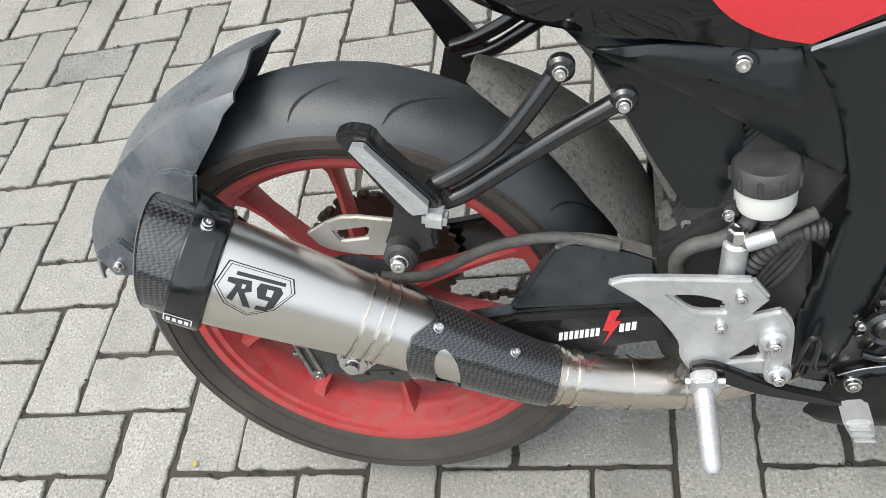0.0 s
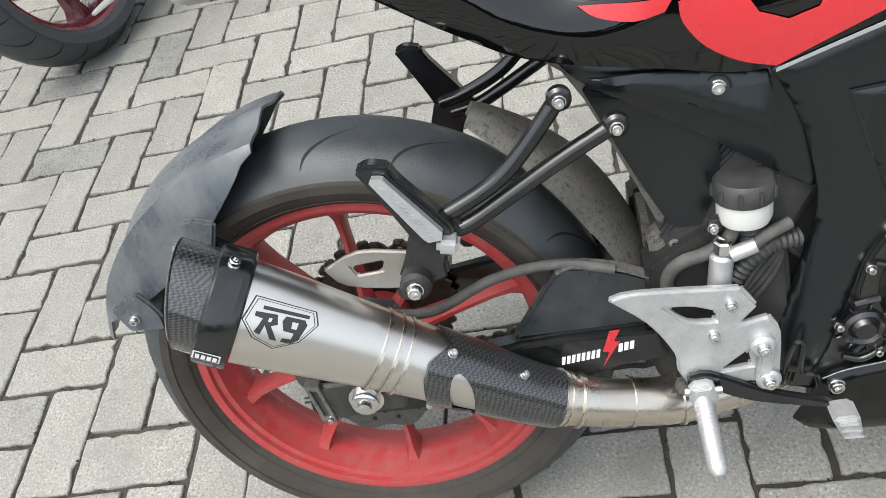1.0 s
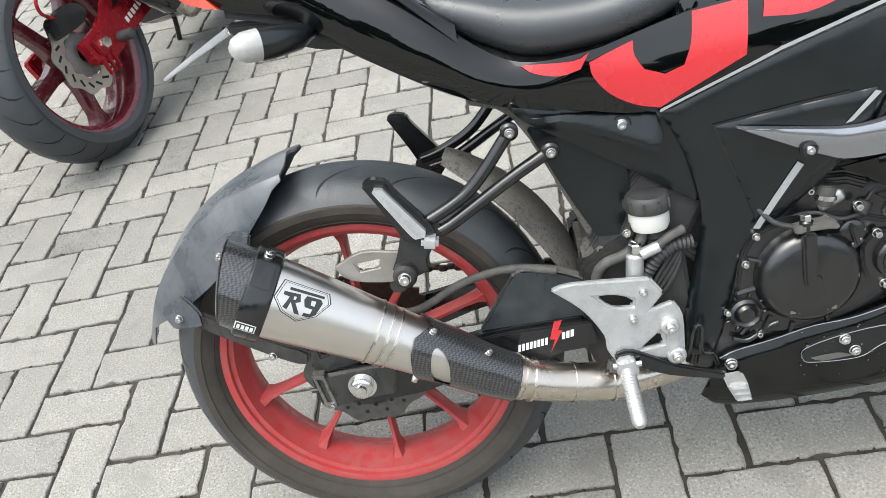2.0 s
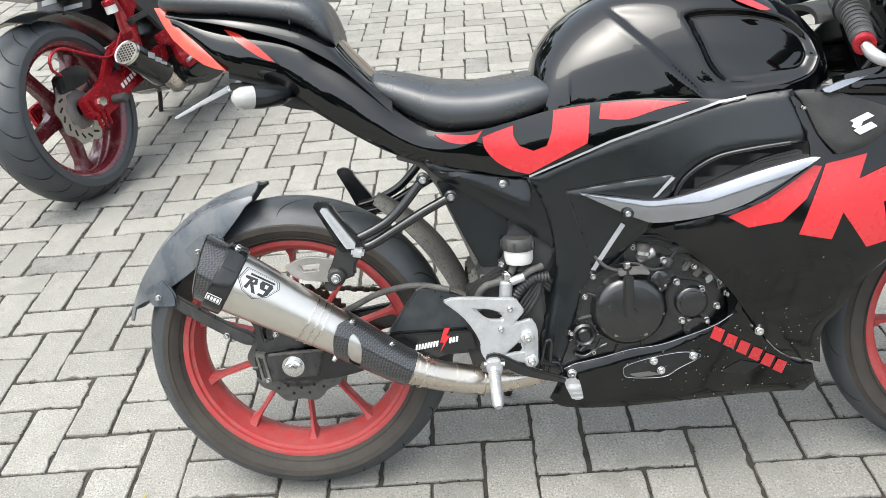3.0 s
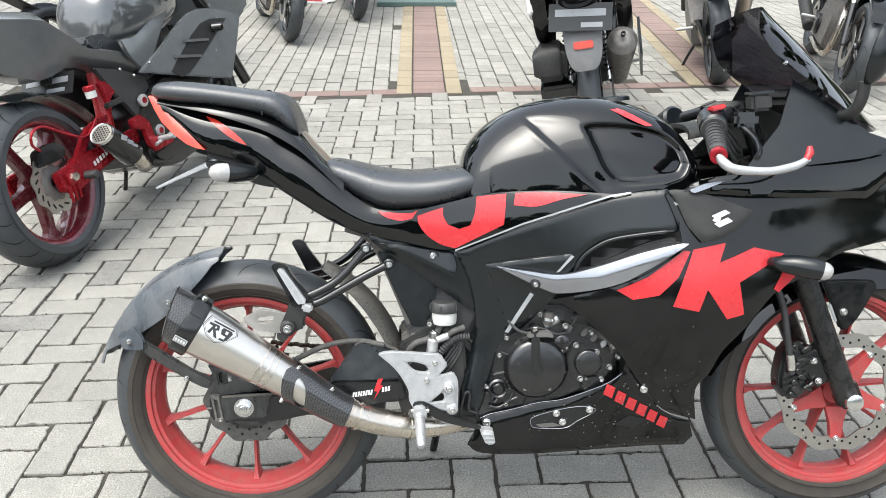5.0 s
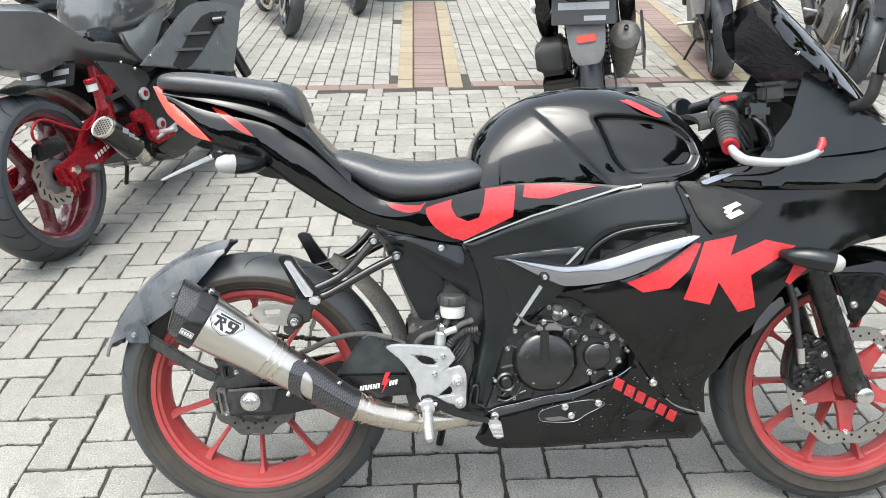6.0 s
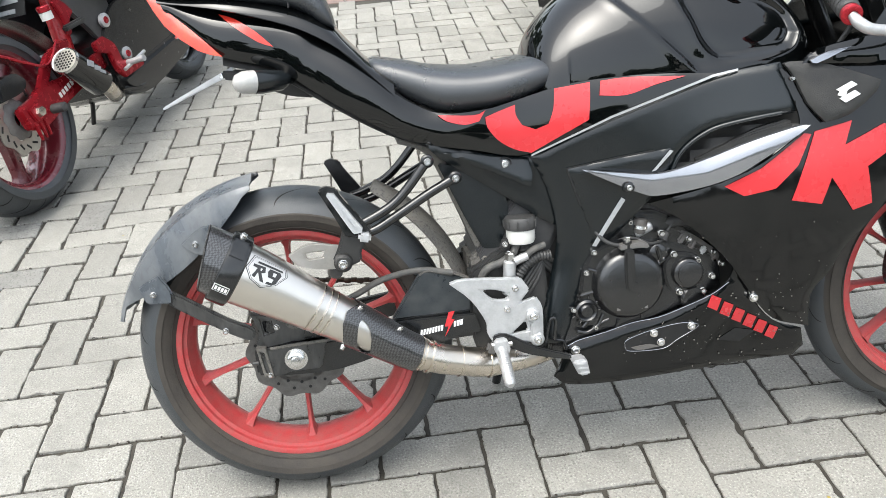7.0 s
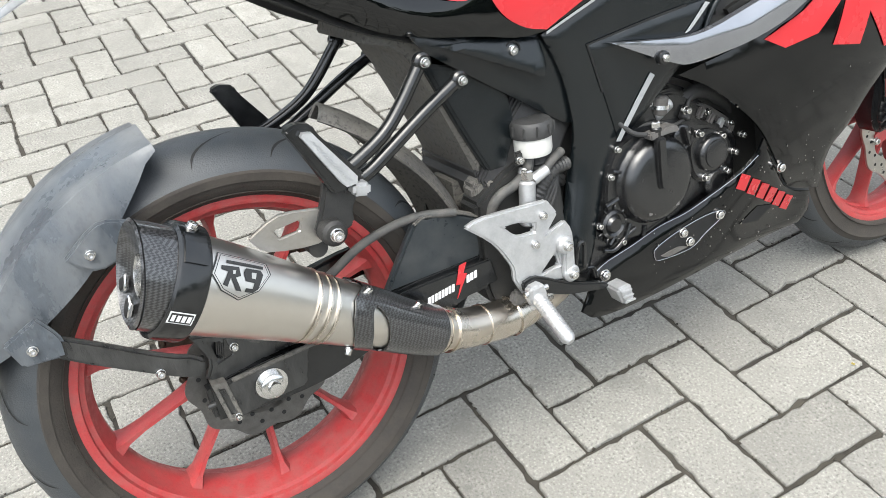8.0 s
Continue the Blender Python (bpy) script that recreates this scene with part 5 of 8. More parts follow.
for k in range(16):
    f = k / 15
    bp_("peg_rib", lathe([(-.0007, .008), (-.0007, .0113 - .0006 * f), (.0007, .0113 - .0006 * f), (.0007, .008)], (.374 + .0025 * f, -.168 - .052 * f, -.008 - .0345 * f), (0.03, -.84, -.54), 12), ALLOY, fp)
pedal = bp_("brake_pedal", slab([(.360, .018), (.385, .020), (.44, -.010), (.505, -.034), (.512, -.046), (.43, -.026), (.385, -.004), (.362, .002)], -.150, -.140, .003), TUBE, None, "black steel brake pedal")
bp_("pedal_pad", soften(slab([(.500, -.036), (.528, -.034), (.534, -.066), (.514, -.068)], -.176, -.142, .004), .001), ALLOY, pedal, "stepped aluminium pedal pad")
for k in range(3):
    bp_("pedal_pad_rib", block((.516 + .003 * k, -.177, -.042 - .009 * k), (.020, .004, .003), .001), ALLOY, pedal)
bp_("return_spring", tube([(.40 + .0006 * k, -.136 + .006 * math.cos(k * 1.2), -.014 + .006 * math.sin(k * 1.2) - .0 * k) for k in range(60)], .0011, 6, 1), CHROME, pedal)
bp_("spring_bracket", tube([(.46, -.13, -.02), (.468, -.13, .02), (.474, -.13, .035), (.482, -.13, .03), (.48, -.13, -.005), (.495, -.13, -.012), (.50, -.13, -.03)], .003, 8), TUBE, None)
res = bp_("fluid_reservoir", lathe([(0, 0), (0, .024), (.006, .0265), (.026, .0265), (.026, 0)], (.428, -.105, .180), (0, 0, 1), 32, closed=False), MILKY, None, "milky white brake fluid reservoir with a black cap")
bp_("reservoir_cap", lathe([(.026, 0), (.026, .029), (.030, .030), (.044, .0295), (.048, .026), (.048, 0)], (.428, -.105, .180), (0, 0, 1), 24, closed=False), RUBBER, res)
for k in range(10):
    a = 2 * math.pi * k / 10
    bp_("cap_knurl", block((.428 + .030 * math.cos(a), -.105 + .030 * math.sin(a), .217), (.004, .004, .014), .001), RUBBER, res)
bp_("reservoir_tab", block((.398, -.112, .182), (.014, .008, .02), .003), TRIM, res)
bbolt((.396, -.117, .181), r=.006, parent=res)
bp_("reservoir_hose", tube([(.42, -.105, .18), (.412, -.108, .160), (.39, -.108, .145), (.365, -.105, .135), (.352, -.10, .115), (.352, -.10, .09)], .0075), HOSE, None, "dusty black reservoir hose")
bp_("hose_clip", rod((.409, -.108, .162), (.404, -.109, .155), .0095), CHROME, None)
bp_("master_cylinder", rod((.398, -.118, .085), (.404, -.118, .150), .012, seg=16, bevel=.003), ALLOY, None, "aluminium rear brake master cylinder")
bp_("banjo_bolt", rod((.404, -.118, .150), (.405, -.118, .165), .009, seg=6, bevel=.002), CHROME, None)
bp_("brake_line", tube([(.406, -.12, .148), (.425, -.12, .150), (.445, -.118, .165), (.47, -.11, .172)], .0065), HOSE, None)
bp_("brake_line_ferrule", rod((.412, -.12, .148), (.436, -.12, .157), .008), ALLOY, None)
for k, off in enumerate((0, .012, .02)):
    bp_("loose_cable", tube([(.41, -.09, .12 - off), (.43, -.085, .15 - off), (.46, -.08, .155 - off), (.49, -.08, .13 - off)], .005), RUBBER, None)
bp_("pivot_plate", slab([(.33, .13), (.40, .17), (.47, .16), (.48, .0), (.45, -.06), (.36, -.04), (.33, .0)], -.10, -.05, .006), TRIM, None, "dusty black frame plate at the swingarm pivot")
bp_("bellows", lathe([(.0, .010)] + [(.004 * k, .017 if k % 2 else .013) for k in range(1, 11)] + [(.044, .010)], (.440, -.100, .130), (-.1, 0, 1), 24, closed=False), RUBBER, None, "ribbed rubber bellows under the reservoir")
bp_("ribbed_hose", sweep(bmesh.new(), [(q[0], q[1], q[2], .0085 + (.0018 if i % 2 else 0)) for i, q in enumerate(smooth_path([(.415, -.112, .112), (.432, -.112, .135), (.455, -.110, .150), (.480, -.105, .150)], 9))], 12), RUBBER, None, "ribbed black cable sleeve")
bp_("frame_gusset", soften(slab([(.337, .150), (.365, .170), (.392, .158), (.392, .112), (.36, .100), (.340, .118)], -.085, -.05, .005), .002), DIRTY, None, "mud-covered frame gusset")
for c in ((.362, -.086, .150), (.378, -.086, .125)):
    bbolt(c, r=.007, parent=None, mat=DIRTY)
bp_("cross_tube", rod((.350, -.09, .112), (.350, .09, .112), .013, seg=16), DIRTY, None)
for k in range(4):
    bp_("loose_cable", tube([(.425, -.095 - .004 * k, .060 + .012 * k), (.445, -.10, .085 + .012 * k), (.462, -.10, .115 + .010 * k), (.470, -.095, .150)], .0035), RUBBER, None)
for k, c in enumerate(((.375, -.128, .005), (.362, -.128, -.012))):
    bp_("linkage_clamp", block(c, (.022, .018, .022), .005, (0, 20 * k, 0)), ENGINE_GREY, None)
bp_("pivot_plate", slab([(.33, .13), (.40, .17), (.47, .16), (.48, .0), (.45, -.06), (.36, -.04), (.33, .0)], .05, .10, .006), TRIM, None)

# ---- engine ----
eng = bp_("engine", soften(slab([(.46, -.05), (.50, .12), (.545, .17), (.60, .205), (.68, .215), (.75, .17), (.80, .13), (.81, .03), (.78, -.05), (.62, -.085)], -.112, .112, .01), .004), ENGINE, None, "dusty black engine with round clutch cover")
CC = (.624, -.116, .087)
bp_("clutch_cover", lathe([(.03, .071), (-.002, .071), (-.006, .0695), (-.009, .0665), (-.014, .0655), (-.021, .062), (-.0255, .056), (-.0275, .048), (-.0285, .02), (-.030, .0)], CC, seg=80, closed=False), ENGINE, eng, "large round glossy black clutch cover")
bp_("cover_hub", lathe([(-.0285, .011), (-.033, .009), (-.0335, 0)], CC, seg=24, closed=False), ENGINE, eng)
bp_("cover_rib", soften(slab([(.609, .158), (.627, .158), (.629, .094), (.626, .080), (.615, .076), (.611, .092)], -.151, -.138, .003), .001), ENGINE, eng)
bp_("clutch_shaft", rod((.617, -.138, .152), (.617, -.138, .172), .0085, seg=16, bevel=.002), ENGINE, eng)
bp_("shaft_nut", rod((.617, -.138, .170), (.617, -.138, .180), .007, seg=6, bevel=.001), CHROME, eng)
bp_("clutch_arm", soften(slab([(.600, .166), (.640, .170), (.656, .163), (.656, .156), (.636, .158), (.602, .156)], -.146, -.128, .003), .001), ENGINE_GREY, eng, "cast clutch release arm")
bp_("clutch_cable", tube([(.605, -.136, .163), (.580, -.132, .172), (.560, -.122, .195), (.555, -.11, .225)], .0035), RUBBER, eng)
for k in range(6):
    x = .598 + .0105 * k
    bp_("cover_mark", block((x, -.1425, .042 + .0006 * abs(k - 2.5)), (.007, .0012, .006), .0004), ENGINE_GREY, eng)
bp_("side_case", soften(slab([(.535, .01), (.532, .085), (.552, .145), (.60, .168), (.66, .166), (.72, .150), (.762, .135), (.795, .112), (.800, .082), (.775, .05), (.70, .02), (.62, -.002)], -.120, -.100, .004), .0015), ENGINE, eng)
bp_("pump_flange", soften(slab([(.690, .118), (.708, .138), (.745, .132), (.772, .112), (.788, .088), (.775, .060), (.742, .050), (.712, .056), (.694, .08)], -.128, -.118, .003), .001), ENGINE, eng)
bp_("pump_cover", lathe([(.02, .030), (-.004, .030), (-.008, .0285), (-.0105, .026), (-.011, .022), (-.013, .0215), (-.0138, .018), (-.0138, 0)], (.734, -.128, .098), seg=48, closed=False), ENGINE, eng, "smaller round black pump cover")
bp_("pump_boss", lathe([(.01, .024), (-.006, .024), (-.010, .020), (-.010, .014), (-.007, .013), (-.007, 0)], (.746, -.122, .046), seg=36, closed=False), ENGINE, eng)
bp_("oil_filler", lathe([(0, .017), (-.010, .017), (-.012, .014), (-.012, 0)], (.678, -.118, .140), seg=20, closed=False), ENGINE, eng)
bp_("filler_grip", block((.678, -.134, .140), (.007, .012, .030), .002, (0, -15, 0)), ENGINE, eng)
bp_("filler_neck", tube([(.66, -.12, .128), (.672, -.128, .120), (.69, -.126, .128)], .006), ENGINE, eng)
for c in ((.644, .164), (.707, .136), (.752, .121), (.780, .087), (.718, .062), (.763, .060), (.798, .110), (.683, .178)):
    bbolt((c[0], -.129, c[1]), r=.0066, parent=eng, h=.008)
for c in ((.519, .043), (.545, .112), (.560, .150), (.56, .004)):
    bbolt((c[0], -.119, c[1]), r=.0055, parent=eng)
bp_("output_boss", lathe([(0, .022), (-.006, .022), (-.009, .018), (-.006, .014), (-.011, .010), (-.011, 0)], (.543, -.118, .039), seg=28, closed=False), ENGINE, eng)
for k in range(9):
    a = 2 * math.pi * k / 9
    bp_("boss_rib", block((.543 + .026 * math.cos(a), -.121, .039 + .026 * math.sin(a)), (.009, .006, .0025), .001, (0, -math.degrees(a), 0), seg=1), ENGINE, eng)
for k, (x0, z0, x1, z1) in enumerate(((.535, .008, .555, .03), (.56, -.002, .575, .03), (.532, .07, .556, .075), (.548, .120, .575, .11), (.60, .0, .604, .016), (.65, .012, .648, .024))):
    bp_("case_rib", rod((x0, -.121, z0), (x1, -.121, z1), .0035, seg=8), ENGINE, eng)
bp_("engine_bar", tube([(.525, -.118, .0), (.545, -.12, -.004), (.57, -.12, .012), (.585, -.12, .018)], .004), ENGINE, eng)
bp_("sump", slab([(.60, -.02), (.72, .01), (.76, .02), (.74, -.04), (.68, -.065), (.60, -.06)], -.112, -.06, .006), ENGINE_GREY, eng, "dirty grey sump casting")
cyl = bp_("cylinder", soften(slab([(.60, .15), (.612, .20), (.66, .225), (.74, .20), (.81, .14), (.80, .10), (.74, .12)], -.085, .085, .006), .003), ENGINE_GREY, None, "grey engine cylinder and head")
bp_("head_joint", soften(slab([(.690, .20), (.700, .202), (.722, .125), (.712, .122)], -.100, -.08, .002), .001), ENGINE, cyl)
bp_("stator_wall", soften(slab([(.715, .178), (.745, .168), (.785, .140), (.806, .122), (.800, .100), (.77, .118), (.725, .142)], -.112, -.08, .004), .002), ENGINE_GREY, cyl)
for k in range(4):
    bp_("cooling_lug", block((.728 + .020 * k, -.114, .160 - .014 * k), (.011, .010, .020), .003, (0, 35, 0)), ALLOY if k == 2 else ENGINE_GREY, cyl)
bp_("intake_elbow", tube([(.622, -.095, .150), (.626, -.10, .178), (.640, -.10, .196), (.668, -.095, .200)], .010), ENGINE_GREY, cyl)
bp_("injector_body", rod((.640, -.108, .176), (.672, -.106, .190), .011, seg=16, bevel=.003), ALLOY, cyl)
bp_("coolant_pipe", rod((.652, -.11, .205), (.648, -.112, .176), .013, .011, 16, bevel=.003), ENGINE_GREY, cyl)
bp_("hose_clamp", rod((.6505, -.111, .192), (.6495, -.1112, .186), .0145, seg=18), CHROME, cyl)
bp_("water_hose", tube([(.70, -.10, .185), (.73, -.105, .192), (.765, -.10, .178), (.80, -.09, .15), (.812, -.085, .12)], .011), RUBBER, cyl)
bp_("sensor", rod((.690, -.118, .160), (.700, -.114, .176), .009, seg=12, bevel=.002), RUBBER, cyl)
bp_("sensor_wire", tube([(.70, -.114, .176), (.712, -.112, .19), (.735, -.108, .198), (.76, -.1, .205)], .0028), RUBBER, cyl)
bp_("wire", tube([(.60, -.108, .166), (.635, -.116, .170), (.665, -.12, .158), (.69, -.118, .160)], .0028), RUBBER, cyl)
bp_("mount_plate", soften(slab([(.622, .20), (.640, .206), (.690, .196), (.706, .170), (.694, .160), (.668, .176), (.640, .182)], -.106, -.100, .002, holes=[[(.668, .194), (.680, .190), (.684, .182), (.672, .184)]]), .001), ENGINE, cyl)
for c in ((.632, -.107, .198), (.700, -.107, .172), (.662, -.107, .188), (.79, -.113, .128), (.742, -.113, .158)):
    bbolt(c, r=.006, parent=cyl)
bp_("radiator", block((.88, 0, .15), (.03, .26, .24), .006, (0, -18, 0)), TRIM, None, "dark radiator core behind the fairing")
bp_("frame_beam", soften(slab([(.34, .16), (.42, .26), (.55, .34), (.85, .44), (.98, .46), (.98, .40), (.80, .35), (.58, .26), (.48, .14), (.46, .02), (.38, .02)], -.09, .09, .01), .003), MATTE_FRAME, None, "black steel frame beam")
# added sheet: keeps bright ground from showing through between engine and belly
bp_("inner_panel", slab([(.735, .205), (.86, .13), (.875, -.02), (.80, .0), (.74, .03)], -.098, -.090, .002), TRIM, None, "black sheet added to block the bright gap beside the engine")
# added block, no real part: its near-black stands for the engine bay's shade
bp_("engine_filler", block((.62, 0, .16), (.36, .15, .26), .03), GAP_SHADE, None)
bp_("side_stand", tube([(.43, .13, -.09), (.42, .20, -.20), (.40, .262, -.336)], .010), TUBE, None, "black steel side stand")
bp_("stand_foot", block((.40, .265, -.342), (.06, .03, .008), .003, (-15, 0, 0)), TUBE, None)

# ---- front: fork, caliper, fender, nose, screen, bars ----

for s in (-1, 1):
    fk = bp_("fork_leg", rod((1.327, s * .098, -.012), (1.185, s * .098, .32), .0255, .025, 28, bevel=.006), FORK_BLACK, None, "black fork lower leg with road grime")
    bp_("fork_tube", rod((1.19, s * .098, .31), (1.045, s * .098, .645), .0185, seg=24), TUBE, fk)
    bp_("fork_foot", soften(slab([(1.295, .035), (1.335, .045), (1.355, .0), (1.345, -.022), (1.315, -.024), (1.295, .0)], s * .112, s * .078, .005), .002), TUBE, fk)
    bp_("axle_end", lathe([(.0, 0), (0, .019), (-.010, .019), (-.012, .014), (-.012, 0)], (1.323, s * .1235, 0), (0, -s, 0), 20, closed=False), CHROME, fk)
    bp_("front_fender_stay", slab([(1.255, .262), (1.365, .262), (1.380, .246), (1.345, .178), (1.318, .148), (1.304, .152), (1.284, .200), (1.266, .236)], s * .080, s * .067, .004), TUBE, None)
    bbolt((1.308, s * .081, .192), (0, s, 0), .009, fk)
    bp_("fork_reflector", block((1.262, s * .122, .20), (.006, .006, .045), .002, (0, -23, 0)), PALE, fk)
cal = bp_("front_caliper", soften(slab([(1.165, .055), (1.175, .115), (1.215, .135), (1.245, .10), (1.235, .045), (1.225, .0), (1.185, -.005), (1.168, .02)], -.100, -.048, .008), .002), ENGINE, None, "grimy black front brake caliper")
for k in range(5):
    bp_("caliper_rib", block((1.195 + .006 * k, -.103, .035 + .017 * k), (.05, .010, .007), .002, (0, -25, 0)), ENGINE, cal)
for c in ((1.238, -.104, .088), (1.252, -.104, .042)):
    bbolt(c, r=.0085, parent=cal)
rc_ = random.Random(8)
for k in range(16):
    c = (1.18 + rc_.uniform(0, .055), -.104, .01 + rc_.uniform(0, .11))
    bp_("caliper_lug", block(c, (rc_.uniform(.012, .026), .012, rc_.uniform(.008, .02)), .003, (0, rc_.uniform(-50, 50), 0), seg=1), ENGINE if k % 4 else TRIM, cal)
bp_("caliper_boss", slab([(1.22, .12), (1.27, .11), (1.285, .04), (1.25, .02), (1.225, .06)], -.098, -.080, .005), TUBE, cal)
bp_("front_brake_hose", tube([(1.19, -.105, .06), (1.182, -.108, .10), (1.172, -.108, .15), (1.160, -.100, .22), (1.12, -.09, .32), (1.08, -.085, .45)], .0075), RUBBER, None, "black front brake hose")
bp_("hose_ferrule", rod((1.189, -.106, .07), (1.183, -.108, .105), .0095), CHROME, None)
bm = bmesh.new()
rows = []
for i in range(25):
    f = i / 24
    a = radians(172 - 130 * f)
    wid = .069 * (1 - .18 * abs(f - .5))
    skirt = .012 + .052 * min(1.0, f / .2) * min(1.0, (1 - f) / .25)
    rows.append([bm.verts.new((1.323 + (.312 - skirt * abs(u) ** 2.6) * math.cos(a), wid * u, (.312 - skirt * abs(u) ** 2.6) * math.sin(a))) for u in np.linspace(-1, 1, 21)])
for p, q in zip(rows, rows[1:]):
    bridge(bm, p, q, False)
bmesh.ops.recalc_face_normals(bm, faces=bm.faces)
bmesh.ops.solidify(bm, geom=list(bm.faces), thickness=.003)
bp_("front_fender", bm, GLOSS, None, "glossy black front fender hugging the tyre")
# nose
nose = bmesh.new()
rows = []
for q in smooth_path([(1.36, .570, .345, .150), (1.43, .53, .335, .125), (1.49, .475, .33, .09), (1.53, .42, .34, .05), (1.545, .39, .355, .015)], 4):
    x, zt, zb, w = q[:4]
    rows.append(ring(nose, [(x, w * math.cos(a), (zt + zb) / 2 + (zt - zb) / 2 * math.sin(a)) for a in np.linspace(0, 2 * math.pi, 25)[:-1]]))
for p, q in zip(rows, rows[1:]):
    bridge(nose, p, q)
cap(nose, rows[-1]), cap(nose, rows[0][::-1])
bp_("nose_fairing", nose, GLOSS, None, "glossy black nose fairing")
bp_("headlamp", lathe([(0, 0), (.02, .02), (.022, .045), (.0, .055)], (1.505, 0, .43), (.8, 0, .35), 24, closed=False), LENS, None, "clear headlamp lens")
# screen
bm = bmesh.new()
rows = []
for i in range(17):
    f = i / 16
    ridge = (1.100 + .265 * f, .846 - .262 * f + .012 * math.sin(f * math.pi))
    rear = (float(np.interp(f, [0, .15, .35, .55, .75, 1], [1.062, 1.060, 1.083, 1.130, 1.185, 1.262])), float(np.interp(f, [0, .15, .35, .55, .75, 1], [.822, .785, .742, .704, .668, .610])))
    w = .122 + .045 * min(1, f * 2.2)
    row = []
    for j in range(25):
        u = -1 + 2 * j / 24
        k = abs(u) ** 1.9
        row.append(bm.verts.new((ridge[0] + (rear[0] - ridge[0]) * k, w * math.copysign(abs(u) ** .8, u), ridge[1] + (rear[1] - ridge[1]) * k)))
    rows.append(row)
for p, q in zip(rows, rows[1:]):
    bridge(bm, p, q, False)
bmesh.ops.recalc_face_normals(bm, faces=bm.faces)
bmesh.ops.solidify(bm, geom=list(bm.faces), thickness=.003)
scr = bp_("windscreen", bm, SCREEN, None, "dark smoke-tinted curved windscreen")
for s in (-1, 1):
    bbolt((1.105, s * .160, .722), (-.1, s, .3), .0042, scr)
    bbolt((1.20, s * .152, .658), (-.1, s, .3), .0042, scr)
# inner cockpit panels
for s in (-1, 1):
    bm = bmesh.new()
    top = [(1.135, -.135, .690), (1.19, -.145, .655), (1.235, -.15, .625), (1.29, -.155, .585), (1.33, -.155, .572)]
    mid = [(1.10, -.165, .600), (1.16, -.170, .590), (1.23, -.172, .575), (1.29, -.168, .560), (1.33, -.16, .558)]
    low = [(1.02, -.192, .508), (1.10, -.195, .516), (1.20, -.185, .526), (1.28, -.172, .535), (1.34, -.155, .548)]
    rows = [ring(bm, [(x, -s * y * -1 if s > 0 else y, z) for x, y, z in r]) for r in (top, mid, low)]
    if s > 0:
        for r in rows:
            for v in r:
                v.co.y = abs(v.co.y)
    for p, q in zip(rows, rows[1:]):
        bridge(bm, p, q, False)
    bmesh.ops.recalc_face_normals(bm, faces=bm.faces)
    bmesh.ops.solidify(bm, geom=list(bm.faces), thickness=.004)
    bp_("cockpit_panel", bm, MATTE, None, "matte black inner cockpit panel")
    # bars, grips, levers
    def sd(p):
        return (p[0], p[1] if s < 0 else -p[1], p[2])
    gp = bp_("handlebar_grip", rod(sd((.968, -.150, .598)), sd((.938, -.270, .550)), .0195, .0175, 20, bevel=.003), RUBBER, None, "ribbed black rubber handlebar grip")
    bp_("switch_gear", rod(sd((.977, -.118, .612)), sd((.964, -.168, .593)), .030, .028, 24, bevel=.006), MATTE, gp, "rounded switch housing")
    bp_("throttle_flange", rod(sd((.9635, -.170, .592)), sd((.962, -.176, .590)), .026, seg=24, bevel=.002), RUBBER, gp)
    for k in range(7):
        f = k / 6
        bp_("grip_ring", lathe([(-.0012, .017), (-.0012, .0200 - .0016 * f), (.0012, .0200 - .0016 * f), (.0012, .017)], sd((.960 - .019 * f, -.183 - .074 * f, .5865 - .031 * f)), sd((-.22, -.86, -.36)), 20), RUBBER, gp)
    bp_("clip_on", rod(sd((1.03, -.085, .625)), sd((.985, -.145, .606)), .013), TUBE, gp)
    bp_("bar_end", lathe([(0, .0), (0, .0165), (.008, .0165), (.010, .014), (.010, .009), (.007, .008), (.007, 0)], sd((.936, -.276, .547)), (-.2, s, -.35), 24, closed=False), ANOD_RED, gp, "red anodised bar end")
    if s < 0:
        bp_("stop_button", block((.975, -.150, .634), (.034, .020, .010), .003, (0, -12, 10)), RED, gp)
        lg = bp_("lever_guard", sweep(bmesh.new(), [(q[0], q[1], q[2], q[3]) for q in smooth_path([(.936, -.279, .545, .0075), (.944, -.29, .531, .0095), (.966, -.295, .520, .0090), (1.03, -.288, .516, .0080), (1.085, -.275, .525, .0080), (1.116, -.265, .538, .006)], 5)], 14), ALLOY, None, "silver lever guard with a red tip")
        bp_("guard_tip", sweep(bmesh.new(), [(1.110, -.268, .536, .006), (1.118, -.264, .550, .008), (1.118, -.262, .562, .005)], 10), RED, lg)
        bp_("brake_lever", tube([(1.02, -.16, .600), (1.035, -.20, .575), (1.03, -.24, .553), (1.015, -.265, .54)], .006), TUBE, None, "black brake lever")
        mc = bp_("front_reservoir", block((1.058, -.155, .645), (.042, .040, .035), .006, (0, -5, 0)), TRIM, None, "black front brake fluid reservoir")
        bp_("reservoir_lid", block((1.058, -.155, .664), (.046, .044, .006), .002, (0, -5, 0)), MATTE, mc)
        bp_("lever_perch", block((1.03, -.155, .61), (.05, .04, .03), .008), TUBE, None)
        for k in range(4):
            bp_("control_cable", tube([(1.0, -.13, .60 - .01 * k), (1.03, -.12, .57 - .015 * k), (1.05, -.10, .53), (1.02, -.09, .48)], .004), RUBBER, None)
    if s > 0:
        continue
    mr = bp_("mirror_stalk", tube([sd((1.232, -.15, .620)), sd((1.242, -.175, .626)), sd((1.248, -.190, .648)), sd((1.251, -.198, .684))], .012), TRIM, None, "black folding mirror stalk")
    bm = bmesh.new()
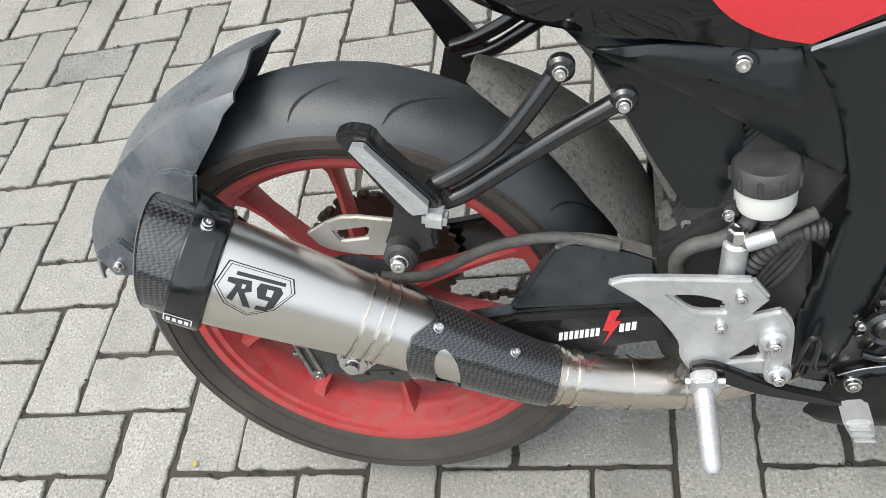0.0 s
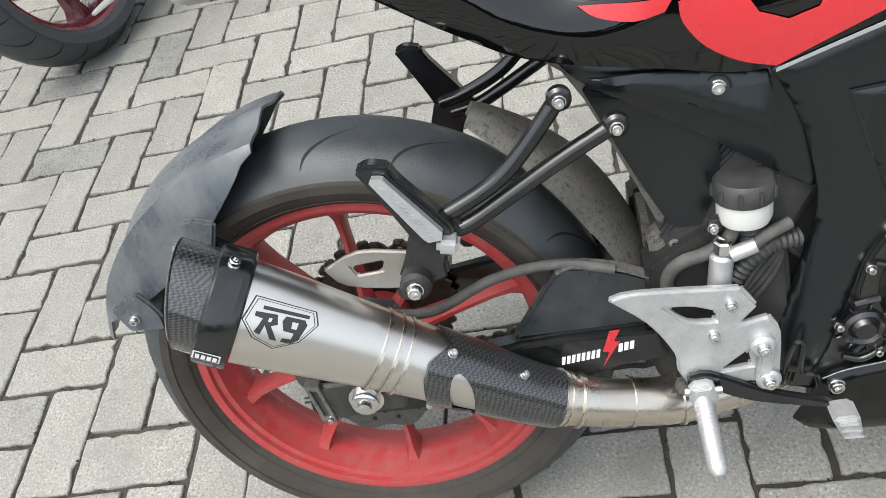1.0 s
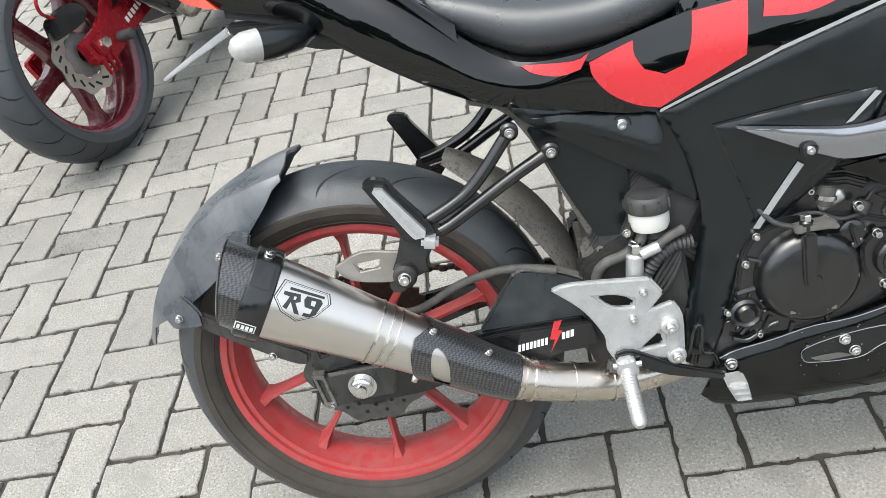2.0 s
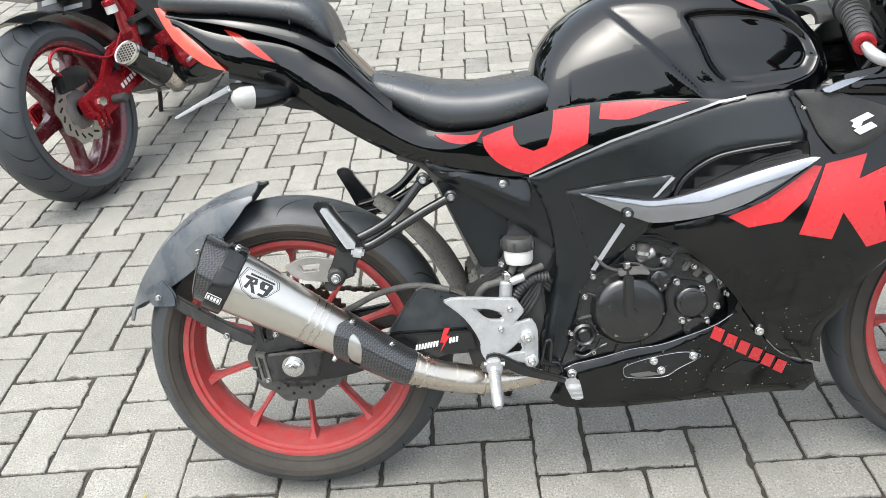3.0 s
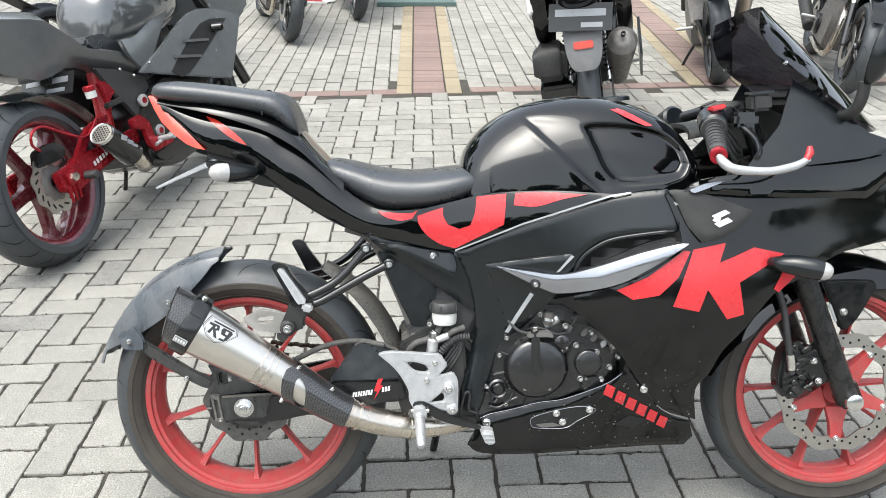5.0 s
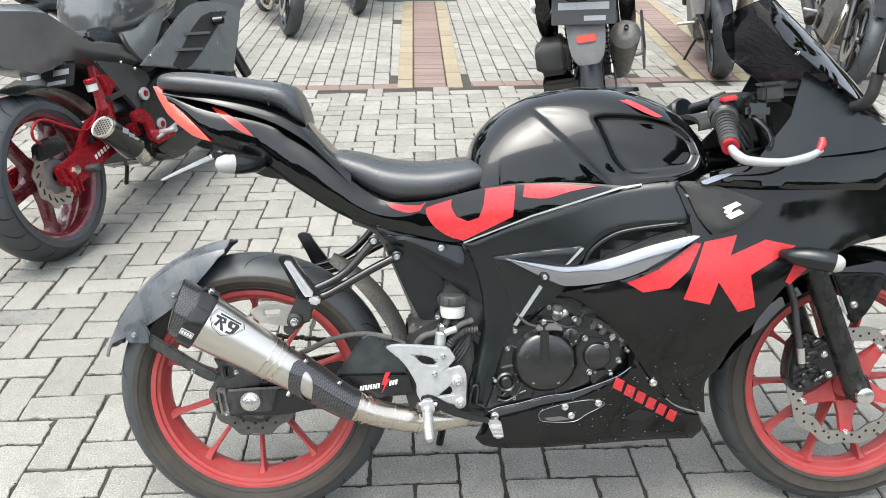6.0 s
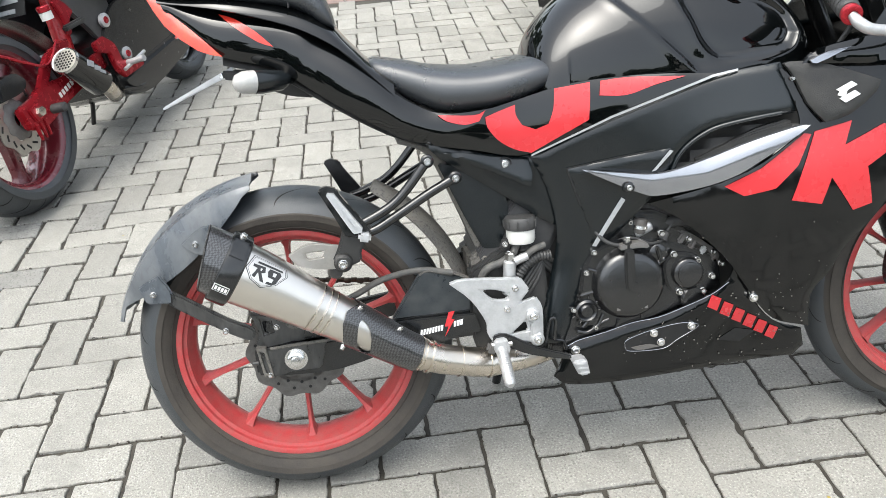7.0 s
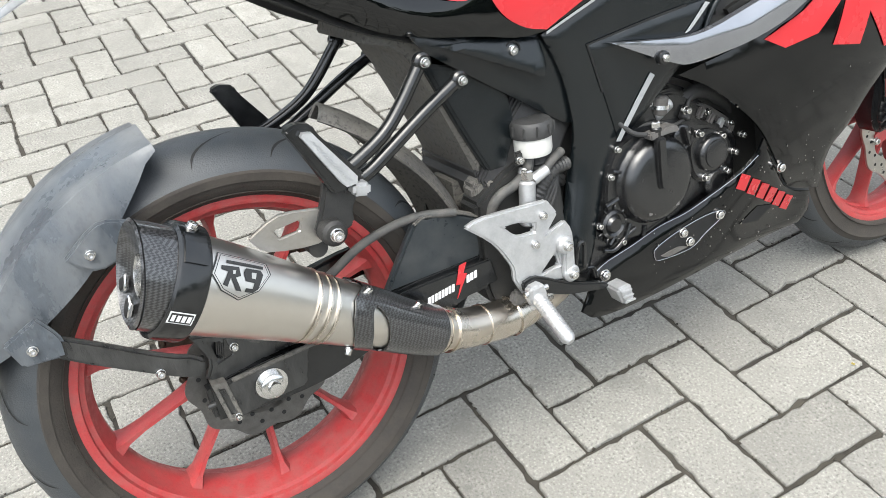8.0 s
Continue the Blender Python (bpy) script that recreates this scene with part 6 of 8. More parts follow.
    bmesh.ops.create_uvsphere(bm, u_segments=20, v_segments=12, radius=1)
    for v in bm.verts:
        v.co = V(v.co.x * .034 if v.co.x > 0 else v.co.x * .008, v.co.y * .046 * (1 + .25 * v.co.z), v.co.z * .062)
    bmesh.ops.transform(bm, matrix=Matrix.Translation(sd((1.264, -.205, .738))) @ Euler((radians(s * 14), radians(14), radians(s * 38))).to_matrix().to_4x4(), verts=bm.verts)
    bp_("mirror_housing", bm, MATTE, mr)
bp_("top_yoke", block((1.045, 0, .632), (.05, .24, .022), .008, (0, -24, 0)), TUBE, None, "black top yoke")
dash = bp_("dashboard", block((1.20, 0, .640), (.10, .15, .035), .012, (0, 26, 0)), TRIM, None, "black digital instrument cluster")
bp_("cluster_face", block((1.191, 0, .655), (.075, .12, .010), .004, (0, 26, 0)), GLOSS, dash)
bp_("cluster_hood", block((1.235, 0, .672), (.03, .15, .04), .012, (0, 26, 0)), TRIM, dash)
# ---- other parked bikes ----
class Rig:
    """A bike at a contact point: azimuth of its nose from +y to the right, lean to its left, built from the rear axle."""
    def __init__(self, name, x, y, az, lean, axle, label, category, group=""):
        self.up, self.stretch, self.wheels = V(0, 0, axle), 1.0, []
        m = Matrix.Translation((x, y, 0)) @ Matrix.Rotation(radians(90 - az), 4, "Z") @ Matrix.Rotation(radians(-lean), 4, "X")
        self.root = thing(name, m, label, category, group)

    def add(self, name, bm, mat, parent=None, label="", smooth=40.0):
        if self.stretch != 1 and parent not in self.wheels and "wheel" not in name:
            for v in bm.verts:
                v.co.x *= self.stretch if v.co.x > 0 else 1
        bmesh.ops.translate(bm, vec=self.up, verts=bm.verts)
        return part(name, bm, mat, parent or self.root, label, smooth)

    def bolt(self, c, n=(0, -1, 0), r=.008, parent=None, mat=None):
        return bolt("bolt", V(*c) + self.up, n, r, parent or self.root, mat)


def plain_wheel(rig, name, cx, cz, half, crown, top, lip, spokes, turn, rim_mat, spoke_w=.012, tread_cuts=18, label=""):
    rim = [(-lip, .229), (-lip + .004, .217), (-lip + .02, .205), (0, .199), (lip - .02, .205), (lip - .004, .217), (lip, .229), (lip - .02, .215), (0, .209), (-lip + .02, .215)]
    w = rig.add(name, lathe(rim, (cx, 0, cz), seg=72), rim_mat, None, label)
    rig.wheels.append(w)
    arc = [(crown * math.sin(a), top - crown + crown * math.cos(a)) for a in np.linspace(-1.15, 1.15, 15)]
    e = arc[-1]
    body = arc + [(half, e[1] - .01), (half, .262), (lip + .006, .233), (lip - .004, .224), (0, .25), (-lip + .004, .224), (-lip - .006, .233), (-half, .262), (-half, e[1] - .01)]
    rig.add("tyre", lathe(body, (cx, 0, cz), seg=96), TREAD, w, "black motorcycle tyre")
    for k in range(spokes):
        a = radians(turn + 360 / spokes * k)
        d, tn = V(math.cos(a), 0, math.sin(a)), V(-math.sin(a), 0, math.cos(a))
        bm = bmesh.new()
        rows = [ring(bm, [V(cx, 0, cz) + d * r + tn * (u * wd) + V(0, v * dp, 0) for u, v in ((-1, -.6), (-.6, -1), (.6, -1), (1, -.6), (1, .6), (.6, 1), (-.6, 1), (-1, .6))])
                for r, wd, dp in ((.03, spoke_w * 1.5, .03), (.09, spoke_w, .024), (.17, spoke_w, .020), (.203, spoke_w * 1.6, .024))]
        for p, q in zip(rows, rows[1:]):
            bridge(bm, p, q)
        cap(bm, rows[0][::-1]), cap(bm, rows[-1])
        rig.add("spoke", bm, rim_mat, w)
    rig.add("hub", lathe([(-.06, 0), (-.06, .03), (-.02, .045), (.02, .045), (.06, .03), (.06, 0)], (cx, 0, cz), seg=28, closed=False), rim_mat, w)
    for k in range(tread_cuts):
        for s in (-1, 1):
            bm = bmesh.new()
            L, R_ = [], []
            for i in range(7):
                u = i / 6
                la, th = s * (.15 + .85 * u), 2 * math.pi * (k + (.5 if s > 0 else 0)) / tread_cuts + .2 * u + .08 * math.sin(u * 3)
                wd = .0035 * math.sin(math.pi * min(max(u, .08), .92)) / top
                for sd_, lst in ((-1, L), (1, R_)):
                    r = top - crown + (crown + .0007) * math.cos(la)
                    lst.append(bm.verts.new((cx + r * math.cos(th + sd_ * wd), crown * 1.005 * math.sin(la), cz + r * math.sin(th + sd_ * wd))))
            for i in range(6):
                bm.faces.new((L[i], L[i + 1], R_[i + 1], R_[i]))
            rig.add("tread_groove", bm, GAP_SHADE, w)
    return w


def plate_with_bars(rig, c, size, rot, label):
    """A dark number plate whose writing is shown as plain bars."""
    def put(bm):
        bmesh.ops.transform(bm, matrix=Matrix.Translation(c) @ Euler([radians(a) for a in rot]).to_matrix().to_4x4(), verts=bm.verts)
        return bm
    pl = rig.add("number_plate", put(block((0, 0, 0), (.004, size[0], size[1]), .002)), BADGE_DARK, None, label)
    rig.add("plate_bar", put(block((-.003, 0, size[1] * .16), (.002, size[0] * .80, size[1] * .26), .0006)), PALE, pl)
    rig.add("plate_bar", put(block((-.003, -size[0] * .18, -size[1] * .28), (.002, size[0] * .34, size[1] * .18), .0006)), PALE, pl)
    return pl


# -- matte black sport bike with red swingarm, seen from its rear right --
MATTE_GREY = material("satin_grey_black_paint", (0.080, 0.085, 0.088), 0.22, 0, (0.105, 0.108, 0.110), 0.5, 20, 0.06, 900, spec=0.75)
TANK_GREY = material("gloss_dark_grey_paint", (0.10, 0.104, 0.108), 0.12, 0.3, (0.08, 0.082, 0.085), 0.4, 16, coat=0.6, spec=0.7)
k_ = Rig("motorcycle", -.948, 1.331, 15, 12, .30, "matte black sport motorcycle with red swingarm and dark red wheels", "motorcycle", "parked motorcycles")
k_.stretch = 1.22
kw = plain_wheel(k_, "rear_wheel", 0, 0, .092, .095, .305, .075, 5, 262, MAROON, .022, 22, "dark red five-spoke wheel with a wide tyre")
bm = bmesh.new()
o1, i1, o2, i2 = [], [], [], []
for k in range(80):
    a = 2 * math.pi * k / 80
    ro, ri = .112 + .006 * math.cos(9 * a), .066 + .004 * math.cos(9 * a)
    for yy, oo, ii in ((-.082, o1, i1), (-.078, o2, i2)):
        oo.append(bm.verts.new((ro * math.cos(a), yy, ro * math.sin(a))))
        ii.append(bm.verts.new((ri * math.cos(a), yy, ri * math.sin(a))))
bridge(bm, o1, i1), bridge(bm, i2, o2), bridge(bm, o2, o1), bridge(bm, i1, i2)
kd = k_.add("brake_disc", bm, DISC, kw, "petal brake disc with cut slots")
for k in range(18):
    a = 2 * math.pi * k / 18
    k_.add("disc_slot", block((.09 * math.cos(a), -.0826, .09 * math.sin(a)), (.022, .002, .007), .0006, (0, -math.degrees(a) - 50, 0), seg=1), GAP_SHADE, kd)
k_.add("disc_hub", lathe([(-.075, .02), (-.088, .025), (-.088, .045), (-.08, .066), (-.074, .066)], (0, 0, 0), seg=32), ENGINE_GREY, kw)
ka = k_.add("swingarm", soften(slab([(-.03, .035), (.05, .045), (.10, .060), (.27, .045), (.45, .06), (.47, -.01), (.33, -.015), (.19, -.032), (.05, -.06), (-.02, -.035)], -.125, -.095, .006), .002), ANOD_RED, None, "red anodised swingarm with white lettering marks")
k_.add("swingarm_brace", soften(slab([(.05, .040), (.085, .050), (.185, .135), (.30, .15), (.30, .125), (.20, .105), (.11, .03)], -.12, -.10, .004), .002), ANOD_RED, ka)
k_.add("swingarm", slab([(-.03, .035), (.05, .045), (.27, .045), (.45, .06), (.47, -.01), (.19, -.032), (.05, -.06), (-.02, -.035)], .095, .125, .006), ANOD_RED, None)
for k in range(7):
    x = .155 + .017 * k
    k_.add("white_mark", block((x, -.1262, .004 + .0035 * k), (.011, .0016, .018), .0005, (0, -8, 0)), WHITE_PRINT, ka)
k_.add("axle_plate", slab([(.0, .022), (.045, .030), (.075, .0), (.06, -.03), (.01, -.025)], -.134, -.124, .004), ANOD_RED, ka)
k_.add("axle_nut", lathe([(0, .018), (-.012, .016), (-.014, 0)], (.035, -.134, .0), seg=6, closed=False), PIPE, ka)
for dx in (0, .02, .04):
    k_.add("chain_adjuster", slab([(.0 + dx, -.03), (.014 + dx, -.03), (.008 + dx, -.085), (.002 + dx, -.085)], -.13, -.12, .002), ANOD_RED, ka)
k_.add("frame_slider", rod((.10, -.12, -.02), (.105, -.17, -.022), .016, bevel=.004), RUBBER, ka)
k_.add("rear_caliper", soften(slab([(-.07, .075), (-.05, .13), (.04, .135), (.08, .10), (.05, .07)], -.11, -.06, .008), .003), ENGINE, None, "black radial brake caliper")
k_.add("brake_line", tube([(-.03, -.10, .125), (-.07, -.11, .16), (-.06, -.12, .20), (0.0, -.12, .205), (.08, -.125, .15), (.16, -.128, .11), (.25, -.12, .16)], .005), ANOD_RED, None, "red braided brake line")
can = k_.add("silencer", rod((.166, -.19, .108), (.302, -.168, -.027), .044, .046, 32, bevel=.004), GLOSS, None, "short black silencer with mesh outlet")
k_.add("outlet_ring", lathe([(-.002, .040), (-.004, .0435), (.006, .0455), (.006, .040)], (.166, -.19, .108), (.136, .022, -.135), 32), CHROME, can)
k_.add("outlet_face", lathe([(-.001, 0), (-.001, .040)], (.166, -.19, .108), (.136, .022, -.135), 32, closed=False), DISC, can)
ax_k = V(.136, .022, -.135).normalized()
uk, wk = frame_of(ax_k)
for i in range(-3, 4):
    for j in range(-3, 4):
        c = uk * (i * .0105 + (.005 if j % 2 else 0)) + wk * (j * .0092)
        if c.length < .033:
            k_.add("outlet_hole", lathe([(-.002, 0), (-.002, .0042)], V(.166, -.19, .108) + c, ax_k, 6, closed=False), GAP_SHADE, can)
for f, w_ in ((.35, .02), (.55, .016), (.7, .01)):
    c = V(.166, -.19, .108).lerp(V(.302, -.168, -.027), f)
    k_.add("can_mark", block(c + V(.01, -.046, .006), (.03, .002, w_), .0006, (0, 36, 0)), PALE, can)
k_.add("link_pipe", tube([(.292, -.168, -.018), (.325, -.164, -.050), (.36, -.15, -.088), (.40, -.12, -.11), (.47, -.08, -.12)], .026), PIPE, can)
bm = bmesh.new()
rows = []
for i in range(17):
    a = radians(98 - 78 * i / 16)
    rows.append([bm.verts.new(((.330 + .004 * math.cos(5 * u) - .02 * abs(u) ** 3) * math.cos(a), .09 * u, (.330 + .004 * math.cos(5 * u) - .02 * abs(u) ** 3) * math.sin(a))) for u in np.linspace(-1, 1, 9)])
for p, q in zip(rows, rows[1:]):
    bridge(bm, p, q, False)
bmesh.ops.recalc_face_normals(bm, faces=bm.faces)
bmesh.ops.solidify(bm, geom=list(bm.faces), thickness=.003)
k_.add("rear_hugger", bm, MATTE, None, "black rear hugger")


def flat_side(rig, name, outline, y, mat, thick=.01, lean_in=0.0, label="", both=True, parent=None, bevel=.004):
    out = None
    for s in ((-1, 1) if both else (-1,)):
        bm = slab(outline, s * y, s * (y - thick), bevel)
        for v in bm.verts:
            v.co.y -= s * lean_in * max(0, v.co.z - min(q[1] for q in outline))
        o_ = rig.add(name, bm, mat, parent, label)
        out = out or o_
    return out


def hull(sections):
    """A faceted body: each section (x, half width, top, waist, bottom) across the bike."""
    bm_ = bmesh.new()
    rings = []
    for x, w, zt, zm, zb in sections:
        half = [(0, zt), (.55 * w, zt - .006), (w, zm), (.86 * w, zm - .45 * (zm - zb)), (.5 * w, zb), (0, zb - .002)]
        rings.append(ring(bm_, [(x, -y, z) for y, z in half] + [(x, y, z) for y, z in half[-2:0:-1]]))
    for p_, q_ in zip(rings, rings[1:]):
        bridge(bm_, p_, q_)
    cap(bm_, rings[0][::-1]), cap(bm_, rings[-1])
    return soften(bm_, .004, 2, 28)


k_.add("tail_panel", hull([(-.33, .04, .64, .62, .60), (-.15, .075, .645, .60, .50), (0, .10, .622, .585, .40), (.12, .11, .60, .56, .345), (.18, .115, .585, .54, .345), (.24, .12, .53, .48, .36), (.32, .125, .43, .40, .34), (.45, .14, .385, .36, .28), (.53, .15, .345, .31, .24)]), MATTE_GREY, None, "matte black faceted tail")
k_.add("tail_light", block((-.335, 0, .61), (.03, .12, .03), .008), TAIL_RED, None)
plate_with_bars(k_, (.20, -.0, .312), (.24, .085), (0, 30, 0), "dark number plate with pale bars")
k_.add("plate_arm", block((.22, 0, .355), (.03, .05, .10), .006, (0, 20, 0)), TRIM, None)
k_.add("rider_seat", soften(slab([(.335, .415), (.345, .446), (.40, .444), (.463, .431), (.545, .368), (.52, .33), (.40, .36)], -.105, .105, .02), .006), LEATHER, None, "black rider seat")
bm = bmesh.new()
rows = []
for x, zt, zb, w_ in smooth_path([(.44, .44, .38, .05), (.47, .58, .37, .12), (.56, .645, .36, .155), (.70, .665, .36, .165), (.85, .63, .38, .15), (.98, .56, .42, .10)], 3):
    rows.append(ring(bm, [(x, w_ * math.copysign(abs(math.cos(a)) ** .7, math.cos(a)), (zt + zb) / 2 + (zt - zb) / 2 * math.copysign(abs(math.sin(a)) ** .8, math.sin(a))) for a in np.linspace(0, 2 * math.pi, 25)[:-1]]))
for p, q in zip(rows, rows[1:]):
    bridge(bm, p, q)
cap(bm, rows[0][::-1]), cap(bm, rows[-1])
k_.add("fuel_tank", bm, TANK_GREY, None, "satin grey-black fuel tank")
flat_side(k_, "knee_panel", [(.452, .402), (.56, .402), (.74, .47), (.80, .462), (.62, .32), (.513, .250), (.465, .33)], .176, TANK_GREY, .02, .1, "glossy dark grey tank side panel")
kf = flat_side(k_, "side_fairing", [(.465, .261), (.62, .315), (.906, .42), (1.10, .402), (1.289, .335), (1.16, .20), (1.026, .073), (.75, .165)], .215, MATTE_GREY, .02, .12, "satin black side fairing with louvre vents")
flat_side(k_, "vent_opening", [(.637, .216), (.95, .36), (1.161, .344), (.746, .181)], .2045, GAP_SHADE, .004, .12, "", True, kf, 0)
for o_, y_ in (([(.786, .322), (.958, .289), (.956, .277), (.784, .308)], .199), ([(.686, .276), (.865, .234), (.863, .222), (.684, .262)], .205)):
    flat_side(k_, "vent_blade", o_, y_, MATTE_GREY, .014, 0, "", True, kf, .001)
for s in (-1, 1):
    k_.add("front_signal", rod((1.02, s * .19, .325), (1.03, s * .245, .322), .022, .019, 18, bevel=.006), GLOSS, None, "stubby black front turn signal")
for c in ((.505, -.198, .262), (.64, -.196, .285), (.46, -.176, .30)):
    k_.bolt(c, r=.007)
k_.add("nose_fairing", soften(slab([(1.05, .55), (1.20, .66), (1.30, .60), (1.52, .42), (1.50, .34), (1.30, .28), (1.10, .34)], -.12, .12, .04), .01), MATTE_GREY, None, "satin black nose fairing")
k_.add("windscreen", slab([(1.10, .66), (1.16, .79), (1.20, .79), (1.34, .60), (1.30, .58)], -.10, .10, .01), GLOSS, None)
plain_wheel(k_, "front_wheel", 1.30, .0, .056, .06, .295, .045, 5, 20, TUBE, .02, 16, "dark red front wheel")
for s in (-1, 1):
    k_.add("fork_leg", rod((1.30, s * .105, 0), (1.05, s * .105, .58), .026, seg=20), ENGINE, None, "black fork leg")
k_.add("front_fender", soften(slab([(.92, .18), (1.02, .30), (1.12, .33), (1.22, .29), (1.28, .22), (1.22, .25), (1.11, .305), (1.03, .27)], -.065, .065, .01), .003), MATTE_GREY, None)
k_.add("engine", soften(slab([(.40, -.10), (.40, .08), (.55, .20), (.85, .22), (.98, .10), (.92, -.12), (.60, -.17)], -.14, .14, .02), .005), ENGINE, None, "dark engine block")
flat_side(k_, "frame_plate", [(.30, .335), (.46, .28), (.56, .22), (.58, -.03), (.48, -.05), (.43, .10), (.36, .22)], .13, MATTE_FRAME, .02, 0, "black frame side plate")
rs = k_.add("rear_set", soften(slab([(.255, .285), (.30, .275), (.335, .225), (.30, .205), (.285, .160), (.258, .172), (.270, .215)], -.165, -.15, .004), .002), ANOD_RED, None, "red anodised rear-set bracket")
k_.add("rear_set_arm", soften(slab([(.34, .105), (.40, .108), (.440, .065), (.445, .0), (.55, -.028), (.55, -.062), (.43, -.062), (.40, -.02), (.395, .045), (.34, .072)], -.18, -.16, .004), .002), ANOD_RED, rs)
k_.add("foot_peg", rod((.46, -.16, -.02), (.465, -.25, -.015), .012, seg=12), ALLOY, rs)
k_.add("gear_lever", rod((.42, -.19, -.03), (.56, -.19, -.015), .007, seg=10), ALLOY, rs)
for c in ((.488, -.135, .144), (.527, -.135, -.001)):
    b_ = k_.add("frame_plug", lathe([(0, .026), (-.010, .026), (-.013, .020), (-.013, .0)], c, seg=24, closed=False), ALLOY, None, "silver and red round frame plug")
    k_.add("plug_centre", lathe([(-.0125, .014), (-.015, .012), (-.015, 0)], c, seg=16, closed=False), ANOD_RED, b_)
rr = k_.add("rear_reservoir", rod((.214, -.16, .238), (.214, -.16, .264), .019, seg=20), MILKY, None, "small milky fluid reservoir with red cap")
k_.add("reservoir_cap", rod((.214, -.16, .264), (.214, -.16, .284), .021, seg=20, bevel=.003), ANOD_RED, rr)
k_.add("shock", rod((.42, -.02, .30), (.38, -.02, .05), .03, seg=18), RED, None)
k_.add("passenger_peg", block((.30, -.17, .19), (.10, .025, .02), .006), TRIM, None)
k_.add("side_stand", tube([(.55, .10, -.13), (.58, .16, -.22), (.60, .235, -.352)], .009), TUBE, None, "black side stand")
k_.add("belly_pan", soften(slab([(.42, -.06), (.62, -.05), (1.0, -.03), (.98, -.12), (.60, -.17), (.45, -.12)], -.16, .16, .02), .004), ENGINE, None)
k_.add("stand_lever", tube([(.43, -.14, -.10), (.52, -.15, -.13), (.60, -.14, -.12)], .012), ENGINE, None)


# -- simple naked bikes further back, each built whole --
def roadster(x, y, az, lean, label, tank_mat, wheel_mat, pipe=False, group="parked motorcycles"):
    r = Rig("motorcycle", x, y, az, lean, .30, label, "motorcycle", group)
    rw = plain_wheel(r, "rear_wheel", 0, 0, .068, .07, .302, .05, 5, 15, wheel_mat, .015, 12, "rear wheel")
    fw = plain_wheel(r, "front_wheel", 1.34, 0, .055, .055, .297, .042, 5, 40, wheel_mat, .015, 12, "front wheel")
    for s in (-1, 1):
        r.add("fork_leg", rod((1.34, s * .10, 0), (1.235, s * .10, .25), .026, seg=18, bevel=.004), ENGINE, None, "fork lower leg")
        r.add("fork_tube", rod((1.24, s * .10, .24), (1.06, s * .10, .68), .021, seg=18), CHROME, None, "bright fork tube")
        r.add("swingarm", slab([(-.05, .03), (.20, .05), (.42, .07), (.42, .01), (.20, -.02), (-.05, -.03)], s * .10, s * .075, .005), ENGINE, None)
        r.add("handlebar", tube([(1.04, 0, .74), (1.03, s * .12, .75), (1.0, s * .25, .80), (.93, s * .38, .78)], .012), TUBE, None)
        r.add("grip", rod((.965, s * .31, .79), (.925, s * .40, .777), .017), RUBBER, None)
        r.add("mirror", block((1.02, s * .34, .96), (.02, .13, .08), .01), TRIM, None)
        r.add("mirror_stalk", rod((1.0, s * .26, .80), (1.02, s * .33, .95), .006), TUBE, None)
        r.add("turn_signal", rod((1.12, s * .10, .55), (1.12, s * .20, .55), .02, bevel=.006), TRIM, None)
        r.add("radiator_shroud", soften(slab([(.70, .30), (.86, .52), (1.08, .56), (1.12, .46), (.98, .34), (.86, .24)], s * .16, s * .12, .01), .003), tank_mat, None, "angular tank shroud")
        r.add("peg", rod((.40, s * .12, .02), (.40, s * .24, .02), .012), ALLOY, None)
    r.add("front_fender", soften(slab([(1.04, .10), (1.10, .24), (1.24, .33), (1.38, .345), (1.54, .28), (1.60, .20), (1.52, .26), (1.36, .315), (1.22, .30), (1.12, .22)], -.06, .06, .012), .003), GLOSS, None, "black front fender")
    r.add("front_disc", lathe([(-.07, .09), (-.07, .14), (-.075, .14), (-.075, .09)], (1.34, 0, 0), seg=40), DISC, fw)
    r.add("rear_disc", lathe([(-.07, .06), (-.07, .10), (-.075, .10), (-.075, .06)], (0, 0, 0), seg=40), DISC, rw)
    r.add("headlamp", soften(slab([(1.12, .60), (1.15, .72), (1.24, .70), (1.26, .58), (1.18, .52)], -.10, .10, .02), .006), GLOSS, None, "angular headlamp unit")
    r.add("headlamp_lens", block((1.252, 0, .63), (.02, .13, .08), .01, (0, 10, 0)), LENS, None)
    bm_ = bmesh.new()
    rows_ = []
    for q in smooth_path([(.45, .47, .42, .08), (.55, .58, .40, .14), (.75, .66, .40, .165), (.92, .64, .42, .14), (1.02, .56, .46, .08)], 3):
        rows_.append(ring(bm_, [(q[0], q[3] * math.copysign(abs(math.cos(a)) ** .7, math.cos(a)), (q[1] + q[2]) / 2 + (q[1] - q[2]) / 2 * math.copysign(abs(math.sin(a)) ** .8, math.sin(a))) for a in np.linspace(0, 2 * math.pi, 21)[:-1]]))
    for p, q in zip(rows_, rows_[1:]):
        bridge(bm_, p, q)
    cap(bm_, rows_[0][::-1]), cap(bm_, rows_[-1])
    r.add("fuel_tank", bm_, tank_mat, None, "fuel tank")
    r.add("seat", soften(slab([(-.25, .60), (-.10, .60), (.10, .53), (.35, .48), (.50, .50), (.48, .43), (.20, .43), (-.22, .55)], -.12, .12, .02), .005), LEATHER, None, "black seat")
    r.add("tail_unit", soften(slab([(-.38, .60), (-.20, .575), (.25, .44), (.38, .40), (.20, .38), (-.15, .48)], -.085, .085, .015), .004), tank_mat, None)
    r.add("tail_light", block((-.37, 0, .595), (.03, .10, .03), .008), TAIL_RED, None)
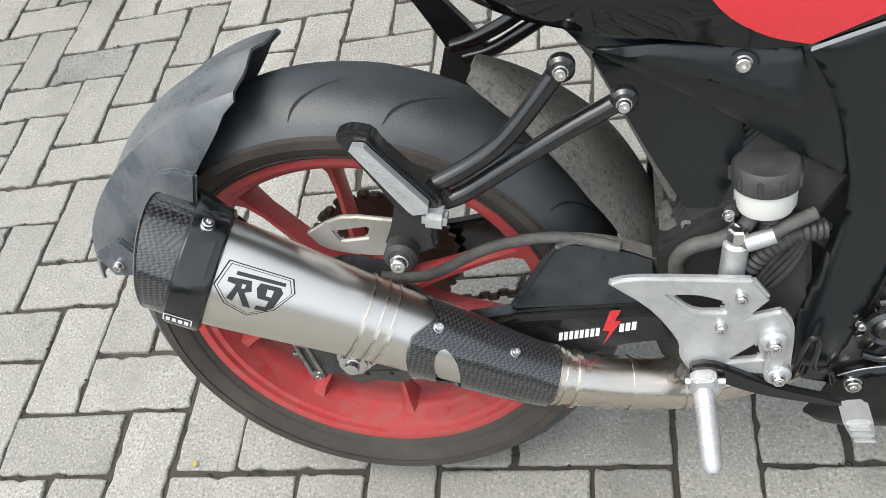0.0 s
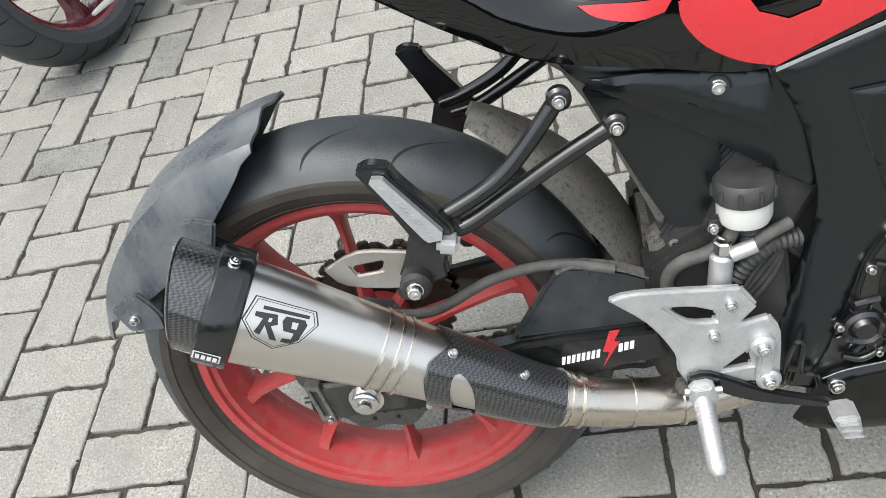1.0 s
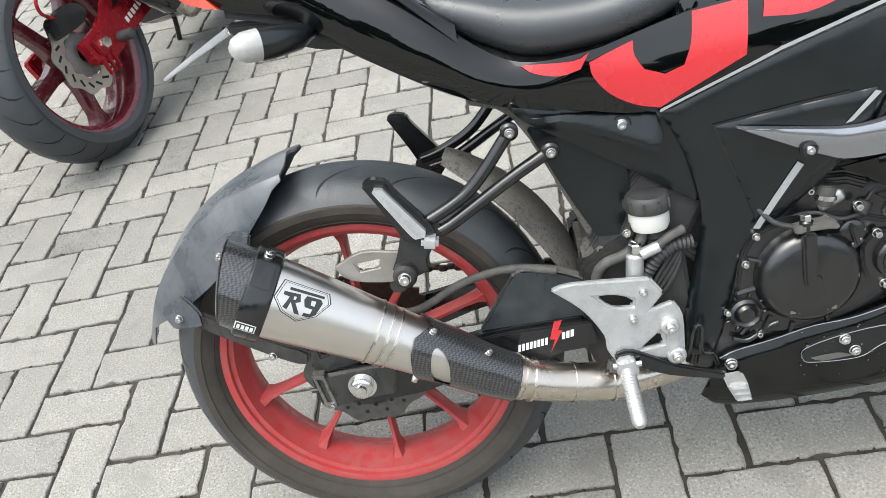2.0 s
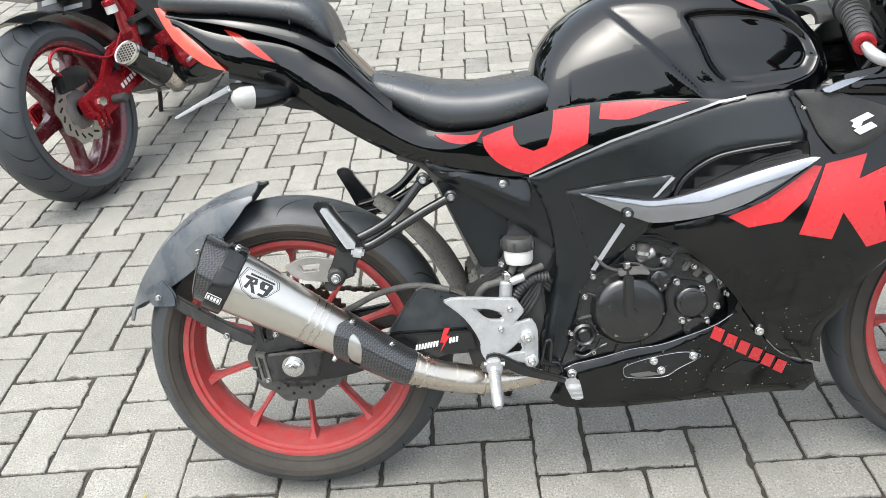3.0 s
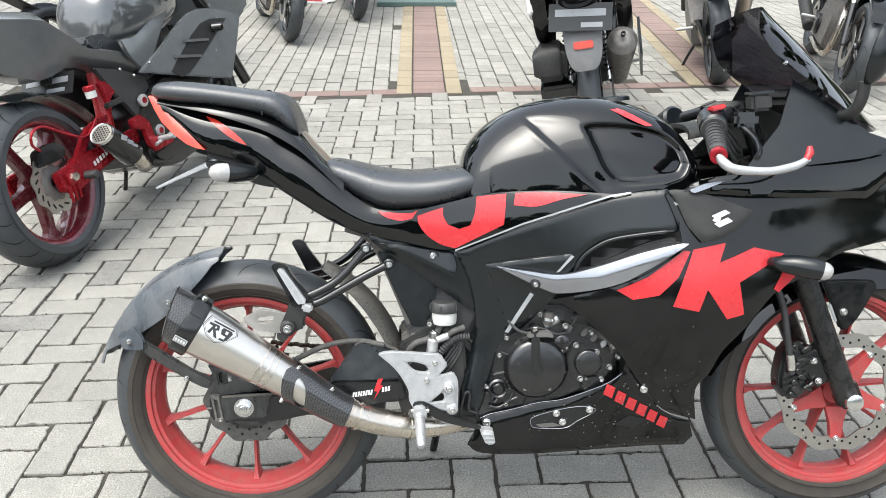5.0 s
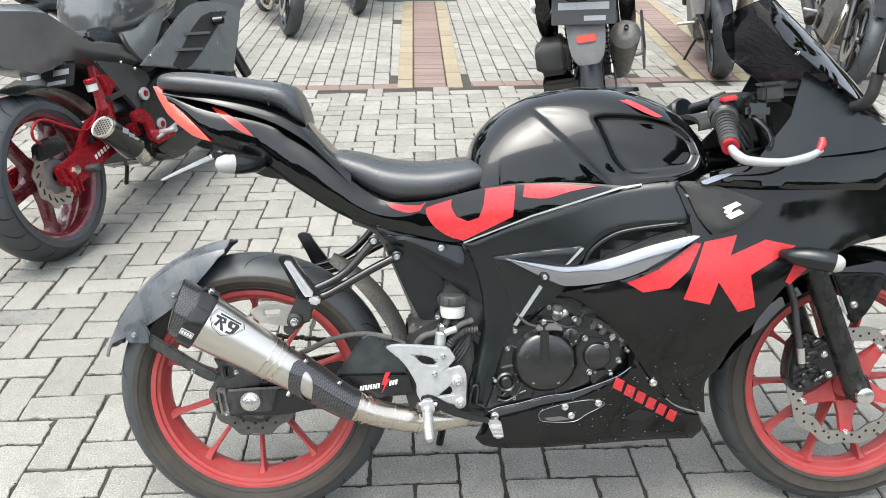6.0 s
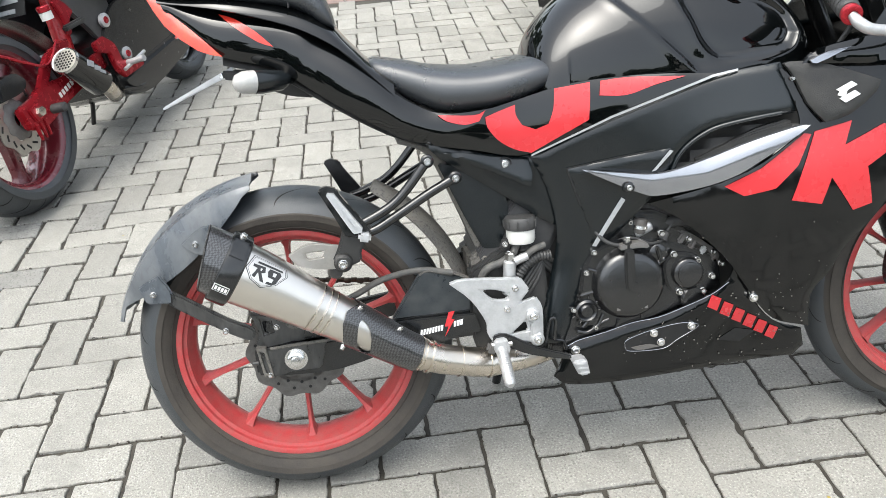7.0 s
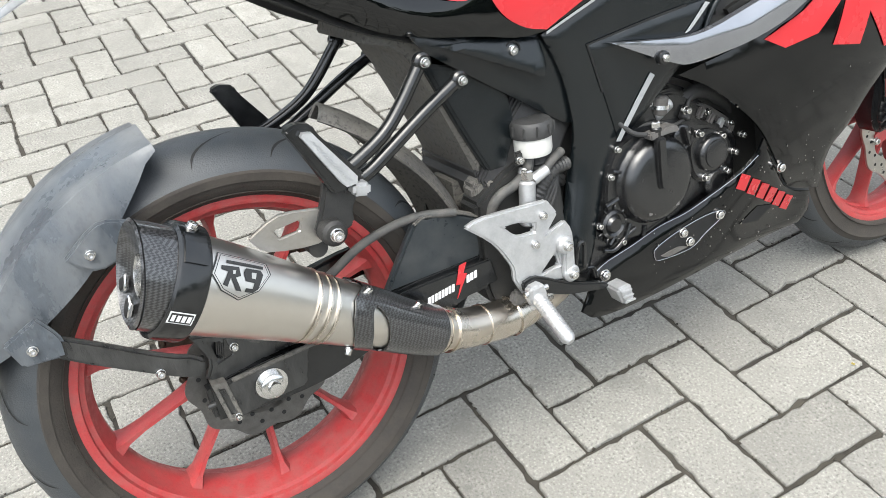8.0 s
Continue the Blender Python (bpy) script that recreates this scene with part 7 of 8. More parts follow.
    plate_with_bars(r, (-.36, 0, .42), (.26, .12), (0, 25, 0), "dark number plate with pale bars")
    r.add("plate_arm", block((-.28, 0, .49), (.18, .05, .02), .006, (0, -30, 0)), TRIM, None)
    r.add("engine", soften(slab([(.40, -.12), (.40, .06), (.55, .18), (.62, .34), (.80, .36), (.92, .12), (.86, -.12)], -.13, .13, .02), .005), ENGINE_GREY, None, "grey engine block")
    for k in range(7):
        r.add("cooling_fin", block((.71, 0, .20 + .022 * k), (.16, .25, .006), .002, (0, -12, 0)), ENGINE_GREY, None)
    r.add("exhaust_header", tube([(.86, -.05, .22), (.98, -.08, .10), (.93, -.09, -.12), (.70, -.10, -.16), (.45, -.12, -.12)], .02), PIPE, None, "header pipe")
    r.add("engine_cover", lathe([(0, .075), (-.02, .075), (-.03, .06), (-.03, 0)], (.55, -.13, .0), seg=32, closed=False), ENGINE, None)
    r.add("shock_absorber", rod((.30, 0, .38), (.22, 0, .08), .035, seg=16), TRIM, None)
    if pipe:
        s_ = r.add("silencer", rod((.22, -.19, .10), (-.18, -.21, .52), .052, .050, 32, bevel=.006), STEEL, None, "upswept brushed steel silencer")
        r.add("clamp", rod((.02, -.2, .31), (.0, -.2, .332), .055, seg=32), TUBE, s_)
        r.add("mid_pipe", tube([(.45, -.12, -.12), (.33, -.16, -.04), (.26, -.185, .06), (.21, -.19, .11)], .024), PIPE, s_)
    else:
        s_ = r.add("silencer", rod((.35, -.15, -.06), (-.10, -.18, .10), .045, .048, 28, bevel=.01), TRIM, None, "black silencer")
    r.add("side_stand", tube([(.50, .10, -.12), (.50, .16, -.21), (.50, .235, -.345 + .0)], .010), TUBE, None)
    r.add("swing_bridge", block((.40, 0, .03), (.06, .2, .08), .02), ENGINE, None)
    r.add("rear_mudguard", block((-.16, 0, .33), (.26, .12, .012), .005, (0, 30, 0)), TRIM, None)
    return r
roadster(2.50, 4.06, 12, 9, "black naked motorcycle with an upswept steel silencer", GLOSS, TUBE, True)
roadster(3.60, 5.06, 196, 9, "black naked motorcycle with bright fork tubes, facing the others", GLOSS, TUBE)
roadster(-1.02, 6.80, 163, 9, "dark motorcycle parked at the back row", MATTE_GREY, TUBE)
roadster(-.35, 7.9, 170, 9, "dark motorcycle parked in the back row", GLOSS, TUBE)
roadster(4.5, 6.0, 190, 9, "red and black motorcycle behind the others", ORANGE_RED, TUBE)
roadster(-1.75, 3.6, 24, 9, "black motorcycle with silver side covers", SILVER, TUBE)

# -- scooter seen from behind --
s_ = Rig("scooter", 1.38, 2.72, 12, 11, .27, "dark scooter seen from behind with a grey rear mudguard", "scooter", "parked motorcycles")
sw = s_.add("rear_wheel", lathe([(-.03, .165), (-.035, .178), (0, .172), (.035, .178), (.03, .165), (0, .158)], (0, 0, 0), seg=48), TUBE, None, "black scooter wheel")
s_.add("tyre", lathe([(.055 * math.sin(a), .225 + .05 * math.cos(a)) for a in np.linspace(-1.9, 1.9, 19)], (0, 0, 0), seg=72), TREAD, sw, "black scooter tyre")
for k in range(6):
    a = radians(60 * k)
    s_.add("spoke", block((.09 * math.cos(a), 0, .09 * math.sin(a)), (.15, .03, .022), .006, (0, -60 * k, 0)), TUBE, sw)
s_.add("hub", rod((0, -.06, 0), (0, .06, 0), .035), TUBE, sw)
gr_ = material("grey_mudguard_plastic", (0.12, 0.122, 0.125), 0.5, 0, (0.16, 0.16, 0.16), 0.4, 20, 0.2, 700, dust=0.2)
# tapering rear mudguard with the plate holder
bm = bmesh.new()
rows = []
for x, z, w_ in smooth_path([(-.20, .50, .10), (-.26, .41, .095), (-.305, .30, .088), (-.325, .235, .072), (-.332, .205, .050)], 3):
    rows.append(ring(bm, [(x, -w_, z), (x - .012, -w_ * .6, z), (x - .014, w_ * .6, z), (x, w_, z), (x + .02, w_, z + .004), (x + .02, -w_, z + .004)]))
for p, q in zip(rows, rows[1:]):
    bridge(bm, p, q)
cap(bm, rows[0][::-1]), cap(bm, rows[-1])
mg = s_.add("rear_mudguard", bm, gr_, None, "grey plastic mudguard and plate holder")
s_.add("reflector", block((-.318, 0, .325), (.014, .095, .038), .005, (0, 12, 0)), TAIL_RED, mg, "red oblong reflector")
plate_with_bars(s_, (-.305, 0, .455), (.30, .13), (7, 18, 0), "dark number plate with pale bars")
for k in range(5):
    s_.add("plate_bolt", rod((-.29, -.13 + .065 * k, .47), (-.30, -.13 + .065 * k, .468), .005), CHROME, mg) if k in (0, 4) else None
s_.add("inner_fender", soften(slab([(-.30, .20), (-.27, .30), (-.12, .335), (.10, .33), (.10, .31), (-.10, .31), (-.25, .27)], -.06, .06, .008), .003), TRIM, None)
for k in range(3):
    s_.add("case_bolt", rod((.02 + .1 * k, .214, .05), (.02 + .1 * k, .222, .05), .008, seg=10), CHROME, None)
cv = s_.add("transmission_case", soften(slab([(-.10, .06), (-.06, .10), (.30, .12), (.42, .06), (.40, -.06), (.10, -.08), (-.06, -.07)], .075, .255, .03), .008), ENGINE, None, "dusty black transmission case")
s_.add("air_filter_box", soften(slab([(-.14, .12), (-.13, .25), (-.08, .30), (.10, .30), (.14, .12)], .10, .275, .03), .008), TRIM, cv, "black air filter box")
s_.add("gear_case", lathe([(0, .075), (.05, .07), (.06, .05), (.06, 0)], (0, .05, 0), (0, 1, 0), 28, closed=False), ENGINE_GREY, cv)
for yy in (.095, -.10):
    sh = s_.add("shock_absorber", rod((-.04, yy, .08), (.04, yy, .42), .012), CHROME, None, "rear shock with coil spring")
    pts = []
    for k in range(97):
        f = k / 96
        a = 2 * math.pi * 11 * f
        pts.append((-.03 + .065 * f + .021 * math.cos(a), yy + .021 * math.sin(a), .12 + .27 * f))
    s_.add("coil_spring", tube(pts, .0042, 6, 1), TUBE, sh)
mf = s_.add("silencer", rod((.20, -.14, .04), (-.20, -.185, .30), .058, .074, 32, bevel=.014), ENGINE_GREY, None, "dark oval scooter silencer with heat shield")
s_.add("silencer_end", lathe([(0, .060), (-.014, .046), (-.02, .030), (-.018, 0)], (-.200, -.185, .3005), (.40, .045, -.25), 28, closed=False), ENGINE_GREY, mf)
s_.add("tail_pipe", lathe([(-.012, .012), (-.03, .012), (-.03, .009), (-.012, .009)], (-.207, -.188, .32), (.40, .045, -.26), 16), GAP_SHADE, mf)
s_.add("heat_shield", soften(slab([(-.22, .22), (-.18, .40), (.0, .28), (.22, .12), (.18, .02), (.0, .12)], -.275, -.262, .004), .002), MATTE, mf, "black plastic silencer shield")
s_.add("silencer_bracket", slab([(-.03, -.02), (.05, .10), (.10, .08), (.05, -.03)], -.12, -.108, .003), ENGINE_GREY, mf)
body_w = [(-.42, .62, .70, .06), (-.30, .50, .72, .11), (-.10, .38, .73, .15), (.20, .32, .70, .17), (.45, .28, .64, .16), (.55, .20, .58, .12)]
bm = bmesh.new()
rows = []
for x, zb, zt, w_ in smooth_path(body_w, 3):
    rows.append(ring(bm, [(x, w_ * math.copysign(abs(math.cos(a)) ** .75, math.cos(a)), (zt + zb) / 2 + (zt - zb) / 2 * math.copysign(abs(math.sin(a)) ** .8, math.sin(a))) for a in np.linspace(0, 2 * math.pi, 25)[:-1]]))
for p, q in zip(rows, rows[1:]):
    bridge(bm, p, q)
cap(bm, rows[0][::-1]), cap(bm, rows[-1])
sb = s_.add("rear_body", bm, GLOSS, None, "glossy black rear bodywork")
for y_ in (1, -1):
    s_.add("side_cover", soften(slab([(-.12, .42), (.0, .30), (.25, .22), (.5, .28), (.52, .60), (.1, .68), (-.16, .62)], y_ * .17, y_ * .245, .025), .008), GLOSS, sb, "glossy black side cover")
s_.add("white_panel", soften(slab([(-.13, .48), (-.10, .60), (.10, .56), (.12, .46), (.0, .42)], .235, .262, .008), .002), WHITE_PRINT, sb, "white lower side trim")
s_.add("seat", soften(slab([(-.40, .72), (-.20, .76), (.10, .74), (.40, .69), (.50, .66), (.45, .60), (.0, .64), (-.38, .69)], -.14, .14, .03), .006), LEATHER, None, "black scooter seat")
s_.add("tail_light", block((-.41, 0, .66), (.04, .20, .05), .015, (0, 20, 0)), TAIL_RED, None)
for s in (-1, 1):
    s_.add("turn_signal", block((-.36, s * .14, .60), (.08, .06, .04), .015), LENS, None)
    s_.add("rear_peg", rod((.10, s * .16, .12), (.10, s * .26, .13), .012), ALLOY, None)
    s_.add("handlebar", tube([(1.02, 0, .80), (1.0, s * .15, .83), (.93, s * .36, .83)], .016), RUBBER, None)
    s_.add("mirror_stalk", rod((1.0, s * .20, .83), (1.03, s * .30, 1.02), .006), TUBE, None)
    s_.add("mirror", block((1.03, s * .33, 1.04), (.02, .14, .09), .012), TRIM, None)
    s_.add("fork_leg", rod((1.28, s * .07, 0), (1.18, s * .07, .30), .022), ENGINE, None)
s_.add("floorboard", soften(slab([(.45, .02), (.50, .08), (.90, .06), (.95, .02), (.88, -.06), (.50, -.06)], -.17, .17, .02), .005), TRIM, None, "black scooter floorboard")
s_.add("leg_shield", soften(slab([(.90, .02), (1.0, .50), (1.02, .78), (1.14, .80), (1.12, .50), (1.04, .05)], -.17, .17, .03), .008), GLOSS, None, "glossy black front shield")
s_.add("front_fender", soften(slab([(1.08, .12), (1.18, .25), (1.32, .28), (1.46, .20), (1.32, .25), (1.20, .22)], -.06, .06, .01), .003), GLOSS, None)
fw2 = s_.add("front_wheel", lathe([(-.03, .165), (-.035, .178), (0, .172), (.035, .178), (.03, .165), (0, .158)], (1.28, 0, 0), seg=40), TUBE, None, "black front wheel")
s_.add("tyre", lathe([(.045 * math.sin(a), .225 + .042 * math.cos(a)) for a in np.linspace(-1.9, 1.9, 15)], (1.28, 0, 0), seg=56), TREAD, fw2)
s_.add("centre_stand", tube([(.10, -.14, -.10), (.14, -.15, -.16), (.05, -.16, -.19)], .011), TUBE, None)
s_.add("side_stand", tube([(.35, .12, -.08), (.33, .18, -.18), (.32, .225, -.30)], .010), TUBE, None, "scooter side stand")
s_.add("kick_lever", tube([(.12, .17, .02), (.05, .19, -.03), (-.02, .20, -.02)], .008), TUBE, None)

# -- green metal frame lying at the strip's far end --
FRAME_GREEN = material("green_grey_painted_metal", (0.10, 0.16, 0.15), 0.4, 0.3, (0.16, 0.2, 0.19), 0.5, 12, 0.1, 400)
gf = thing("drain_cover", pose(.46, 7.60, 0, 0, 0, 1), "green-grey metal framed drain cover at the end of the red strip", "drain cover")
for c, sz in (((0, -.24, .02), (.82, .03, .045)), ((0, .24, .02), (.82, .03, .045)), ((-.395, 0, .02), (.03, .45, .045)), ((.395, 0, .02), (.03, .45, .045)), ((.24, 0, .02), (.025, .45, .04))):
    part("frame_bar", block(c, sz, .006), FRAME_GREEN, gf)
part("cover_sheet", block((0, 0, .012), (.76, .45, .012), .003), FRAME_GREEN, gf, "scuffed green sheet")
# -- red canvas shoe with white toe --
CANVAS = material("red_canvas", (0.45, 0.05, 0.06), 0.8, 0, (0.3, 0.04, 0.05), 0.5, 60, 0.4, 600)
for k, (dx, dy) in enumerate(((0, 0), (.06, .10))):
    sh = thing("shoe", pose(-.60 + dx, 7.58 + dy, 0, 0, 0, -8), "red canvas shoe with a white rubber toe and sole", "shoe", "pair of shoes")
    part("sole", soften(slab([(-.13, 0), (.13, 0), (.14, .015), (.13, .025), (-.13, .025)], -.042, .042, .004), .002), WHITE_PRINT, sh)
    bm = bmesh.new()
    rows = []
    for x, h, w_ in smooth_path([(-.125, .07, .033), (-.06, .085, .036), (0, .075, .040), (.05, .055, .042), (.085, .045, .041)], 3):
        rows.append(ring(bm, [(x, w_ * math.cos(a), .02 + h * max(0, math.sin(a))) for a in np.linspace(0, 2 * math.pi, 17)[:-1]]))
    for p, q in zip(rows, rows[1:]):
        bridge(bm, p, q)
    cap(bm, rows[0][::-1]), cap(bm, rows[-1])
    part("upper", bm, CANVAS, sh)
    bm = bmesh.new()
    rows = []
    for x, h, w_ in smooth_path([(.08, .046, .0415), (.11, .036, .037), (.132, .02, .025), (.14, .005, .008)], 3):
        rows.append(ring(bm, [(x, w_ * math.cos(a), .02 + h * max(0, math.sin(a))) for a in np.linspace(0, 2 * math.pi, 17)[:-1]]))
    for p, q in zip(rows, rows[1:]):
        bridge(bm, p, q)
    cap(bm, rows[0][::-1]), cap(bm, rows[-1])
    part("toe_cap", bm, WHITE_PRINT, sh)
# ---- ground: herringbone pavers, a red band, ochre-edged red strips ----
MODULE, GAP = .1075, .0056
me = bpy.data.meshes.new("ground")
me.from_pydata([(-600, -600, -.007), (600, -600, -.007), (600, 600, -.007), (-600, 600, -.007), (-7, -6, -.007), (10, -6, -.007), (10, 13, -.007), (-7, 13, -.007)], [],
               [(4, 5, 6, 7), (0, 1, 5, 4), (1, 2, 6, 5), (2, 3, 7, 6), (3, 0, 4, 7)])
me.materials.append(SOIL)
me.materials.append(PAVER_FAR)
for k in range(1, 5):
    me.polygons[k].material_index = 1
ground = tagged(new("ground", me), "dark sandy bed under grey herringbone concrete pavers", "ground", "", "structure")
BAND_Y, BAND_SLOPE = 3.828, .09


def laid(i, j):
    """Where a crossing of the hand-laid joints lies: the courses drift and bend a little, evenly beyond the middle of the yard."""
    a, b = min(max(i, -15), 10) / 10, min(max(j, -6), 20) / 10
    da, db = i / 10 - a, j / 10 - b
    x = .3477 + 1.08721 * a + .00049 * b + .02596 * a * a - .00755 * a * b + .00544 * b * b
    y = .00114 + .0281 * a + 1.08174 * b - .00722 * a * a + .01686 * a * b - .01791 * b * b
    x += da * (1.08721 + .05192 * a - .00755 * b) + db * (.00049 - .00755 * a + .01088 * b)
    y += da * (.0281 - .01444 * a + .01686 * b) + db * (1.08174 + .01686 * a - .03582 * b)
    return V(x, y, 0)


def paver_mesh(name, sx, sy, mat, seed, worn=True):
    """A block with worn, uneven, chamfered top edges and chipped corners."""
    rnd = random.Random(seed)
    a, b = sx / 2, sy / 2
    step = .016 if worn else .06
    loop = []
    for (x0, y0), (x1, y1) in (((-a, -b), (a, -b)), ((a, -b), (a, b)), ((a, b), (-a, b)), ((-a, b), (-a, -b))):
        n = max(2, round(math.hypot(x1 - x0, y1 - y0) / step))
        k0, k1 = rnd.choice((.002, .003, .005, .008)), rnd.choice((.002, .003, .004, .006))
        length = math.hypot(x1 - x0, y1 - y0)
        for i in range(n + 1):
            f = (k0 + (length - k0 - k1) * i / n) / length
            inward = abs(rnd.gauss(0, .0011)) + (rnd.uniform(.002, .0055) if worn and rnd.random() < .08 else 0)
            nx, ny = -(y1 - y0) / length, (x1 - x0) / length
            loop.append((x0 + (x1 - x0) * f + nx * inward, y0 + (y1 - y0) * f + ny * inward))
    n, v, f = len(loop), [], []
    for z, c in ((-.03, 0), (-.0026, .0), (-.0006, .0016), (0, .0042)):
        v += [(x * (1 - c / a), y * (1 - c / b), z + (rnd.uniform(-.0006, .0003) if -.01 < z < 0 else 0)) for x, y in loop]
    for r in (0, n, 2 * n):
        f += [(r + i, r + (i + 1) % n, r + n + (i + 1) % n, r + n + i) for i in range(n)]
    f.append(tuple(range(3 * n, 4 * n)))
    m = bpy.data.meshes.new(name)
    m.from_pydata(v, [], f)
    m.materials.append(mat)
    return m, v, f


LONG, SHORT = 2 * MODULE - GAP, MODULE - GAP
KINDS = [paver_mesh("paver", LONG, SHORT, PAVER, 7 + k) for k in range(14)]
PLAIN = [paver_mesh("paver", LONG, SHORT, PAVER, 57 + k, False) for k in range(8)]
OLD = [paver_mesh("paver", LONG, SHORT, PAVER_OLD, 97 + k) for k in range(2)]
OLD_SPOTS = ((-.86, .85), (.43, 2.42), (-.72, 1.24), (-.98, 1.16), (-.55, 1.9))


class Field:
    """Many blocks joined into one mesh."""
    def __init__(self):
        self.v, self.f = [], []

    def add(self, kind, m):
        base = len(self.v)
        self.v += [tuple(m @ Vector(p)) for p in kind[1]]
        self.f += [tuple(base + i for i in q) for q in kind[2]]

    def link(self, name, mat, label):
        m = bpy.data.meshes.new(name)
        m.from_pydata(self.v, [], self.f)
        m.materials.append(mat)
        ob = new(name, m)
        ob.parent = ground
        return tagged(ob, label, "", "", "stuff")


far, reds, ochres, old = Field(), Field(), Field(), Field()
rng = random.Random(11)
near_count = 0
edge_spots = []


def strip_side(x, y):
    """Distance from the strips' middles, as a fraction of their half width."""
    beyond = y > BAND_Y + BAND_SLOPE * x - .05
    d1 = abs(x - (.50 + .011 * (y - 3.9))) if beyond else 9
    mid2 = 2.55 + (y - 4.6) * .078
    d2 = abs(x - mid2) * .96 if beyond else 9
    return min(d1, d2)


for i in range(-80, 100):
    for j in range(-62, 62):
        phase = (j - i) % 4
        for turned in (False, True):
            if turned:
                if phase != 2:
                    continue
                c = (i + .5, j + 1)
            else:
                if phase != 1:
                    continue
                c = (i + 1, j + .5)
            p = laid(*c)
            if not (-7 < p.x < 10 and -6 < p.y < BAND_Y + BAND_SLOPE * p.x - .13):
                continue
            ex, ey = (laid(c[0] + .5, c[1]) - laid(c[0] - .5, c[1])), (laid(c[0], c[1] + .5) - laid(c[0], c[1] - .5))
            along_, across = (ey, ex) if turned else (ex, ey)
            m = Matrix.LocRotScale((p.x + rng.gauss(0, .0009), p.y + rng.gauss(0, .0009), rng.gauss(-.0008, .0011)),
                                   Euler((rng.gauss(0, .006), rng.gauss(0, .006), math.atan2(along_.y, along_.x) + rng.gauss(0, .007))),
                                   V(along_.length / MODULE, across.length / MODULE, 1))
            kind = KINDS[rng.randrange(14)]
            if any(abs(p.x - q[0]) < .06 and abs(p.y - q[1]) < .06 for q in OLD_SPOTS):
                kind = OLD[rng.randrange(2)]
            if -1.8 < p.x < 2.4 and -1.0 < p.y < 3.0:
                edge_spots.append(m)
            if -1.15 < p.x < 1.6 and -.8 < p.y < 1.62 and near_count < 300:
                ob = new("paver", kind[0])
                ob.parent = ground
                ob.matrix_world = m
                near_count += 1
            elif kind in OLD:
                old.add(kind, m)
            else:
                far.add(kind if -1.8 < p.x < 2.4 and -1.2 < p.y < 2.6 else PLAIN[rng.randrange(8)], m)
# the soldier course across
SMALL = [paver_mesh("paver", LONG, SHORT * 1.25, PAVER_RED, 30 + k, False) for k in range(3)]
for i in range(-30, 45):
    x = i * 2 * MODULE + .02
    y = BAND_Y + BAND_SLOPE * x
    if strip_side(x, y) > .24:
        reds.add(SMALL[rng.randrange(3)], Matrix.LocRotScale((x, y, rng.gauss(-.001, .001)), Euler((0, 0, math.atan(BAND_SLOPE) + rng.gauss(0, .006))), None))
# beyond it: stretcher rows running away from the band, with the strips let in
for i in range(-60, 90):
    x = i * MODULE + .50
    for j in range(-(i % 2), 46):
        y = BAND_Y + .19 + BAND_SLOPE * x + (j + .5 * (i % 2)) * 2 * MODULE
        if y > 13 or not -6 < x < 10:
            continue
        if strip_side(x, y) < .16:
            continue
        m = Matrix.LocRotScale((x + rng.gauss(0, .001), y, rng.gauss(-.001, .001) - (.003 if strip_side(x, y) < .26 else 0) - (.004 if j < 1 else 0)), Euler((0, 0, radians(91) + rng.gauss(0, .006))), None)
        far.add(PLAIN[rng.randrange(8)], m)
for slope, x0, y0 in ((.011, .50, 3.9), (.078, 2.55, 4.6)):
    yaw = math.atan(slope)
    for j in range(0, 90):
        y = BAND_Y - .02 + j * MODULE + BAND_SLOPE * x0
        x = x0 + slope * (y - y0)
        if y > 12:
            break
        m = Matrix.LocRotScale((x, y, rng.gauss(-.001, .001)), Euler((0, 0, -yaw)), None)
        reds.add(PLAIN[rng.randrange(8)], Matrix.Translation((0, 0, .003)) @ m)
        if j % 2 == 0:
            for s in (-1, 1):
                off = V(s * 1.53 * MODULE * math.cos(yaw), -s * 1.53 * MODULE * math.sin(yaw), 0)
                ochres.add(PLAIN[rng.randrange(8)], Matrix.LocRotScale((x + off.x, y + MODULE / 2 + off.y, rng.gauss(.002, .001)), Euler((0, 0, -yaw + radians(90))), None))
old.link("patched_pavers", PAVER_OLD, "darker weathered paving blocks with mortar patches")
far.link("paver_field", PAVER_FAR, "grey concrete paving blocks with dark sandy joints")
reds.link("red_paver_band", PAVER_RED, "faded brick-red paving blocks laid in bands")
ochres.link("ochre_paver_edge", PAVER_YELLOW, "ochre paving blocks edging the red strips")

# grit and crumbs of leaf caught in the joints
rnd = random.Random(23)
gv, gf = [], []
for k in range(5200):
    u = rnd.uniform(-1, 1)
    q = V(u * LONG / 2, rnd.choice((-1, 1)) * (SHORT / 2 + GAP * rnd.uniform(.0, .9)), 0) if rnd.random() < .66 else V(rnd.choice((-1, 1)) * (LONG / 2 + GAP * rnd.uniform(.0, .9)), u * SHORT / 2, 0)
    x, y = (rnd.choice(edge_spots) @ q)[:2]
    r = rnd.choice((.0014, .002, .0026, .0034))
    base = len(gv)
    for i in range(5):
        a = 2 * math.pi * i / 5 + rnd.uniform(-.4, .4)
        gv.append((x + r * math.cos(a) * rnd.uniform(.6, 1.6), y + r * math.sin(a) * rnd.uniform(.6, 1.4), -.0030 + rnd.uniform(0, .0026)))
    gv.append((x, y, -.0010 + r * .5))
    gf += [(base + i, base + (i + 1) % 5, base + 5) for i in range(5)]
me = bpy.data.meshes.new("grit")
me.from_pydata(gv, [], gf)
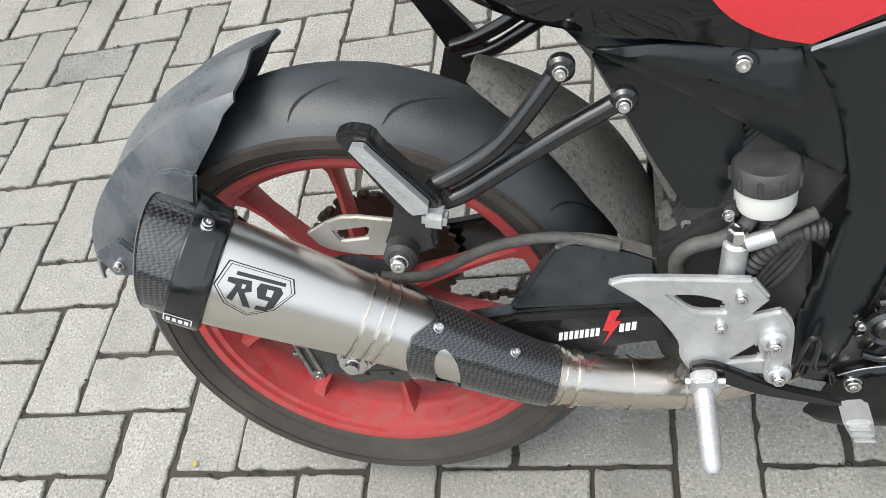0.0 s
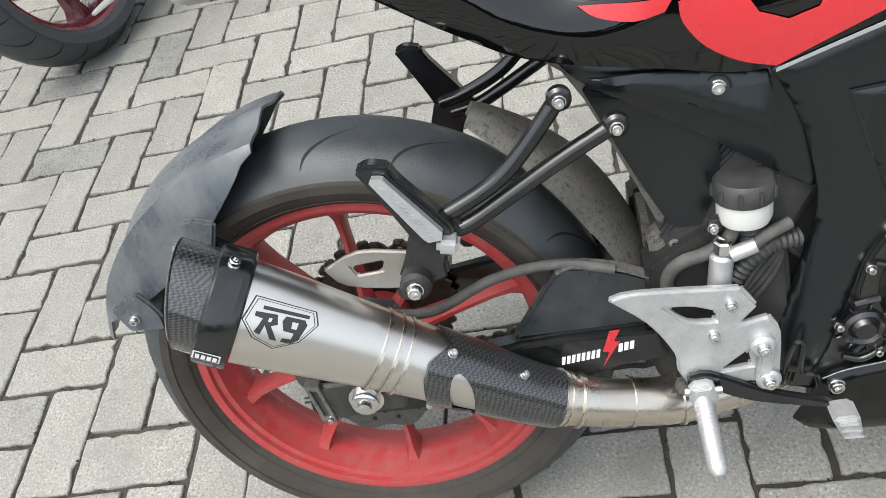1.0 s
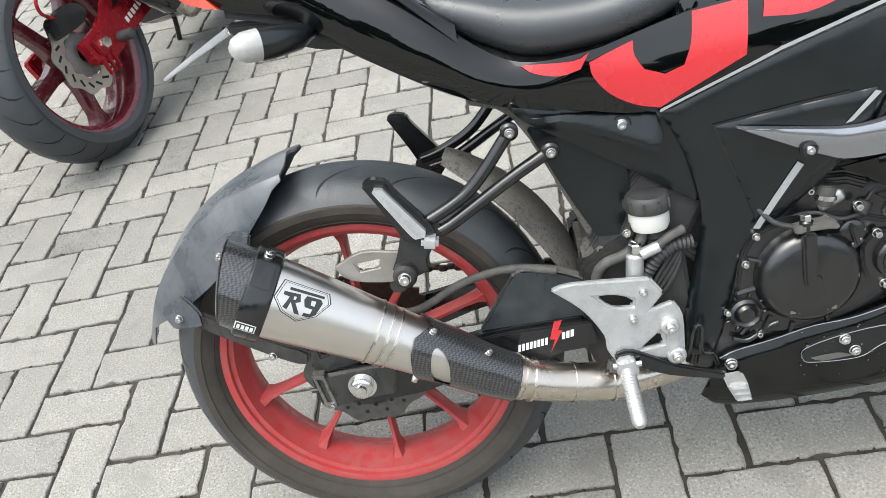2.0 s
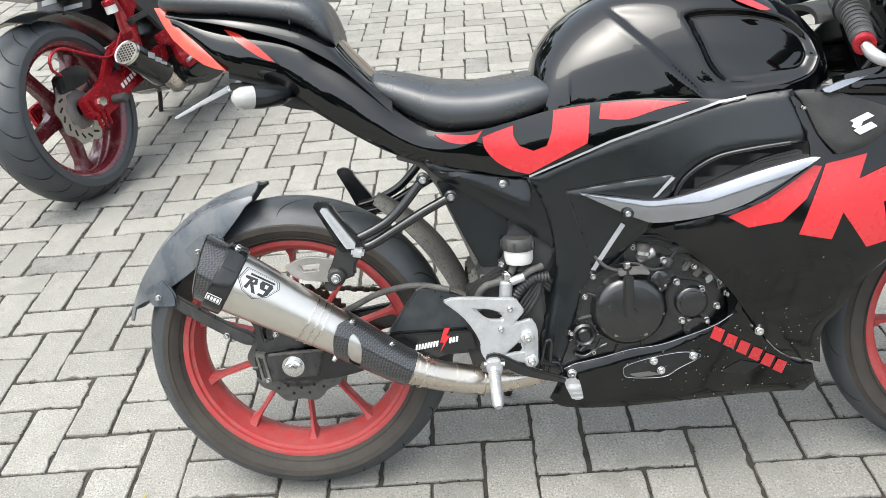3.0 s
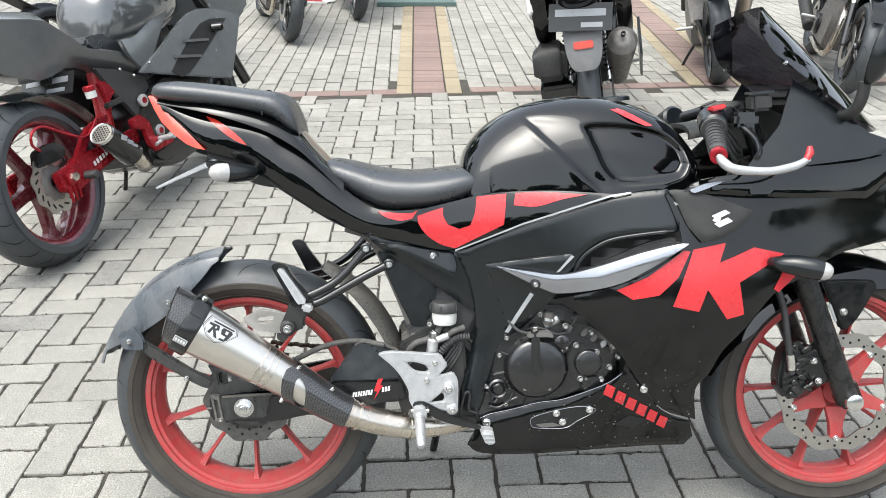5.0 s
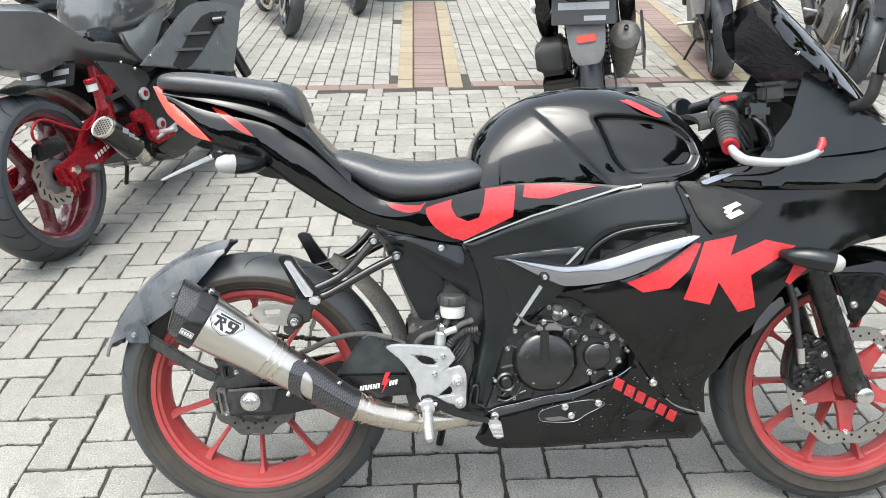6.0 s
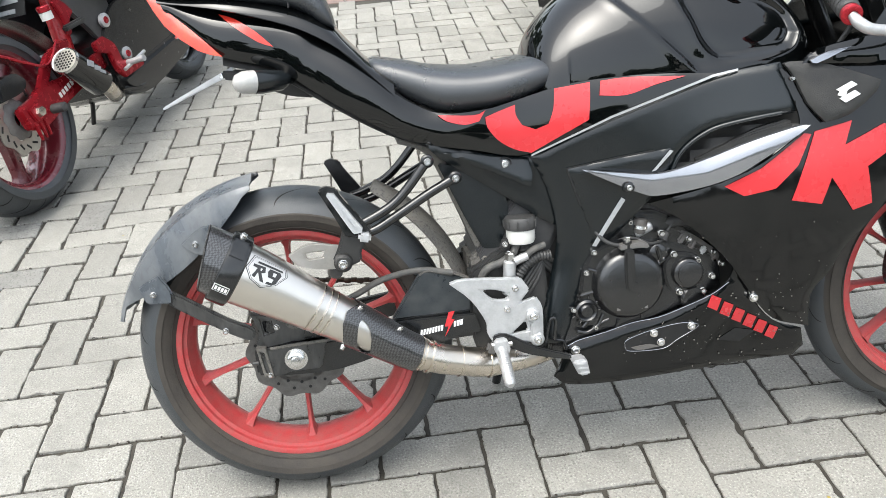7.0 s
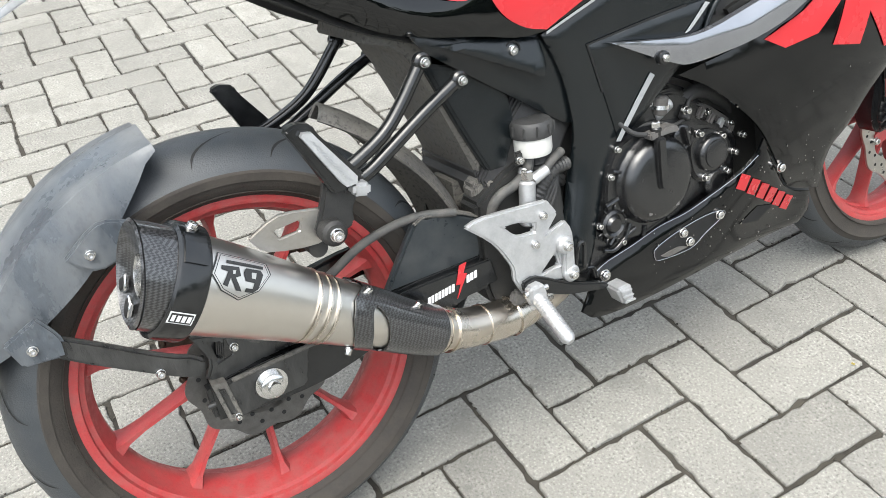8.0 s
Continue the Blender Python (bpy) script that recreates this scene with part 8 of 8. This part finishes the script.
me.materials.append(material("brown_grit", (0.035, 0.029, 0.020), 0.9, 0, (0.016, 0.014, 0.011), 0.7, 40, per_object=0.5, island=True))
grit = new("grit", me)
grit.parent = ground
tagged(grit, "grit and dry leaf crumbs scattered over the paving", "", "", "stuff")

# a few fallen leaf scraps
SCRAP = material("yellow_leaf", (0.28, 0.24, 0.04), 0.7, 0, (0.2, 0.12, 0.03), 0.6, 60)
for k, (x, y) in enumerate(((.985, -.30), (-.36, -.12), (-.62, 1.05), (.30, -.42), (1.32, -.22), (-.20, .72))):
    bm = bmesh.new()
    an_ = rnd.uniform(0, 6)
    tip = [bm.verts.new((x + .011 * f_ * math.cos(an_) - w_ * math.sin(an_), y + .011 * f_ * math.sin(an_) + w_ * math.cos(an_), .0022 + .003 * f_)) for f_, w_ in ((0, 0), (.4, .004), (1, 0), (.5, -.0045))]
    bm.faces.new(tip)
    ob = new("leaf_scrap", finish("leaf_scrap", bm, SCRAP))
    ob.parent = ground

# ---- the trees round the car park, outside the view ----
LEAF = material("distant_foliage", (0.035, 0.055, 0.025), 0.8, 0, (0.015, 0.025, 0.012), 0.8, 0.6, 0.6, 3)
rnd = random.Random(5)
ball = bmesh.new()
bmesh.ops.create_icosphere(ball, subdivisions=2, radius=1.0)
bv, bf = [v.co.copy() for v in ball.verts], [tuple(v.index for v in f.verts) for f in ball.faces]
ball.free()
tv, tf = [], []
for k in range(46):
    a = 2 * math.pi * k / 46 + rnd.uniform(-.06, .06)
    r, tall, wide = rnd.uniform(15, 22), rnd.uniform(4.0, 10.5) * (.42 if math.sin(a) < -.2 else 1.0), rnd.uniform(1.2, 2.6)
    if rnd.random() < .2:
        continue
    for j in range(34):
        up = rnd.random()
        sp = wide * (1.15 - abs(up - .55)) * (1 if up > .2 else .25)
        c = V(r * math.cos(a) + rnd.gauss(0, sp * .55), r * math.sin(a) + rnd.gauss(0, sp * .55), .4 + tall * up)
        sz = rnd.uniform(.25, .75)
        m = Matrix.LocRotScale(c, Euler((rnd.uniform(0, 3), rnd.uniform(0, 3), 0)), V(sz * rnd.uniform(.7, 1.4), sz * rnd.uniform(.7, 1.4), sz))
        base = len(tv)
        tv += [m @ (v + V(rnd.uniform(-.3, .3), rnd.uniform(-.3, .3), rnd.uniform(-.3, .3))) for v in bv]
        tf += [tuple(base + i for i in f) for f in bf]
me = bpy.data.meshes.new("backdrop")
me.from_pydata([tuple(v) for v in tv], [], tf)
me.materials.append(LEAF)
tagged(new("backdrop", me), "distant dark green line of trees round the car park", "backdrop", "", "structure")
